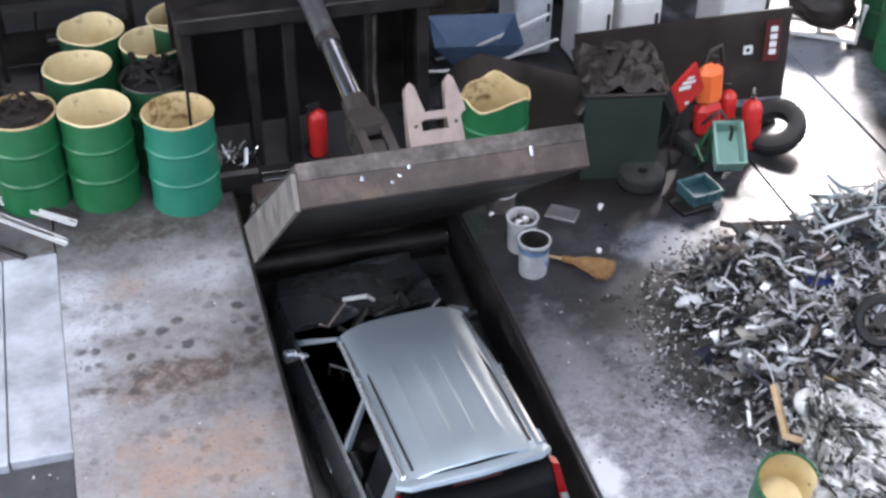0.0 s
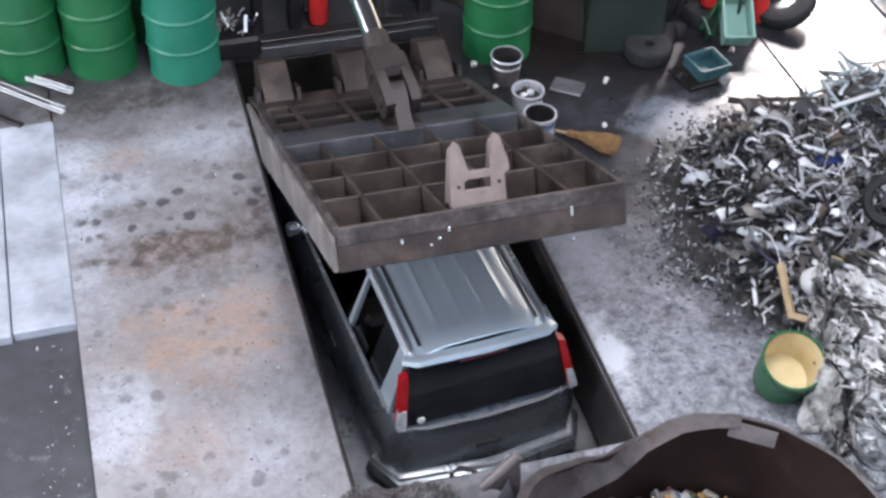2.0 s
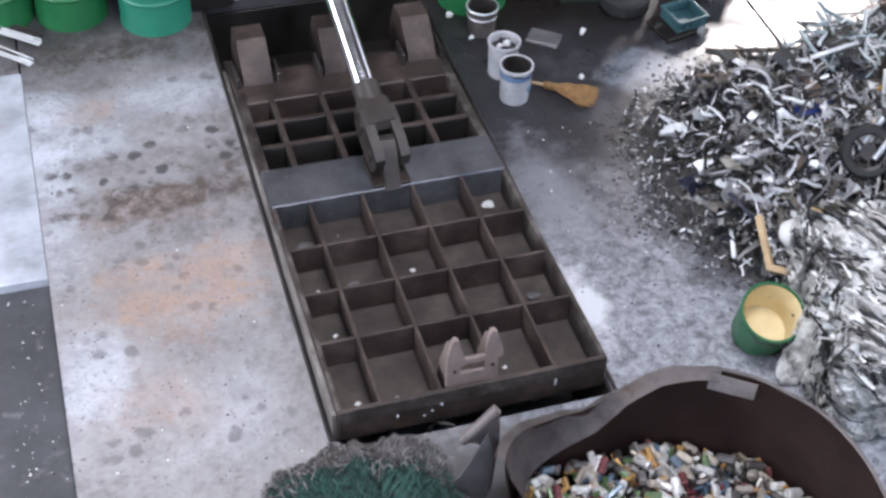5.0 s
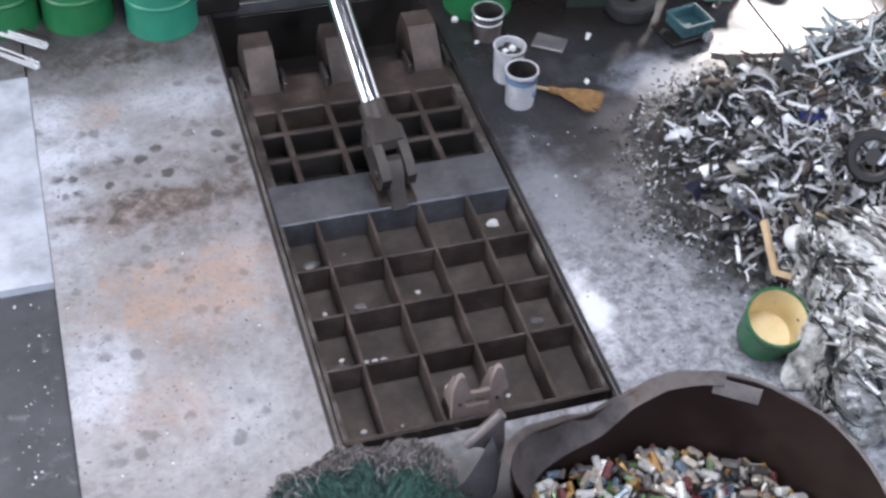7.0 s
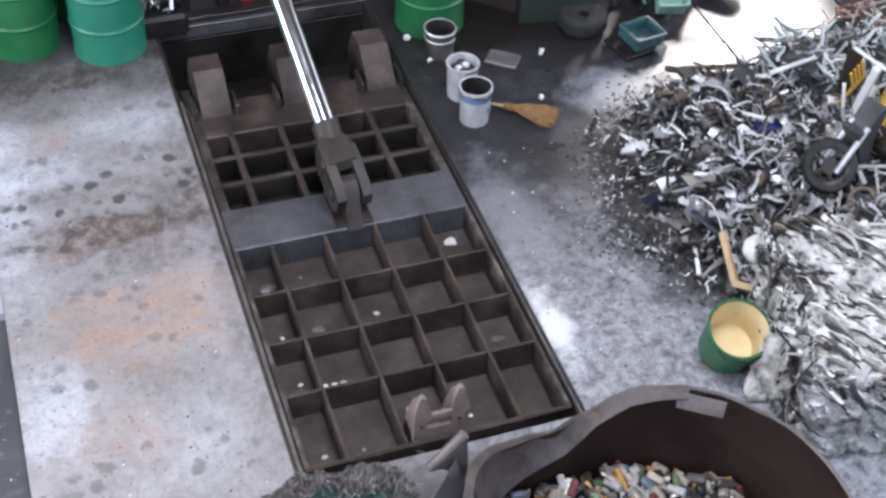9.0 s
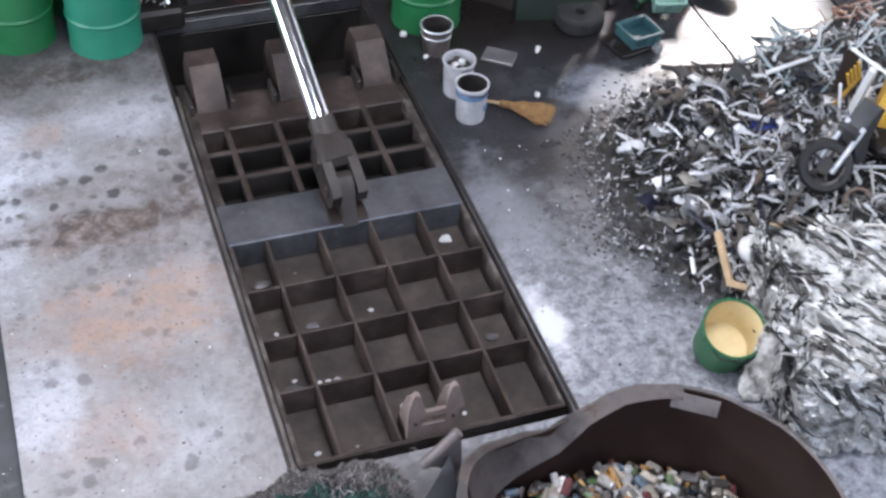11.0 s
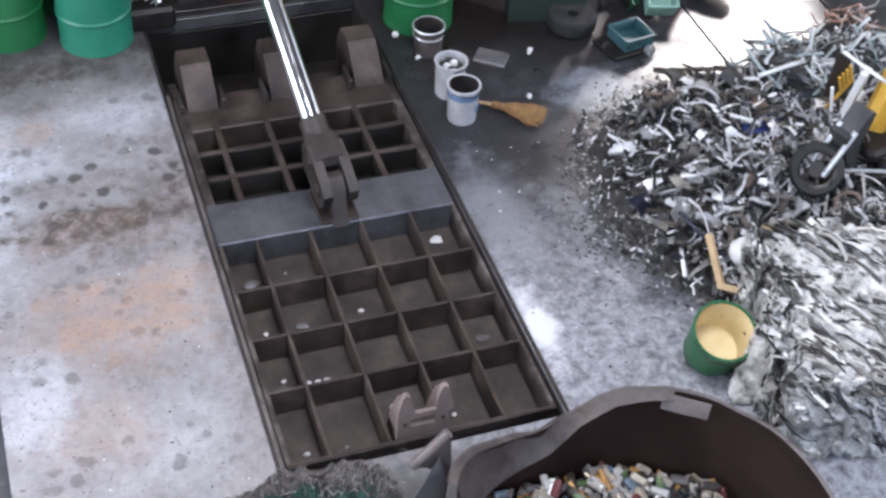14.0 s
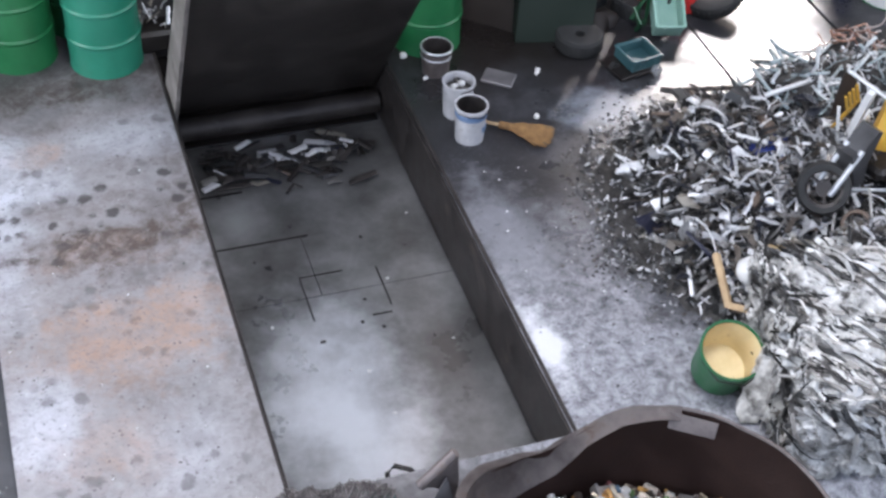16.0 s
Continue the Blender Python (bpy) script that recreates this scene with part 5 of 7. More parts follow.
# ---- pails, broom and small litter ----
def pail(at, R, h, mat, label, filled=False, handle=True, lining=None, band=False):
    p = thing("pail", at, label, "pail", "pails")
    part("shell", lathe([(0.004, 0.0), (R * 0.88, 0.0), (R * 0.9, 0.01), (R, h), (R + 0.008, h), (R + 0.008, h + 0.012), (R - 0.006, h + 0.012), (R - 0.006, h), (R * 0.86, 0.015), (0.004, 0.015)], 28), mat, p)
    if lining:
        part("lining", lathe([(0.004, h * 0.12), (R * 0.83, h * 0.12), (R - 0.011, h + 0.008)], 28), lining, p, "cream inside" if "cream" in label else "grimy inside")
    if band:
        part("label_band", lathe([(R * 0.985 + 0.001, h * 0.74), (R * 0.985 + 0.003, h * 0.75), (R + 0.002, h * 0.9), (R, h * 0.91)], 28), M["blue"], p, "blue printed band")
        for k in range(3):
            a = radians(-70 + k * 22)
            bm = boxes(((-0.02, -0.003, 0), (0.02, 0.003, 0.05)), bevel=0.002)
            bmesh.ops.transform(bm, matrix=Matrix.Rotation(a + radians(90), 4, "Z") @ Matrix.Translation((0, -R * 0.965, h * 0.35)), verts=bm.verts[:])
            part("printed_bar", bm, M["red"] if k == 2 else M["blue"], p)
    if "tin" in label:
        for z, r in ((h + 0.006, 0.009), (h * 0.72, 0.006)):
            part("rim_band", ring(bmesh.new(), (0, 0, z), R * (0.9 + 0.1 * z / h) + 0.004, r, n=28, k=6), M["aluminium"], p, "bright worn rim band")
    if handle:
        part("handle", sweep([(R, 0, h * 0.9), (R * 0.8, -R * 0.8, h * 0.95), (0, -R * 1.15, h * 0.9), (-R * 0.8, -R * 0.8, h * 0.95), (-R, 0, h * 0.9)], 0.005), M["greasy"], p)
    if filled:
        part("content", lathe([(0.004, h * 0.8), (R * 0.9, h * 0.78)], 20), M["soil"], p)
        for k in range(5):
            b = bmesh.new()
            bmesh.ops.create_icosphere(b, subdivisions=1, radius=0.035)
            bmesh.ops.translate(b, vec=((k - 2) * 0.04, 0.03 * (k % 3 - 1), h * 0.84), verts=b.verts[:])
            part("lump", b, M["white_paint"] if k in (2, 3) else M["greasy"], p)
    return p


pail(pose(2.11, 2.79, 0, 0, 0, 20), 0.125, 0.31, M["pail_white"], "open white paint pail with a blue printed band", band=True, lining=M["greasy"])
pail(pose(2.12, 3.12, 0, 0, 0, 80), 0.125, 0.3, M["pail_white"], "white pail filled with grey lumps", filled=True)
pail(pose(2.13, 3.7, 0, 0, 0, 40), 0.125, 0.24, M["bin_lip"], "empty grimy tin pail", lining=M["greasy"])
pail(pose(2.84, -0.02, 0.075, 21, -4, 0), 0.2, 0.33, M["drum_green"], "green pail with cream inside, tilted", lining=M["cream"])


def broom():
    b = thing("broom", pose(2.27, 2.93, 0, 0, 0, -38), "short straw broom lying on the oily floor", "broom")
    part("handle", rods(((-0.05, 0, 0.02), (0.16, 0, 0.035), 0.013)), M["wood"], b)
    part("binding", rods(((0.14, 0, 0.035), (0.24, 0, 0.04), 0.03)), M["straw"], b)
    rng = random.Random(2)
    bm = bmesh.new()
    for k in range(160):
        y, z = rng.uniform(-0.02, 0.02), rng.uniform(0.02, 0.055)
        sp = rng.uniform(-1, 1)
        sweep([(0.2, y, z), (0.32, sp * 0.06, 0.02 + rng.uniform(0, 0.05)), (rng.uniform(0.46, 0.58), sp * rng.uniform(0.1, 0.15), 0.008 + rng.uniform(0, 0.05))], 0.005, 3, bm)
    part("bristles", bm, M["straw"], b, "splayed straw bristles")


broom()
rng = random.Random(77)
bricks = ((2.6, 3.46, 0.27, 0.2, 0.03, "bin_flap"), (2.95, 3.48, 0.1, 0.035, 0.02, "white_paint"), (2.72, 2.9, 0.05, 0.04, 0.03, "white_paint"), (1.93, 3.95, 0.06, 0.05, 0.05, "white_paint"), (2.02, 3.62, 0.05, 0.03, 0.02, "white_paint"), (2.5, 4.3, 0.1, 0.03, 0.01, "white_paint"), (2.75, 4.5, 0.06, 0.04, 0.01, "white_paint"))
for x, y, a, b_, c, mat in bricks:
    bm = bmesh.new()
    box(bm, (-a / 2, -b_ / 2, 0), (a / 2, b_ / 2, c), min(a, b_, c) * 0.3)
    for v in bm.verts:
        v.co += Vector((noise.noise(v.co * 30), noise.noise(v.co * 30 + Vector((5, 0, 0))), 0)) * 0.012
    ob = link("litter_piece", bm, M[mat])
    ob.matrix_basis = pose(x, y, 0, 0, 0, rng.uniform(0, 180))
    solid(ob, "bent grey card lying on the oily floor" if mat == "bin_flap" else "scrap of white packing on the floor", "litter", "floor litter")
bm = bmesh.new()
for k in range(420):
    side = rng.random()
    if side < 0.35:
        x, y, z = rng.gauss(-1.62, 0.05) - rng.random() * 0.25, rng.uniform(-1.2, 1.6), -0.07
    elif side < 0.6:
        x, y, z = rng.uniform(-1.5, -0.1), rng.uniform(-0.8, 3.5), 0
    else:
        x, y, z = rng.uniform(1.9, 3.3), rng.uniform(-0.4, 2.6), 0
    s = rng.uniform(0.004, 0.013)
    m = Matrix.Translation((x, y, z + s * 0.4)) @ Euler((rng.random(), rng.random(), rng.random() * 6)).to_matrix().to_4x4() @ Matrix.Diagonal((s, s * rng.uniform(0.5, 1.5), s * 0.5, 1))
    bmesh.ops.create_cube(bm, size=1, matrix=m)
solid(link("floor_crumbs", bm, M["shred"], False), "scattered pale crumbs and chips on the slab", "litter", kind="stuff")

# bright metal profiles on the ground by the drums
for k, (x0, y0, x1, y1, w, mat) in enumerate(((-2.75, 5.33, -1.47, 4.09, 0.028, "aluminium"), (-2.75, 5.44, -1.38, 4.3, 0.024, "aluminium"), (-2.7, 5.22, -1.52, 4.2, 0.02, "lid_edge"), (-2.6, 5.4, -1.36, 4.4, 0.02, "greasy"), (-2.7, 4.8, -1.8, 3.98, 0.022, "greasy"))):
    bm = bmesh.new()
    d = math.hypot(x1 - x0, y1 - y0)
    box(bm, (0, -w, 0), (d, w, 0.008), 0.002)
    box(bm, (0, -w, 0.008), (d, -w + 0.006, w * 1.6), 0.002)
    box(bm, (0, w - 0.006, 0.008), (d, w, w * 1.6), 0.002)
    ob = link("metal_profile", bm, M[mat])
    ob.matrix_basis = pose(x0, y0, 0.012 + 0.03 * (k % 2), 0, 0, math.degrees(math.atan2(y1 - y0, x1 - x0)))
    solid(ob, "bright aluminium channel lying by the drums" if mat == "aluminium" else "dark steel channel lying by the drums", "metal profile", "profiles on the floor")


# ---- scrap heaps ----
def piece_meshes(seed, n, kind):
    """A few shapes that a heap's pieces share."""
    rng = random.Random(seed)
    out = []
    for k in range(n):
        style = (1, 0, 2, 1, 0, 2, 4, 3, 1, 0)[k % 10]
        if kind == "strips":
            style = 0 if k % 4 else 2
        if style == 0:
            L = rng.uniform(0.12, 0.34)
            p = [Vector((0, 0, 0))]
            d = Vector((1, 0, 0))
            for j in range(4):
                d = (d + Vector((0, rng.uniform(-0.5, 0.5), rng.uniform(-0.5, 0.5)))).normalized()
                p.append(p[-1] + d * L / 4)
            bm = sweep(p, rng.uniform(0.005, 0.012), 5, flat=rng.uniform(0.3, 1))
        elif style == 1:
            bm = bmesh.new()
            bmesh.ops.create_grid(bm, x_segments=3, y_segments=3, size=0.5)
            sx, sy = rng.uniform(0.1, 0.22), rng.uniform(0.05, 0.13)
            for v in bm.verts:
                v.co = Vector((v.co.x * sx, v.co.y * sy, 0.05 * noise.noise(v.co * 3 + Vector((k, seed, 0)))))
            bmesh.ops.solidify(bm, geom=bm.faces[:], thickness=0.006)
        elif style == 2:
            bm = sweep([(-rng.uniform(0.1, 0.2), 0, 0), (0, rng.uniform(-0.03, 0.03), 0.01), (rng.uniform(0.1, 0.2), rng.uniform(-0.08, 0.08), 0)], rng.uniform(0.008, 0.016), 6)
        elif style == 3:
            bm = bmesh.new()
            box(bm, (-0.06, -0.03, -0.02), (0.06, 0.03, 0.02), 0.008)
            for v in bm.verts:
                v.co *= 1 + 0.6 * noise.noise(v.co * 20 + Vector((k, seed, 0)))
        else:
            bm = bmesh.new()
            ring(bm, (0, 0, 0), rng.uniform(0.04, 0.07), 0.012, n=12, k=5)
        me = bpy.data.meshes.new("scrap_piece")
        bm.normal_update()
        bm.to_mesh(me)
        bm.free()
        me.polygons.foreach_set("use_smooth", [style in (0, 2, 4)] * len(me.polygons))
        out.append(me)
    return out


def bent_strips(name, places, mat, parent, label, seed):
    """Many bent sheet strips in one mesh: places gives (centre, frame, length, width, thickness, bend) for each."""
    rng = random.Random(seed)
    verts, faces = [], []
    for c, m, L, w, th, bend in places:
        b, n = len(verts), 5
        twist, kink = rng.uniform(-1.6, 1.6), rng.uniform(-1.4, 1.4)
        for i in range(n):
            u = i / (n - 1) - 0.5
            mid = Vector((u * L, w * kink * math.sin(u * 5) + rng.uniform(-0.3, 0.3) * w, bend * L * (0.25 - u * u) * 2 + rng.uniform(-0.25, 0.25) * w))
            side = Vector((0, math.cos(twist * u), math.sin(twist * u))) * w * rng.uniform(0.55, 1.15)
            up = Vector((0, -side.z, side.y)).normalized() * th
            for p in (mid - side, mid + side, mid + side + up, mid - side + up):
                verts.append(c + m @ p)
        for i in range(n - 1):
            for k in range(4):
                faces.append((b + i * 4 + k, b + i * 4 + (k + 1) % 4, b + i * 4 + 4 + (k + 1) % 4, b + i * 4 + 4 + k))
        faces += [(b + 3, b + 2, b + 1, b), tuple(b + (n - 1) * 4 + k for k in range(4))]
    me = bpy.data.meshes.new(name)
    me.from_pydata([tuple(v) for v in verts], [], faces)
    me.materials.append(mat)
    ob = new(name, me)
    ob.parent = parent
    return tagged(ob, label, kind="stuff")


def heap_height(x, y, lumps):
    """Height of a heap that is a sum of soft lumps (cx, cy, rx, ry, h)."""
    return sum(h * max(0.0, 1 - ((x - cx) / rx) ** 2 - ((y - cy) / ry) ** 2) ** 0.8 for cx, cy, rx, ry, h in lumps)


def heap(name, lumps, area, label, mats, seed, count, fines, mound=True, size=(0.7, 1.3), kind="mixed", chunks=0):
    rng = random.Random(seed)
    h = thing(name, pose(0, 0, 0), label, "scrap heap")
    x0, x1, y0, y1 = area
    if mound:
        bm = bmesh.new()
        nx, ny = 56, 56
        grid = [[bm.verts.new((x0 + (x1 - x0) * i / nx, y0 + (y1 - y0) * j / ny, 0)) for j in range(ny + 1)] for i in range(nx + 1)]
        for row in grid:
            for v in row:
                hh = heap_height(v.co.x, v.co.y, lumps)
                v.co.z = hh + (0.05 * noise.noise(v.co * 7) + 0.03 * noise.noise(v.co * 19) if hh > 0.001 else 0) + 0.003 if hh > 0.001 else -0.03
        for i in range(nx):
            for j in range(ny):
                q = (grid[i][j], grid[i + 1][j], grid[i + 1][j + 1], grid[i][j + 1])
                if max(v.co.z for v in q) > 0:
                    bm.faces.new(q)
        bmesh.ops.delete(bm, geom=[v for v in bm.verts if not v.link_faces], context="VERTS")
        part("mound", bm, M["soil"], h, "dark gritty fines under the scrap")
    meshes = []
    for m in mats:
        for me in piece_meshes(seed + len(meshes), 10, kind):
            me.materials.append(m)
            meshes.append(me)
    made = 0
    while made < count:
        x, y = rng.uniform(x0, x1), rng.uniform(y0, y1)
        z = heap_height(x, y, lumps)
        if z < 0.03:
            continue
        ob = new("scrap_piece", rng.choice(meshes))
        s = size[0] + (size[1] - size[0]) * rng.random() ** 2
        ob.matrix_basis = Matrix.Translation((x, y, z + 0.02 + rng.random() * 0.05)) @ Euler((rng.uniform(-0.7, 0.7), rng.uniform(-0.7, 0.7), rng.uniform(0, 6.28))).to_matrix().to_4x4() @ Matrix.Diagonal((s, s, s, 1))
        ob.parent = h
        made += 1
    verts, faces = [], []
    for k in range(fines):
        x, y = rng.uniform(x0, x1), rng.uniform(y0, y1)
        z = heap_height(x, y, lumps)
        if z < 0.005:
            near = heap_height(x + (sum(l[0] for l in lumps) / len(lumps) - x) * 0.12, y + (sum(l[1] for l in lumps) / len(lumps) - y) * 0.12, lumps)
            if near < 0.005 or rng.random() < 0.4:
                continue
        L, w = rng.uniform(0.03, 0.17), rng.uniform(0.003, 0.011)
        if z < 0.04:
            L *= 0.5
        m = Euler((rng.uniform(-0.8, 0.8), rng.uniform(-0.8, 0.8), rng.uniform(0, 6.28))).to_matrix()
        c = Vector((x, y, z + rng.random() * 0.05 + 0.01))
        b = len(verts)
        bend = rng.uniform(-0.03, 0.03)
        for p in ((-L / 2, -w, 0), (0, -w, bend), (L / 2, -w * 0.6, 0), (L / 2, w * 0.6, 0.004), (0, w, bend + 0.004), (-L / 2, w, 0.004)):
            verts.append(c + m @ Vector(p))
        faces += [(b, b + 1, b + 4, b + 5), (b + 1, b + 2, b + 3, b + 4)]
    if chunks:
        places = []
        while len(places) < chunks:
            x, y = rng.uniform(x0, x1), rng.uniform(y0, y1)
            z = heap_height(x, y, lumps)
            if z < 0.05:
                continue
            m = Euler((rng.gauss(0, 0.9), rng.gauss(0, 0.45), rng.uniform(0, 6.28))).to_matrix()
            wide = rng.random() < 0.5
            places.append((Vector((x, y, z + rng.uniform(0.02, 0.1))), m, rng.uniform(0.1, 0.24) if wide else rng.uniform(0.12, 0.45), rng.uniform(0.015, 0.04) if wide else rng.uniform(0.004, 0.014), rng.uniform(0.004, 0.014), rng.gauss(0.1, 0.35)))
        bent_strips("sheet_offcut_layer", places, M["chunk"], h, "bent bright and black sheet offcuts", seed + 7)
    me = bpy.data.meshes.new("shred_layer")
    me.from_pydata([tuple(v) for v in verts], [], faces)
    me.materials.append(M["shred"])
    ob = new("shred_layer", me)
    ob.parent = h
    tagged(ob, "fine mixed metal shreds", kind="stuff")
    return h


MAIN = [(3.95, 1.72, 0.95, 0.9, 0.36), (4.7, 1.75, 0.9, 0.8, 0.22), (3.6, 1.95, 0.6, 0.55, 0.1), (3.6, 0.85, 0.7, 0.7, 0.16), (4.9, 0.9, 0.8, 0.9, 0.25), (3.45, 1.5, 0.68, 1.05, 0.07)]
heap("scrap_heap", MAIN, (2.6, 5.9, -0.1, 3.0), "heap of mixed grey and black metal scrap on the floor", [M["scrap"]], 5, 300, 5200, size=(0.8, 1.8), chunks=1300)
STRIP = [(4.3, 2.02, 0.55, 0.45, 0.5), (4.8, 2.2, 0.7, 0.5, 0.34), (5.35, 2.4, 0.6, 0.45, 0.34)]
heap("strip_heap", STRIP, (3.7, 6.0, 1.5, 2.9), "tangle of pale bluish metal strips on the heap", [M["strips"]], 19, 290, 1500, kind="strips", size=(0.9, 1.7))
COPPER = [(5.3, 2.6, 0.35, 0.26, 0.6)]
M["copper"] = scatter_material("reddish_wire", [(0.36, 0.19, 0.13), (0.5, 0.36, 0.3), (0.24, 0.13, 0.1), (0.56, 0.5, 0.47)], rough=0.45, metal=0.4)
heap("wire_heap", COPPER, (4.95, 5.7, 2.3, 2.9), "small tangle of reddish wire on the heap", [M["copper"]], 23, 90, 0, kind="strips", size=(0.5, 1.0))



def fringe(name, cx, cy, rx, ry, count, seed, label):
    """Fine chips that thin out round a heap's foot."""
    rng = random.Random(seed)
    verts, faces = [], []
    for k in range(count):
        a, d = rng.uniform(math.pi * 0.5, math.pi * 1.75), 0.72 + abs(rng.gauss(0, 0.16))
        d += 0.16 * noise.noise((math.cos(a) * 3, math.sin(a) * 3, 4))
        x, y, s = cx + rx * d * math.cos(a), cy + ry * d * math.sin(a), rng.uniform(0.004, 0.016) * (1.5 - 0.5 * d)
        w, b = rng.uniform(0, 3.14), len(verts)
        u, v = Vector((math.cos(w), math.sin(w), 0)) * s, Vector((-math.sin(w), math.cos(w), 0)) * s * rng.uniform(0.3, 0.9)
        c = Vector((x, y, 0.0))
        verts += [c - u - v, c + u - v, c + u + v, c - u + v, c + Vector((0, 0, s * 0.7))]
        faces += [(b, b + 1, b + 4), (b + 1, b + 2, b + 4), (b + 2, b + 3, b + 4), (b + 3, b, b + 4), (b + 3, b + 2, b + 1, b)]
    me = bpy.data.meshes.new(name)
    me.from_pydata([tuple(v) for v in verts], [], faces)
    me.materials.append(M["fringe"])
    tagged(new(name, me), label, "gravel", kind="stuff")


fringe("scrap_grit", 3.95, 1.45, 1.35, 1.45, 5200, 61, "dark gritty scrap fines on the floor round the heap")

# larger pieces that lie on the heap
def bar(name, p, q, r, mat, label, flat=1.0):
    p, q = Vector(p), Vector(q)
    ob = link(name, sweep([p, (p + q) / 2 + Vector((0, 0, 0.01)), q], r, 8, flat=flat), M[mat])
    return solid(ob, label, "metal bar", "bars on the scrap heap")


bar("flat_bar", (3.28, 2.12, 0.26), (3.72, 1.86, 0.34), 0.028, "white_paint", "white flat metal bar on the scrap", 0.3)
bar("pipe_offcut", (3.67, 2.68, 0.26), (4.25, 2.05, 0.42), 0.025, "greasy", "dark pipe leaning on the scrap")
bar("pipe_offcut", (3.8, 2.66, 0.24), (4.4, 2.2, 0.48), 0.02, "lid_edge", "grey pipe leaning on the scrap")
bar("pipe_offcut", (2.98, 1.3, 0.12), (3.6, 0.98, 0.2), 0.02, "brown", "rusty bar at the foot of the heap")
bar("pipe_offcut", (4.1, 1.02, 0.48), (4.75, 0.8, 0.5), 0.014, "aluminium", "bright thin tube on the scrap")
bar("panel_edge", (3.1, 1.5, 0.12), (3.5, 1.3, 0.24), 0.04, "greasy", "dark bent panel edge at the foot of the heap", 0.4)
lf = thing("timber_frame", pose(0, 0, 0), "broken yellowish timber corner leaning on the heap", "timber")
part("upright", sweep([(3.16, 0.74, 0.34), (3.08, 0.36, 0.24)], 0.03, 4), M["wood"], lf)
part("rail", sweep([(3.06, 0.37, 0.24), (3.36, 0.1, 0.28)], 0.03, 4), M["wood"], lf)
yt = thing("plastic_drum", pose(3.4, 0.5, 0.42, 60, 20, 30), "broken cream and yellow plastic drum on the heap", "plastic drum")
part("shell", lathe([(0.004, 0), (0.11, 0), (0.12, 0.02), (0.13, 0.12), (0.12, 0.12), (0.11, 0.03), (0.004, 0.03)], 24), M["cream_dirty"], yt)
part("core", lathe([(0.004, 0.05), (0.06, 0.05), (0.07, 0.1), (0.004, 0.12)], 18), M["yellow"], yt, "yellow hub")
for x, y, z, r, mat, label in ((3.34, 0.56, 0.3, 0.1, "white_paint", "white motor housing on the heap"), (3.43, 0.46, 0.3, 0.075, "rubber", "small black wheel on the heap")):
    mt = thing("motor" if mat == "white_paint" else "small_wheel", pose(x, y, z, 30, 20, 0), label, "motor" if mat == "white_paint" else "wheel")
    part("housing" if mat == "white_paint" else "tread", lathe([(0.004, -0.06), (r * 0.8, -0.06), (r, -0.03), (r, 0.03), (r * 0.8, 0.06), (0.004, 0.06)], 20), M[mat], mt)
    part("hub", lathe([(0.004, 0.055), (r * 0.45, 0.06), (r * 0.4, 0.08), (0.004, 0.085)], 16), M["aluminium"], mt)


def scooter():
    s = thing("scooter", pose(4.08, 0.99, 0.3, 0, -4, 196), "wrecked dark grey motor scooter lying in the scrap", "scooter")
    wh = part("front_wheel", lathe([(0.135, -0.04), (0.175, -0.045), (0.195, 0), (0.175, 0.045), (0.135, 0.04), (0.135, -0.04)], 32), M["rubber"], s, "dusty black front tyre")
    wh.matrix_basis = pose(0, 0, 0.22, 63, 0, 134)
    part("rim", lathe([(0.136, -0.03), (0.136, 0.03), (0.118, 0.02), (0.118, -0.02), (0.136, -0.03)], 28), M["greasy"], wh)
    for k in range(5):
        a = k * math.tau / 5
        part("spoke", rods(((0.03 * math.cos(a), 0.03 * math.sin(a), 0), (0.125 * math.cos(a), 0.125 * math.sin(a), 0), 0.012)), M["greasy"], wh)
    part("brake_disc", rods(((0, 0, 0.02), (0, 0, 0.026), 0.06), n=20), M["greasy"], wh)
    for dy in (-0.07, 0.07):
        part("fork_leg", rods(((0, dy, 0.2), (-0.2, dy, 0.52), 0.022)), M["aluminium"], s, "bright fork leg")
    part("leg_shield", prism([(-0.24, 0.2), (-0.13, 0.42), (-0.1, 0.5), (-0.18, 0.5), (-0.3, 0.66), (-0.35, 0.64), (-0.3, 0.4), (-0.34, 0.2)], "y", -0.08, 0.08), M["barrel"], s, "scratched dark grey leg shield")
    part("handlebar", sweep([(-0.34, -0.33, 0.9), (-0.36, -0.1, 0.88), (-0.36, 0.1, 0.88), (-0.34, 0.33, 0.9)], 0.015), M["aluminium"], s)
    part("floorboard", boxes(((-0.9, -0.13, 0.18), (-0.44, 0.13, 0.28)), bevel=0.03), M["black"], s)
    part("seat", boxes(((-1.35, -0.13, 0.5), (-0.85, 0.13, 0.62)), bevel=0.05), M["rubber"], s)
    part("rear_body", boxes(((-1.4, -0.12, 0.2), (-0.9, 0.12, 0.5)), bevel=0.05), M["barrel"], s)


scooter()


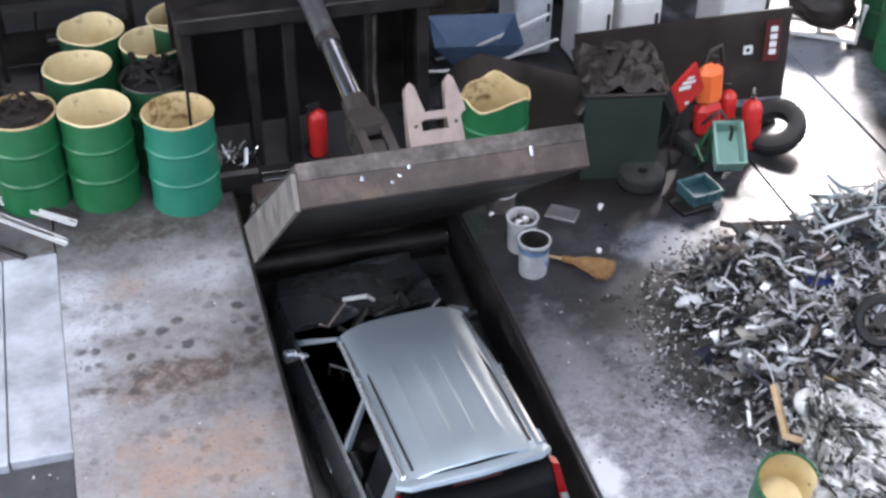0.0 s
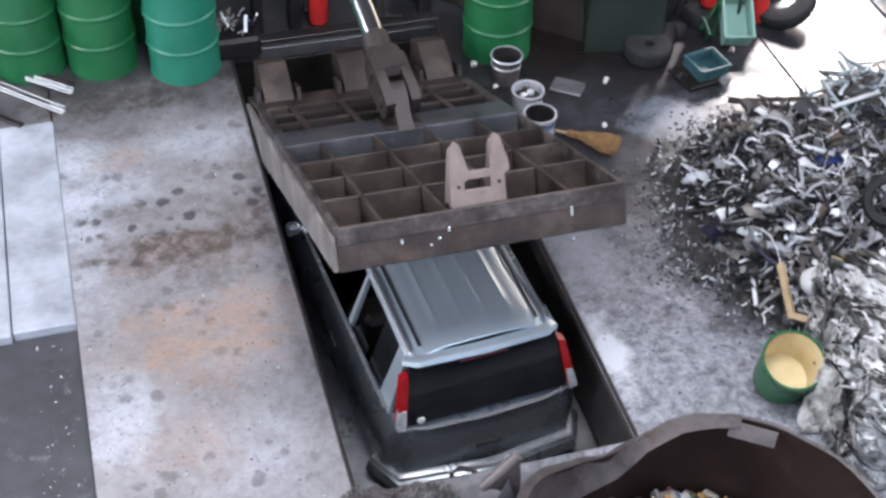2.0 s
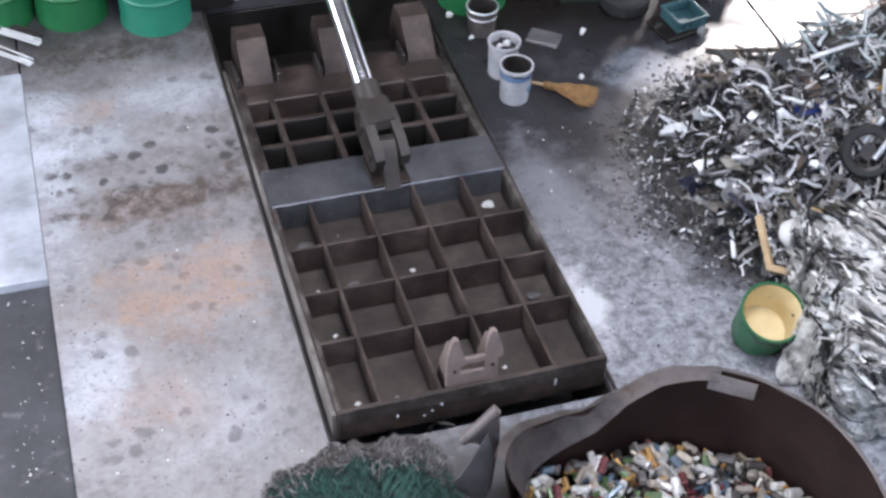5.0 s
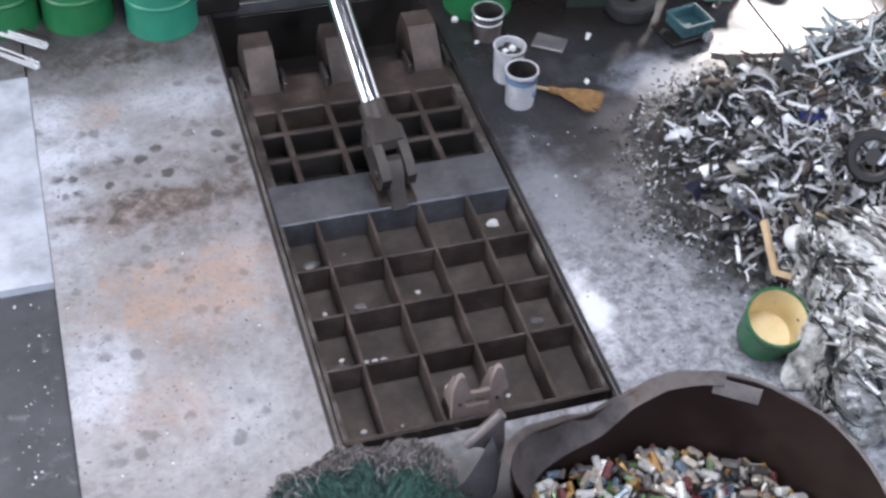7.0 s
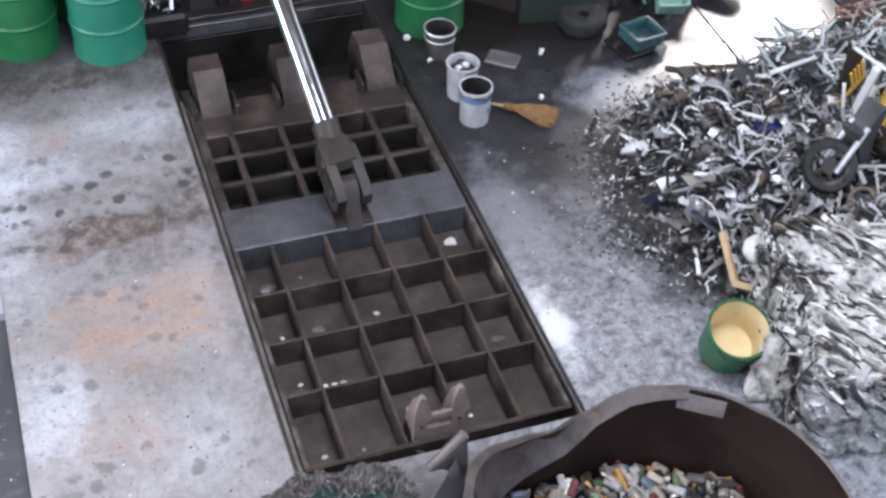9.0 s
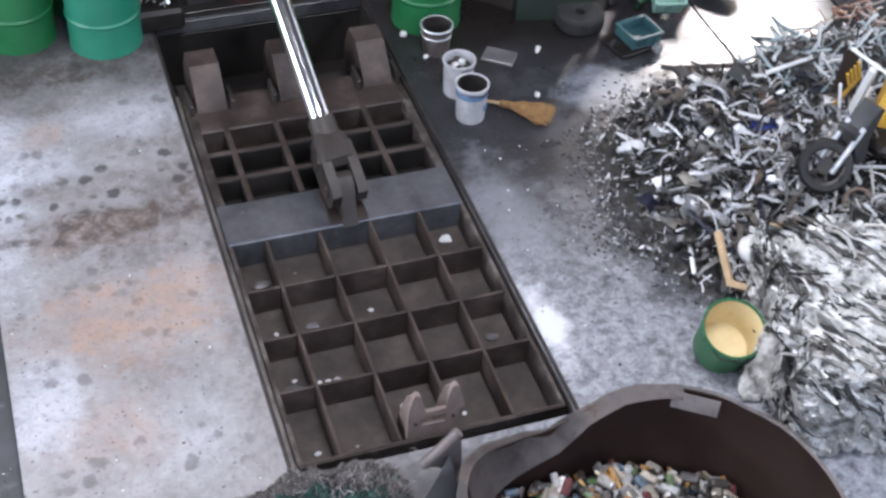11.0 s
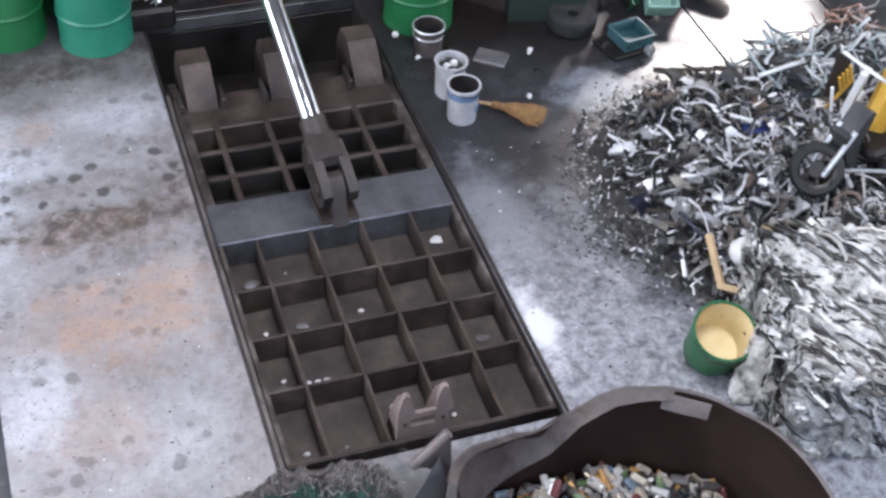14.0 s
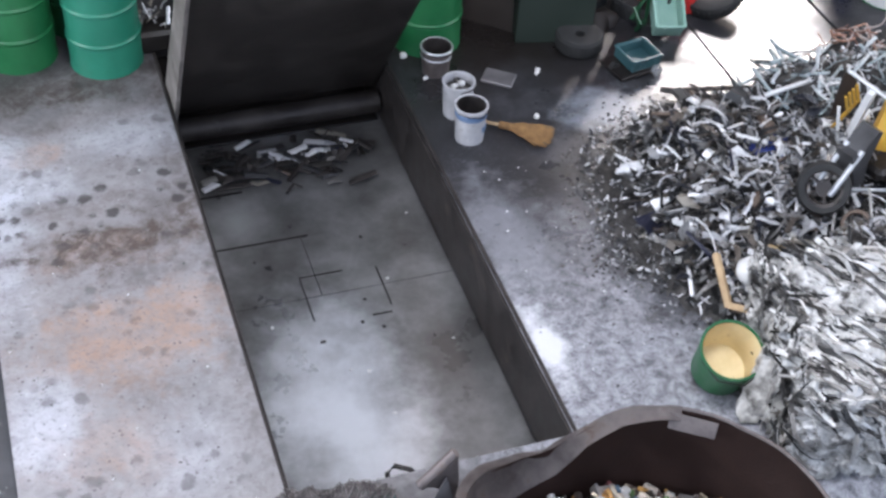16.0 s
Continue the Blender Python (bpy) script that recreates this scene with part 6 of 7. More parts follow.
def yellow_tank():
    t = thing("fuel_tank", pose(4.76, 1.32, 0.46, 0, 14, 20), "battered orange-yellow plastic tank on the heap", "tank")
    part("shell", boxes(((-0.11, -0.1, 0), (0.13, 0.1, 0.55)), bevel=0.06), M["yellow"], t, "stained orange shell")
    part("neck", rods(((0, 0, 0.54), (0, 0, 0.6), 0.05)), M["black"], t)
    r = thing("yellow_rack", pose(4.45, 1.52, 0.6, 10, -10, 30), "bent yellow and white tube rack on the heap", "rack")
    for k in range(4):
        part("tube", sweep([(k * 0.05, 0, 0), (k * 0.05 + 0.02, -0.05, 0.2), (k * 0.05 - 0.02, 0.0, 0.36)], 0.012), M["yellow"], r)
    part("frame_tube", sweep([(-0.08, 0, 0.3), (-0.1, -0.1, 0.02), (0.08, -0.18, -0.02), (0.3, -0.12, 0.02), (0.34, -0.25, -0.4)], 0.014), M["white_paint"], r, "bent white tube")
    part("frame_tube", sweep([(0.26, -0.12, 0.02), (0.24, -0.25, -0.3), (0.3, -0.28, -0.42)], 0.013), M["white_paint"], r)
    part("fairing", prism([(0, 0), (0.06, 0.42), (0.14, 0.44), (0.1, 0.0)], "y", -0.15, -0.1), M["white_paint"], r, "white plastic fairing")


yellow_tank()
rp = leaning_plate("brown_sheet", [(0, 0), (0.12, 0), (0.14, 0.6), (0.02, 0.62)], 0.02, pose(4.45, 1.6, 0.34, -12, 8, -10), M["brown"], "rusty brown sheet standing in the scrap", "sheet")
bp = thing("blue_sack", pose(4.02, 1.62, 0.46), "crumpled dark blue plastic on the scrap", "plastic sheet")
bm = bmesh.new()
bmesh.ops.create_icosphere(bm, subdivisions=3, radius=0.16)
for v in bm.verts:
    v.co = Vector((v.co.x * 1.3, v.co.y, v.co.z * 0.5)) * (1 + 0.5 * noise.noise(v.co * 8))
part("sheet", bm, M["drum_blue"], bp)


# ---- the bale of crushed sheet ----
def bale():
    b = thing("metal_bale", pose(3.8, -0.42, 0, 0, 0, -16), "large bale of crushed whitish sheet metal and foil", "bale")
    rng = random.Random(9)
    W, D, H = 1.5, 1.3, 0.62
    core = bmesh.new()
    bmesh.ops.create_cube(core, size=1)
    bmesh.ops.subdivide_edges(core, edges=core.edges[:], cuts=64, use_grid_fill=True)
    for v in core.verts:
        p = Vector((v.co.x * W, v.co.y * D, (v.co.z + 0.5) * H))
        n = Vector((noise.noise(p * 4), noise.noise(p * 4 + Vector((7, 0, 0))), noise.noise(p * 4 + Vector((0, 9, 0))))) * 0.06
        n += Vector((noise.noise(p * 13), noise.noise(p * 13 + Vector((7, 0, 0))), noise.noise(p * 13 + Vector((0, 9, 0))))) * 0.025
        run = p.x * 0.73 - p.y * 0.68 + 0.3 * p.z
        across = p.x * 0.68 + p.y * 0.73 + 0.8 * p.z + 0.1 * noise.noise(p * 3)
        fold = 1 - 2 * abs(noise.noise((run * 2.5, across * 19, 0.5)))
        fold += 0.7 * (1 - 2 * abs(noise.noise((run * 6, across * 42, 4.5))))
        n += Vector((v.co.x, v.co.y, v.co.z + 0.3)).normalized() * 0.04 * fold
        v.co = p + n
        v.co.z = max(0.0, v.co.z)
    part("core", core, M["bale_core"], b, "tightly crushed whitish sheet", smooth=False)
    meshes = []
    for k in range(14):
        bm = bmesh.new()
        bmesh.ops.create_grid(bm, x_segments=12, y_segments=3, size=0.5)
        L, w = rng.uniform(0.15, 0.5), rng.uniform(0.04, 0.11)
        for v in bm.verts:
            p = Vector((v.co.x * L, v.co.y * w, 0))
            v.co = p + Vector((0, 0.03 * noise.noise(p * 9 + Vector((k, 0, 0))), 0.06 * noise.noise(p * 14 + Vector((0, k, 0)))))
        bmesh.ops.solidify(bm, geom=bm.faces[:], thickness=0.004)
        me = bpy.data.meshes.new("sheet_strip")
        bm.to_mesh(me)
        bm.free()
        me.materials.append(M["bale"])
        meshes.append(me)

    def on_face():
        """A spot on the top, west or south side, and the way its strips run there."""
        u, v, face = rng.uniform(-0.48, 0.5), rng.uniform(-0.5, 0.5), rng.random()
        if face < 0.55:
            p, e = Vector((u * W, v * D, H)), Euler((rng.gauss(0, 0.45), rng.gauss(0, 0.12), rng.gauss(-0.75, 0.3)))
        elif face < 0.8:
            p, e = Vector((-W / 2, u * D, (v + 0.5) * H)), Euler((rng.gauss(0, 0.4), 1.45 + rng.gauss(0, 0.2), rng.gauss(0, 0.25)))
        else:
            p, e = Vector((u * W, -D / 2, (v + 0.5) * H)), Euler((1.57 + rng.gauss(0, 0.3), 0.75 + rng.gauss(0, 0.3), 0))
        lift = 0.1 * noise.noise(p * 3)
        return p + Vector((0, 0, max(lift, 0.02 - p.z))), e.to_matrix()

    for k in range(130):
        ob = new("sheet_strip", rng.choice(meshes))
        p, m = on_face()
        ob.matrix_basis = Matrix.Translation(p) @ m.to_4x4()
        ob.parent = b
    places = []
    for k in range(2600):
        p, m = on_face()
        places.append((p, m, rng.uniform(0.08, 0.42), rng.uniform(0.004, 0.02), 0.004, rng.gauss(0, 0.22)))
    bent_strips("foil_layer", places, M["foil"], b, "crushed white and grey sheet edges", 92)
    bag = bmesh.new()
    bmesh.ops.create_grid(bag, x_segments=8, y_segments=10, size=0.5)
    for v in bag.verts:
        p = v.co.copy()
        v.co = Vector((-W / 2 - 0.17 + 0.5 * p.x * p.x + 0.1 * p.y + 0.03 * noise.noise(p * 6), -0.14 + p.x * 0.24 + 0.1 * p.y + 0.06 * noise.noise(p * 7), 0.25 + p.y * 0.44))
    bmesh.ops.solidify(bag, geom=bag.faces[:], thickness=0.006)
    part("foil_flap", bag, M["bale_core"], b, "loose white foil flap")


M["bale_core"] = material("crushed_sheet_core", [(0.12, 0.115, 0.105), (0.5, 0.49, 0.465), (0.82, 0.81, 0.79)], scale=6, rough=(0.3, 0.5), metal=0.1, bump=0.6, bump_scale=30, spots=(0.05, 0.045, 0.04), spot_scale=7, spot_cover=0.52)
bale()
RUB = [(4.6, 0.35, 1.1, 0.55, 0.62), (5.3, 0.0, 0.8, 0.9, 0.6)]
heap("sheet_heap", RUB, (3.4, 6.2, -0.9, 1.0), "heap of pale crumpled sheet metal behind the bale", [M["bale"], M["scrap"]], 41, 200, 2500, size=(0.9, 1.7))


# ---- the torn tank of cans and the net heap at the pit's near end ----
def tank_rim(a):
    """Outline of the tank at an angle: squarer to the west, round to the east; and the height of its torn rim."""
    c, d = math.cos(a), math.sin(a)
    n = 2.15 if c > 0 else 5.0
    r = (abs(c) ** n + abs(d) ** n) ** (-1 / n)
    top = 0.72 - 0.22 * max(0.0, min(1.0, (0.12 - c * r) / 0.45)) + 0.02 * noise.noise((c * 4, d * 4, 1))
    return 0.94 * r * c, 0.95 * r * d, top


def torn_bin():
    b = thing("scrap_bin", pose(1.66, -1.6, 0), "torn brown steel tank half full of drink cans", "tank")
    n, rows = 88, 9
    bm = bmesh.new()
    g = []
    for j in range(rows + 1):
        row = []
        for k in range(n):
            x, y, top = tank_rim(k * math.tau / n)
            f = 0.94 + 0.06 * j / rows + 0.02 * noise.noise((x * 2, y * 2, j * 0.3))
            row.append(bm.verts.new((x * f, y * f, 0.004 + top * j / rows)))
        g.append(row)
    for j in range(rows):
        for k in range(n):
            bm.faces.new((g[j][k], g[j][(k + 1) % n], g[j + 1][(k + 1) % n], g[j + 1][k]))
    bm.faces.new(g[0][::-1])
    bmesh.ops.solidify(bm, geom=bm.faces[:], thickness=0.016)
    part("shell", bm, M["rust_bin"], b, "rusty dark brown shell")
    # folded grey sheet along the torn rim, broad at its west end and narrow towards the east
    lip = bmesh.new()
    cols = []
    for k in range(46):
        u = k / 45
        a = radians(142 - u * 80)
        x, y, top = tank_rim(a)
        drop = 0.25 * max(0.0, 1 - u / 0.55) ** 0.8 + 0.025
        wv = 0.03 * noise.noise((k * 0.21, 2, 0)) - 0.03 * math.exp(-((u - 0.42) / 0.08) ** 2)
        out = 1.008 + 0.03 * max(0.0, 1 - u / 0.5)
        prof = ((0.93 - 0.05 * (1 - u), -drop), (0.965, -drop * 0.45 + wv * 0.5), (1.0, 0.012 + wv), (out, 0.016 + wv), (out + 0.012, -0.03 + wv), (out + 0.014, -0.09))
        cols.append([lip.verts.new((x * f, y * f + (0.03 * (1 - u) if f > 1 else 0), top + dz)) for f, dz in prof])
    for p, q in zip(cols, cols[1:]):
        for k in range(5):
            lip.faces.new((p[k], p[k + 1], q[k + 1], q[k]))
    bmesh.ops.solidify(lip, geom=lip.faces[:], thickness=0.006)
    part("bent_lip", lip, M["bin_lip"], b, "bent grey sheet along the rim")
    rim = bmesh.new()
    sweep([Vector((x * 1.005, y * 1.005, t + 0.004)) for x, y, t in (tank_rim(radians(64 - k * 6)) for k in range(34))], 0.012, 6, rim)
    part("rim_bead", rim, M["bin_lip"], b, "worn grey rim edge")
    # torn upright flaps at the west corner
    part("torn_flap", prism([(-1.36, 0.0), (-1.24, 0.13), (-1.1, 0.24), (-1.02, 0.42), (-0.95, 0.6), (-0.9, 0.4), (-0.92, 0.0)], "y", 0.86, 0.868), M["bin_flap"], b, "torn pale grey sheet standing on edge")
    part("rolled_edge", prism([(-1.06, 0.5), (-0.99, 0.6), (-0.89, 0.745), (-0.875, 0.7), (-0.86, 0.5), (-0.88, 0.0), (-0.935, 0.0), (-0.94, 0.42), (-1.0, 0.48)], "y", 0.9, 0.91), M["bin_lip"], b, "bent grey sheet edge")
    roll = bmesh.new()
    pts = [Vector((-1.09, 0.89, 0.545)), Vector((-0.99, 0.9, 0.64)), Vector((-0.89, 0.91, 0.74))]
    sweep(pts, 0.032, 12, roll)
    part("rolled_tube", roll, M["bin_lip"], b, "sheet rolled into a tube")
    # black disc paints the dark hollow of the closed tube end
    part("tube_mouth", rods(((-1.094, 0.889, 0.541), (-1.088, 0.8895, 0.547), 0.025), n=14), M["black"], b)
    part("rim_patch", shell([(0.36, 0.82, 0.64), (0.58, 0.67, 0.64), (0.61, 0.705, 0.725), (0.38, 0.865, 0.725)], 0.01), M["bin_lip"], b, "pale patch on the rim")
    rng = random.Random(3)
    cans = []
    for k in range(6):
        can = bpy.data.meshes.new("can")
        bm = lathe([(0.003, -0.055), (0.024, -0.058), (0.032, -0.048), (0.032, 0.045), (0.025, 0.056), (0.003, 0.054)], 10)
        for v in bm.verts:
            q = 1 - (0.55 if k % 2 else 0.2) * max(0, noise.noise(v.co * 22 + Vector((k * 3, 0, 0))))
            v.co.x *= q
            v.co.y *= q * (0.7 if k > 3 else 1)
        bm.to_mesh(can)
        bm.free()
        cans.append(can)
    flat = bpy.data.meshes.new("packet")
    bm = boxes(((-0.07, -0.04, -0.014), (0.07, 0.04, 0.014)), bevel=0.006)
    bm.to_mesh(flat)
    bm.free()
    for me in cans + [flat]:
        me.materials.append(M["cans"])

    def bed(x, y):
        return 0.11 + 0.05 * noise.noise((x * 2.5, y * 2.5, 0))

    def spot():
        while True:
            x, y = rng.uniform(-0.85, 0.82), rng.uniform(-0.35, 0.84)
            rx, ry, _ = tank_rim(math.atan2(y, x))
            if math.hypot(x, y) < 0.9 * math.hypot(rx, ry):
                return x, y

    for k in range(300):
        x, y = spot()
        ob = new("can" if k % 5 else "packet", rng.choice(cans) if k % 5 else flat)
        s = rng.uniform(0.75, 1.05)
        ob.matrix_basis = Matrix.Translation((x, y, bed(x, y) + rng.uniform(0.02, 0.07))) @ Euler((rng.uniform(1.1, 2.0), rng.uniform(-0.5, 0.5), rng.uniform(0, 6.28))).to_matrix().to_4x4() @ Matrix.Diagonal((s, s, s, 1))
        ob.parent = b
    part("bed", lathe([(0.004, 0.11), (0.6, 0.11), (0.86, 0.09), (0.86, 0.02), (0.004, 0.02)], 32), M["soil"], b)
    bits = bmesh.new()
    for k in range(900):
        x, y = spot()
        s = rng.uniform(0.01, 0.026)
        m = Matrix.Translation((x, y, bed(x, y) + rng.uniform(0.0, 0.05))) @ Euler((rng.uniform(0, 3), rng.uniform(0, 3), rng.uniform(0, 6))).to_matrix().to_4x4()
        vs = [bits.verts.new(m @ Vector((i * s * 1.8, j * s, l * s * 0.5))) for i in (-1, 1) for j in (-1, 1) for l in (-1, 1)]
        for f in ((0, 1, 3, 2), (4, 6, 7, 5), (0, 4, 5, 1), (2, 3, 7, 6), (0, 2, 6, 4), (1, 5, 7, 3)):
            bits.faces.new([vs[i] for i in f])
    tagged(part("litter_layer", bits, M["can_bits"], b, "small dirty scraps between the cans", smooth=False), kind="stuff")


torn_bin()


def net_heap():
    h = thing("net_heap", pose(-0.06, -0.98, 0), "heap of dusty green netting and grey fibre", "netting")
    rng = random.Random(14)

    def skin(p, lift=0.0):
        q = Vector((math.copysign(abs(p.x) ** 0.8, p.x) * 0.58, math.copysign(abs(p.y) ** 0.8, p.y) * 0.62, max(0.0, p.z) ** 0.6 * (0.27 + 0.06 * p.x)))
        k = 1 + 0.16 * noise.noise(p * 2.3) + 0.1 * noise.noise(p * 6) + 0.05 * noise.noise(p * 15) + lift
        return Vector((q.x * k, q.y * k, q.z * (1 + (k - 1) * 1.8)))

    bm = bmesh.new()
    bmesh.ops.create_icosphere(bm, subdivisions=6, radius=1)
    for v in bm.verts:
        v.co = skin(v.co.copy())
    part("bulk", bm, M["net"], h, "matted green netting")
    for name, count, mat, label in (("strand_mat", 3000, "net_strand", "loose green strands"), ("fibre_mat", 1500, "grey_strand", "loose grey fibres")):
        st = bmesh.new()
        for k in range(count):
            a = rng.uniform(0, math.tau) if name == "strand_mat" else rng.gauss(math.pi * 0.44, 0.42)
            e = rng.uniform(0.3, 1.5) if name == "strand_mat" else rng.uniform(0.2, 0.75)
            pts = []
            da, de = rng.uniform(-0.12, 0.12), rng.uniform(-0.1, 0.1)
            for j in range(6):
                aa, ee = a + da * j * 0.6 + rng.uniform(-0.05, 0.05), e + de * j * 0.6 + rng.uniform(-0.05, 0.05)
                pts.append(skin(Vector((math.cos(aa) * math.cos(ee), math.sin(aa) * math.cos(ee), math.sin(ee))), rng.uniform(0.0, 0.09 if name == "strand_mat" else 0.14)))
            sweep(pts, rng.uniform(0.0015, 0.0042), 3, st)
        tagged(part(name, st, M[mat], h, label), kind="stuff")


net_heap()

# ---- debris left on the pit floor ----
rng = random.Random(55)
pd = thing("pit_debris", pose(0, 0, 0), "dark crumpled scrap left on the pit floor", "scrap")
for k in range(95):
    x, y = rng.uniform(0.15, 1.45), rng.gauss(3.58, 0.14)
    p = Vector((x, y, DEPTH + 0.03))
    part("scrap_shred", sweep([p, p + Vector((rng.uniform(-0.12, 0.12), rng.uniform(-0.07, 0.07), rng.uniform(0, 0.07))), p + Vector((rng.uniform(-0.25, 0.25), rng.uniform(-0.1, 0.1), rng.uniform(0, 0.03)))], rng.uniform(0.01, 0.04), 6, flat=0.35), M["scrap"] if k % 2 == 0 else M["greasy"], pd)
for k in range(14):
    x, y = rng.uniform(0.2, 1.6), rng.uniform(0.6, 2.8)
    bm = bmesh.new()
    box(bm, (x, y, DEPTH), (x + rng.uniform(0.015, 0.05), y + rng.uniform(0.01, 0.03), DEPTH + 0.012), 0.003)
    part("chip", bm, M["white_paint"] if k % 2 else M["greasy"], pd)

# ---- far side of the shed ----
for x, y, skin, label in ((6.22, 4.36, "drum_blue", "dark blue drum standing on the floor"), (6.36, 4.98, "drum_green", "green drum with worn paint on the floor"), (6.14, 3.72, "drum_green", "green drum with a white foot"), (6.9, 4.6, "drum_blue", "blue drum in the second row"), (7.0, 5.3, "white_paint", "white drum in the second row"), (6.55, 5.62, "drum_dark", "dark green drum at the row's end"), (6.85, 3.95, "drum_green", "green drum in the second row")):
    d = drum(pose(x + 0.42, y + 0.1, 0, 0, 0, 30 * x), M[skin], M["greasy"], label, group="stored drums")
    part("lid", lathe([(0.004, 0.85), (0.27, 0.85), (0.285, 0.858)], 32), M[skin], d)
    if "white foot" in label:
        part("foot_band", lathe([(0.294, 0.01), (0.298, 0.02), (0.298, 0.26), (0.294, 0.27)], 32), M["white_paint"], d, "white painted foot band")
tyre(pose(6.1, 2.75, 0.12), 0.36, 0.12, "black tyre lying beside the stored drums")
tyre(pose(6.5, 2.4, 0.14), 0.38, 0.13, "black tyre lying beside the drums")


def cabinet(at, w, d, h, label, mat="white_paint"):
    c = thing("cabinet", at, label, "cabinet", "old white appliances")
    part("body", boxes(((0, 0, 0.03), (w, d, h)), bevel=0.015), M[mat], c)
    part("door", boxes(((0.01, -0.03, 0.08), (w - 0.01, -0.002, h - 0.02)), bevel=0.01), M[mat], c)
    part("handle", boxes(((w - 0.07, -0.05, h * 0.5), (w - 0.04, -0.03, h * 0.75))), M["greasy"], c)
    for x in (0.03, w - 0.07):
        part("foot", boxes(((x, 0.02, 0), (x + 0.04, 0.06, 0.03))), M["black"], c)
    return c


cabinet(pose(3.56, 5.8, 0, 0, 0, 3), 0.36, 0.4, 0.75, "white appliance with grimy door")
cabinet(pose(4.05, 5.92, 0, 0, 0, -4), 0.42, 0.5, 0.62, "low white appliance with a stained door")
cabinet(pose(5.05, 5.75, 0, 0, 0, 2), 0.55, 0.5, 0.8, "square white appliance by the panel end")
cabinet(pose(3.0, 6.1, 0, 0, 0, 2), 0.4, 0.45, 0.8, "grey-white appliance in the back", "plate")
for k, (x, y, w, d, h, mat) in enumerate(((-2.6, 5.6, 0.7, 0.8, 1.2, "brown"), (-3.4, 6.5, 1.2, 0.6, 1.7, "black"), (-1.9, 6.9, 1.3, 0.7, 1.5, "black"), (0.1, 6.6, 1.4, 0.8, 1.3, "black"), (1.9, 6.9, 1.1, 0.6, 1.2, "brown"), (3.3, 7.0, 1.5, 0.6, 1.4, "black"), (-2.5, 5.0, 0.55, 0.45, 0.9, "greasy"))):
    sh = thing("storage_rack", pose(x, y, 0), "dark rack crowded with scrap parts at the back", "rack", "racks at the back")
    for px in (0, w - 0.05):
        for py in (0, d - 0.05):
            part("upright", boxes(((px, py, 0), (px + 0.05, py + 0.05, h))), M[mat], sh)
    for z in (0.15, h * 0.55, h - 0.04):
        part("shelf", boxes(((0.0, 0.0, z), (w, d, z + 0.03)), bevel=0.004), M[mat], sh)
    r2 = random.Random(100 + k)
    for j in range(14):
        z = r2.choice((0.18, h * 0.55 + 0.03, h - 0.01))
        bx, by, s = r2.uniform(0.05, w - 0.25), r2.uniform(0.02, max(0.03, d - 0.25)), r2.uniform(0.1, 0.22)
        if j % 2:
            b = boxes(((bx, by, z), (bx + s, by + s, z + s * r2.uniform(0.5, 1.1))), bevel=0.02)
        else:
            b = lathe([(0.004, z), (s * 0.45, z), (s * 0.5, z + s), (s * 0.3, z + s * 1.1), (0.004, z + s * 1.1)], 12)
            bmesh.ops.translate(b, vec=(bx + s / 2, by + s / 2, 0), verts=b.verts[:])
        part("stored_part", b, M[r2.choice(("black", "greasy", "brown", "lid", "greasy"))], sh)


def sack_cart():
    c = thing("sack_cart", pose(6.3, 5.9, 0, 0, 0, -35), "white tube pallet cart loaded with a brown sack", "cart")
    for y in (-0.3, 0.3):
        part("side_tube", sweep([(-0.4, y, 0.08), (0.4, y, 0.08), (0.42, y, 0.5)], 0.025, 8), M["white_paint"], c)
    for x in (-0.38, 0.0, 0.38):
        part("cross_tube", sweep([(x, -0.3, 0.08), (x, 0.3, 0.08)], 0.022, 8), M["white_paint"], c)
    for x in (-0.34, 0.34):
        for y in (-0.3, 0.3):
            part("castor", rods(((x, y - 0.02, 0.04), (x, y + 0.02, 0.04), 0.04), n=12), M["rubber"], c)
    bm = bmesh.new()
    bmesh.ops.create_icosphere(bm, subdivisions=4, radius=0.36)
    for v in bm.verts:
        q = v.co * (1 + 0.25 * noise.noise(v.co * 4) + 0.1 * noise.noise(v.co * 12))
        v.co = Vector((q.x, q.y * 0.8, max(0.1, q.z * 0.8 + 0.36)))
    part("sack", bm, M["brown"], c, "stained brown sack")


sack_cart()


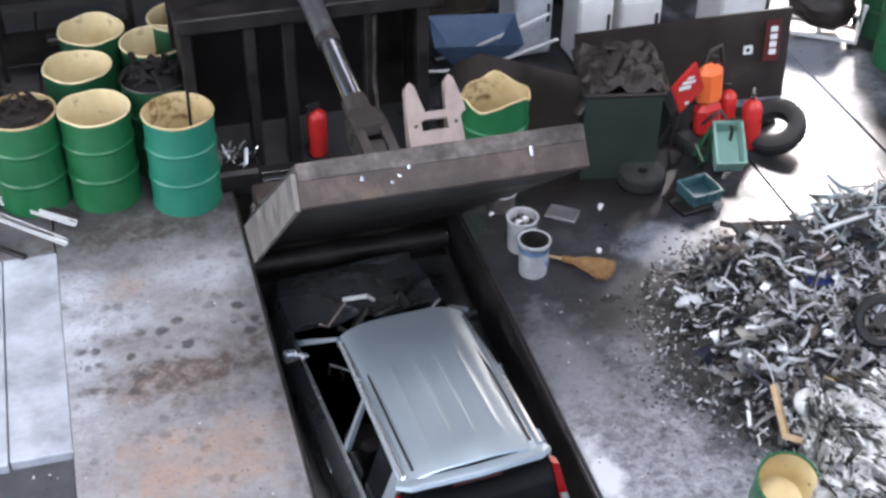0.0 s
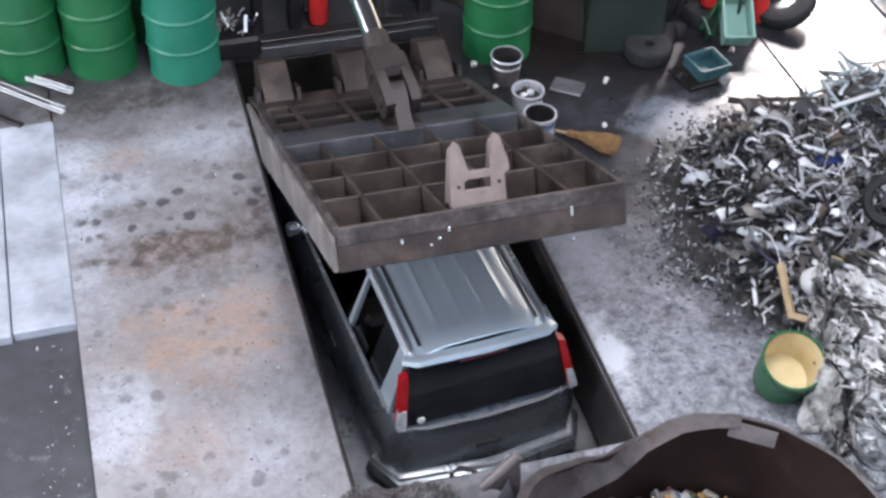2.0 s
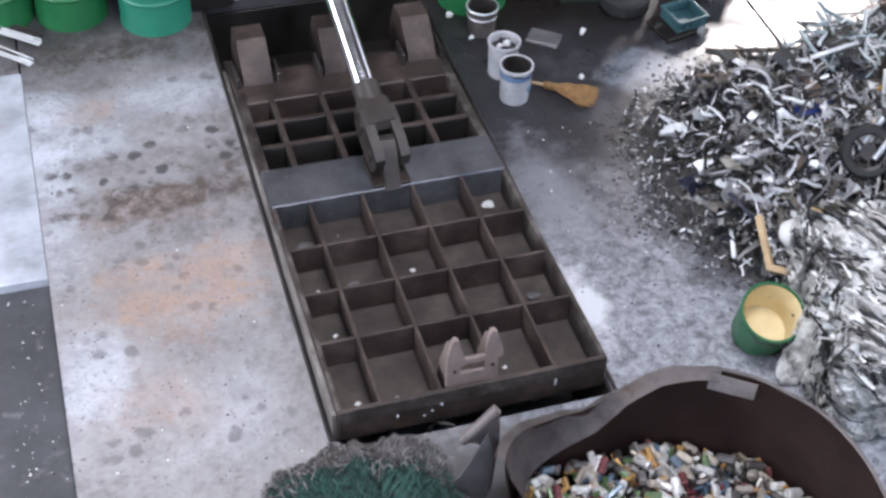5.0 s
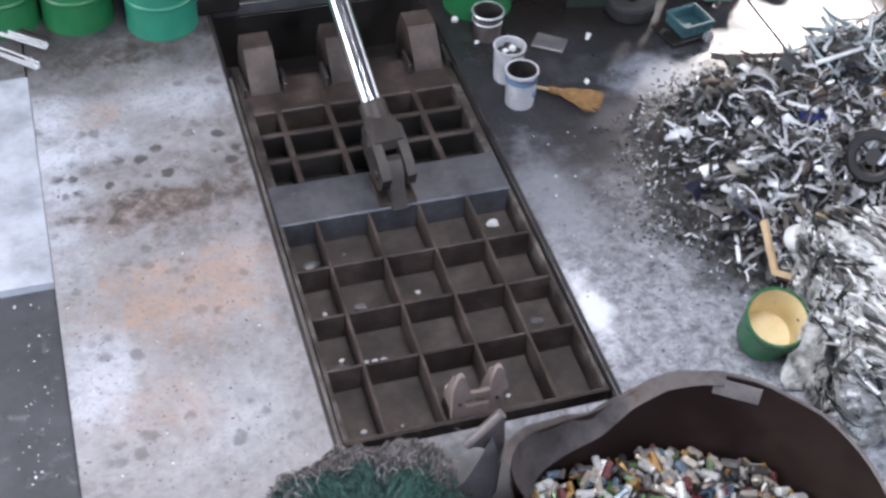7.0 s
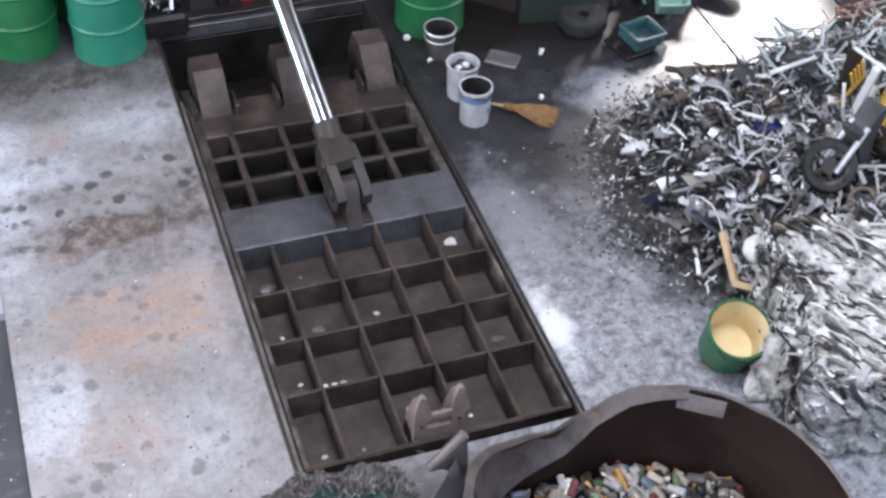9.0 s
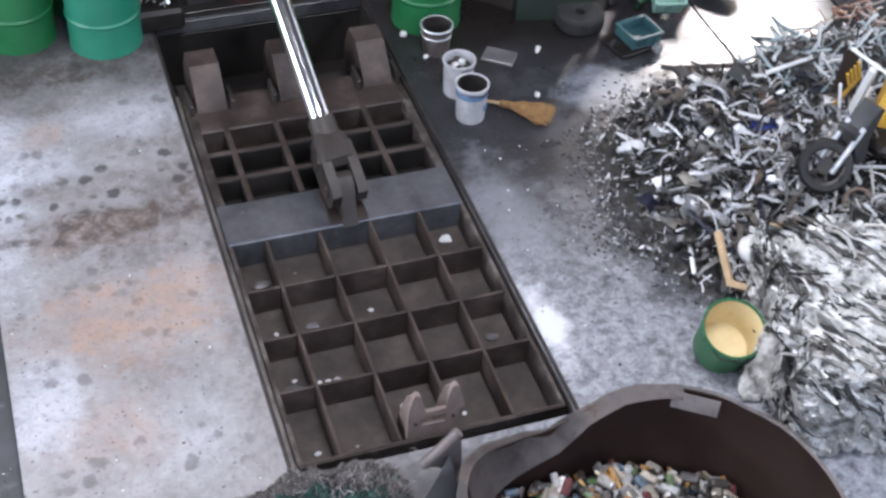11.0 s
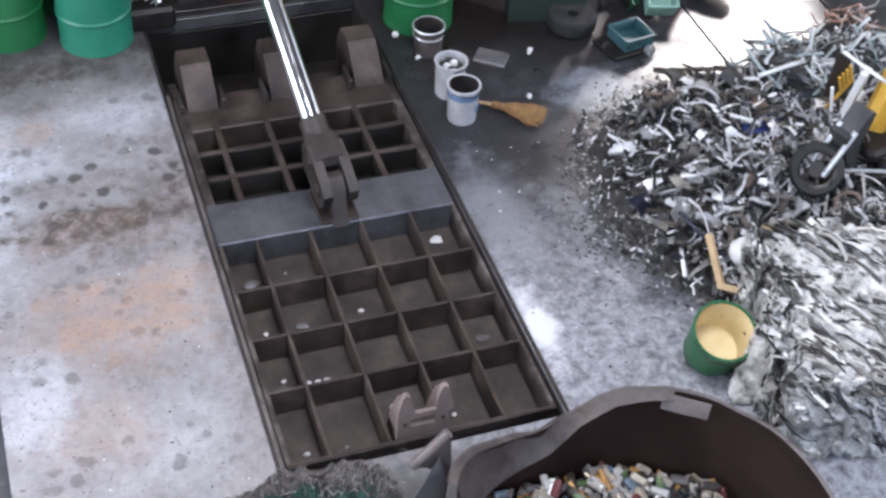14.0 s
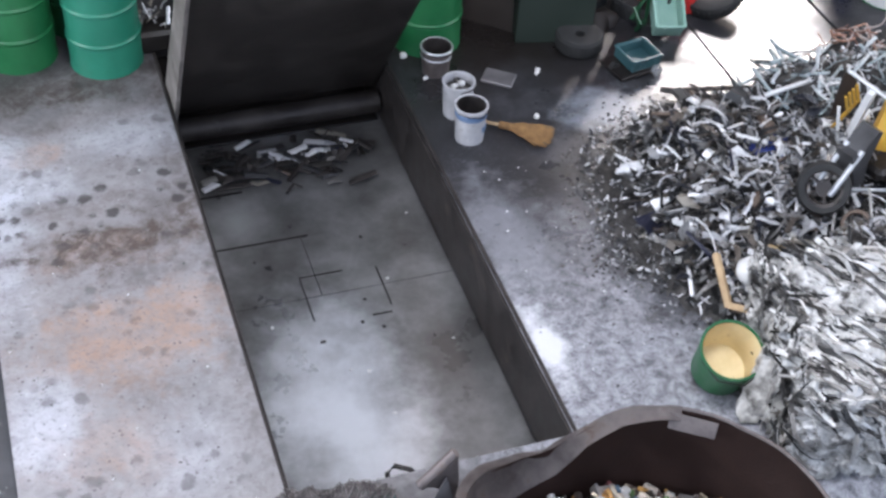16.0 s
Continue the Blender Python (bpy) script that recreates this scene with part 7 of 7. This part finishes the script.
def wheelbarrow():
    w = thing("wheelbarrow", pose(2.5, 5.75, 0, 0, 0, -10), "faded blue wheelbarrow with a white tube frame", "wheelbarrow")
    bm = bmesh.new()
    lo = [(-0.22, -0.16, 0.3), (0.22, -0.16, 0.3), (0.22, 0.2, 0.3), (-0.22, 0.2, 0.3)]
    hi = [(-0.42, -0.3, 0.58), (0.42, -0.3, 0.58), (0.42, 0.34, 0.58), (-0.42, 0.34, 0.58)]
    a, b = [bm.verts.new(p) for p in lo], [bm.verts.new(p) for p in hi]
    bm.faces.new(a)
    for k in range(4):
        bm.faces.new((a[k], a[(k + 1) % 4], b[(k + 1) % 4], b[k]))
    bmesh.ops.solidify(bm, geom=bm.faces[:], thickness=0.012)
    part("tray", bm, M["blue"], w, "dented faded blue tray")
    for s in (-0.2, 0.2):
        part("handle_tube", sweep([(-0.5, s * 0.4, 0.2), (0.0, s, 0.28), (0.75, s * 1.3, 0.6)], 0.016), M["white_paint"], w)
        part("leg", sweep([(0.3, s, 0.35), (0.32, s, 0.0)], 0.016), M["greasy"], w)
    wl = rods(((-0.5, -0.05, 0.16), (-0.5, 0.05, 0.16), 0.16), n=20)
    part("wheel", wl, M["rubber"], w)


wheelbarrow()
# scrap heaped in two of the drums
for cx, cy, mat, n, seed in ((-1.68, 4.85, "brown", 26, 61), (-0.55, 5.15, "black", 30, 62)):
    r3 = random.Random(seed)
    g = thing("drum_scrap", pose(cx, cy, 0.86), "rusty sheet heaped in the drum" if mat == "brown" else "black rags and wire heaped in the drum", "scrap")
    part("filling", lathe([(0.004, 0.06), (0.15, 0.04), (0.27, -0.03), (0.27, -0.2), (0.004, -0.2)], 24), M[mat], g)
    for k in range(n):
        a, r = r3.random() * 6.28, r3.uniform(0, 0.2)
        p = Vector((r * math.cos(a), r * math.sin(a), 0.03))
        part("scrap_strip", sweep([p, p + Vector((r3.uniform(-0.1, 0.1), r3.uniform(-0.1, 0.1), r3.uniform(0.02, 0.1))), p + Vector((r3.uniform(-0.2, 0.2), r3.uniform(-0.2, 0.2), r3.uniform(0, 0.06)))], r3.uniform(0.008, 0.035), 5, flat=0.4), M["greasy"] if k % 4 == 0 else M[mat], g)
# shredded bright scrap in front of the frame
r4 = random.Random(71)
fs = thing("foil_scrap", pose(0, 0, 0), "bright crumpled foil scrap beside the press frame", "scrap")
for k in range(30):
    p = Vector((r4.uniform(-0.15, 0.2), r4.uniform(4.55, 4.72), r4.uniform(0.06, 0.42)))
    part("foil_strip", sweep([p, p + Vector((r4.uniform(-0.06, 0.06), r4.uniform(-0.05, 0.05), r4.uniform(-0.04, 0.05))), p + Vector((r4.uniform(-0.12, 0.12), r4.uniform(-0.06, 0.06), r4.uniform(-0.08, 0.05)))], r4.uniform(0.006, 0.02), 5, flat=0.4), M["scrap"] if k % 2 else M["aluminium"], fs)
part("base_block", boxes(((-0.2, 4.5, 0.0), (0.22, 4.76, 0.2)), bevel=0.03), M["black"], fs)


motions()
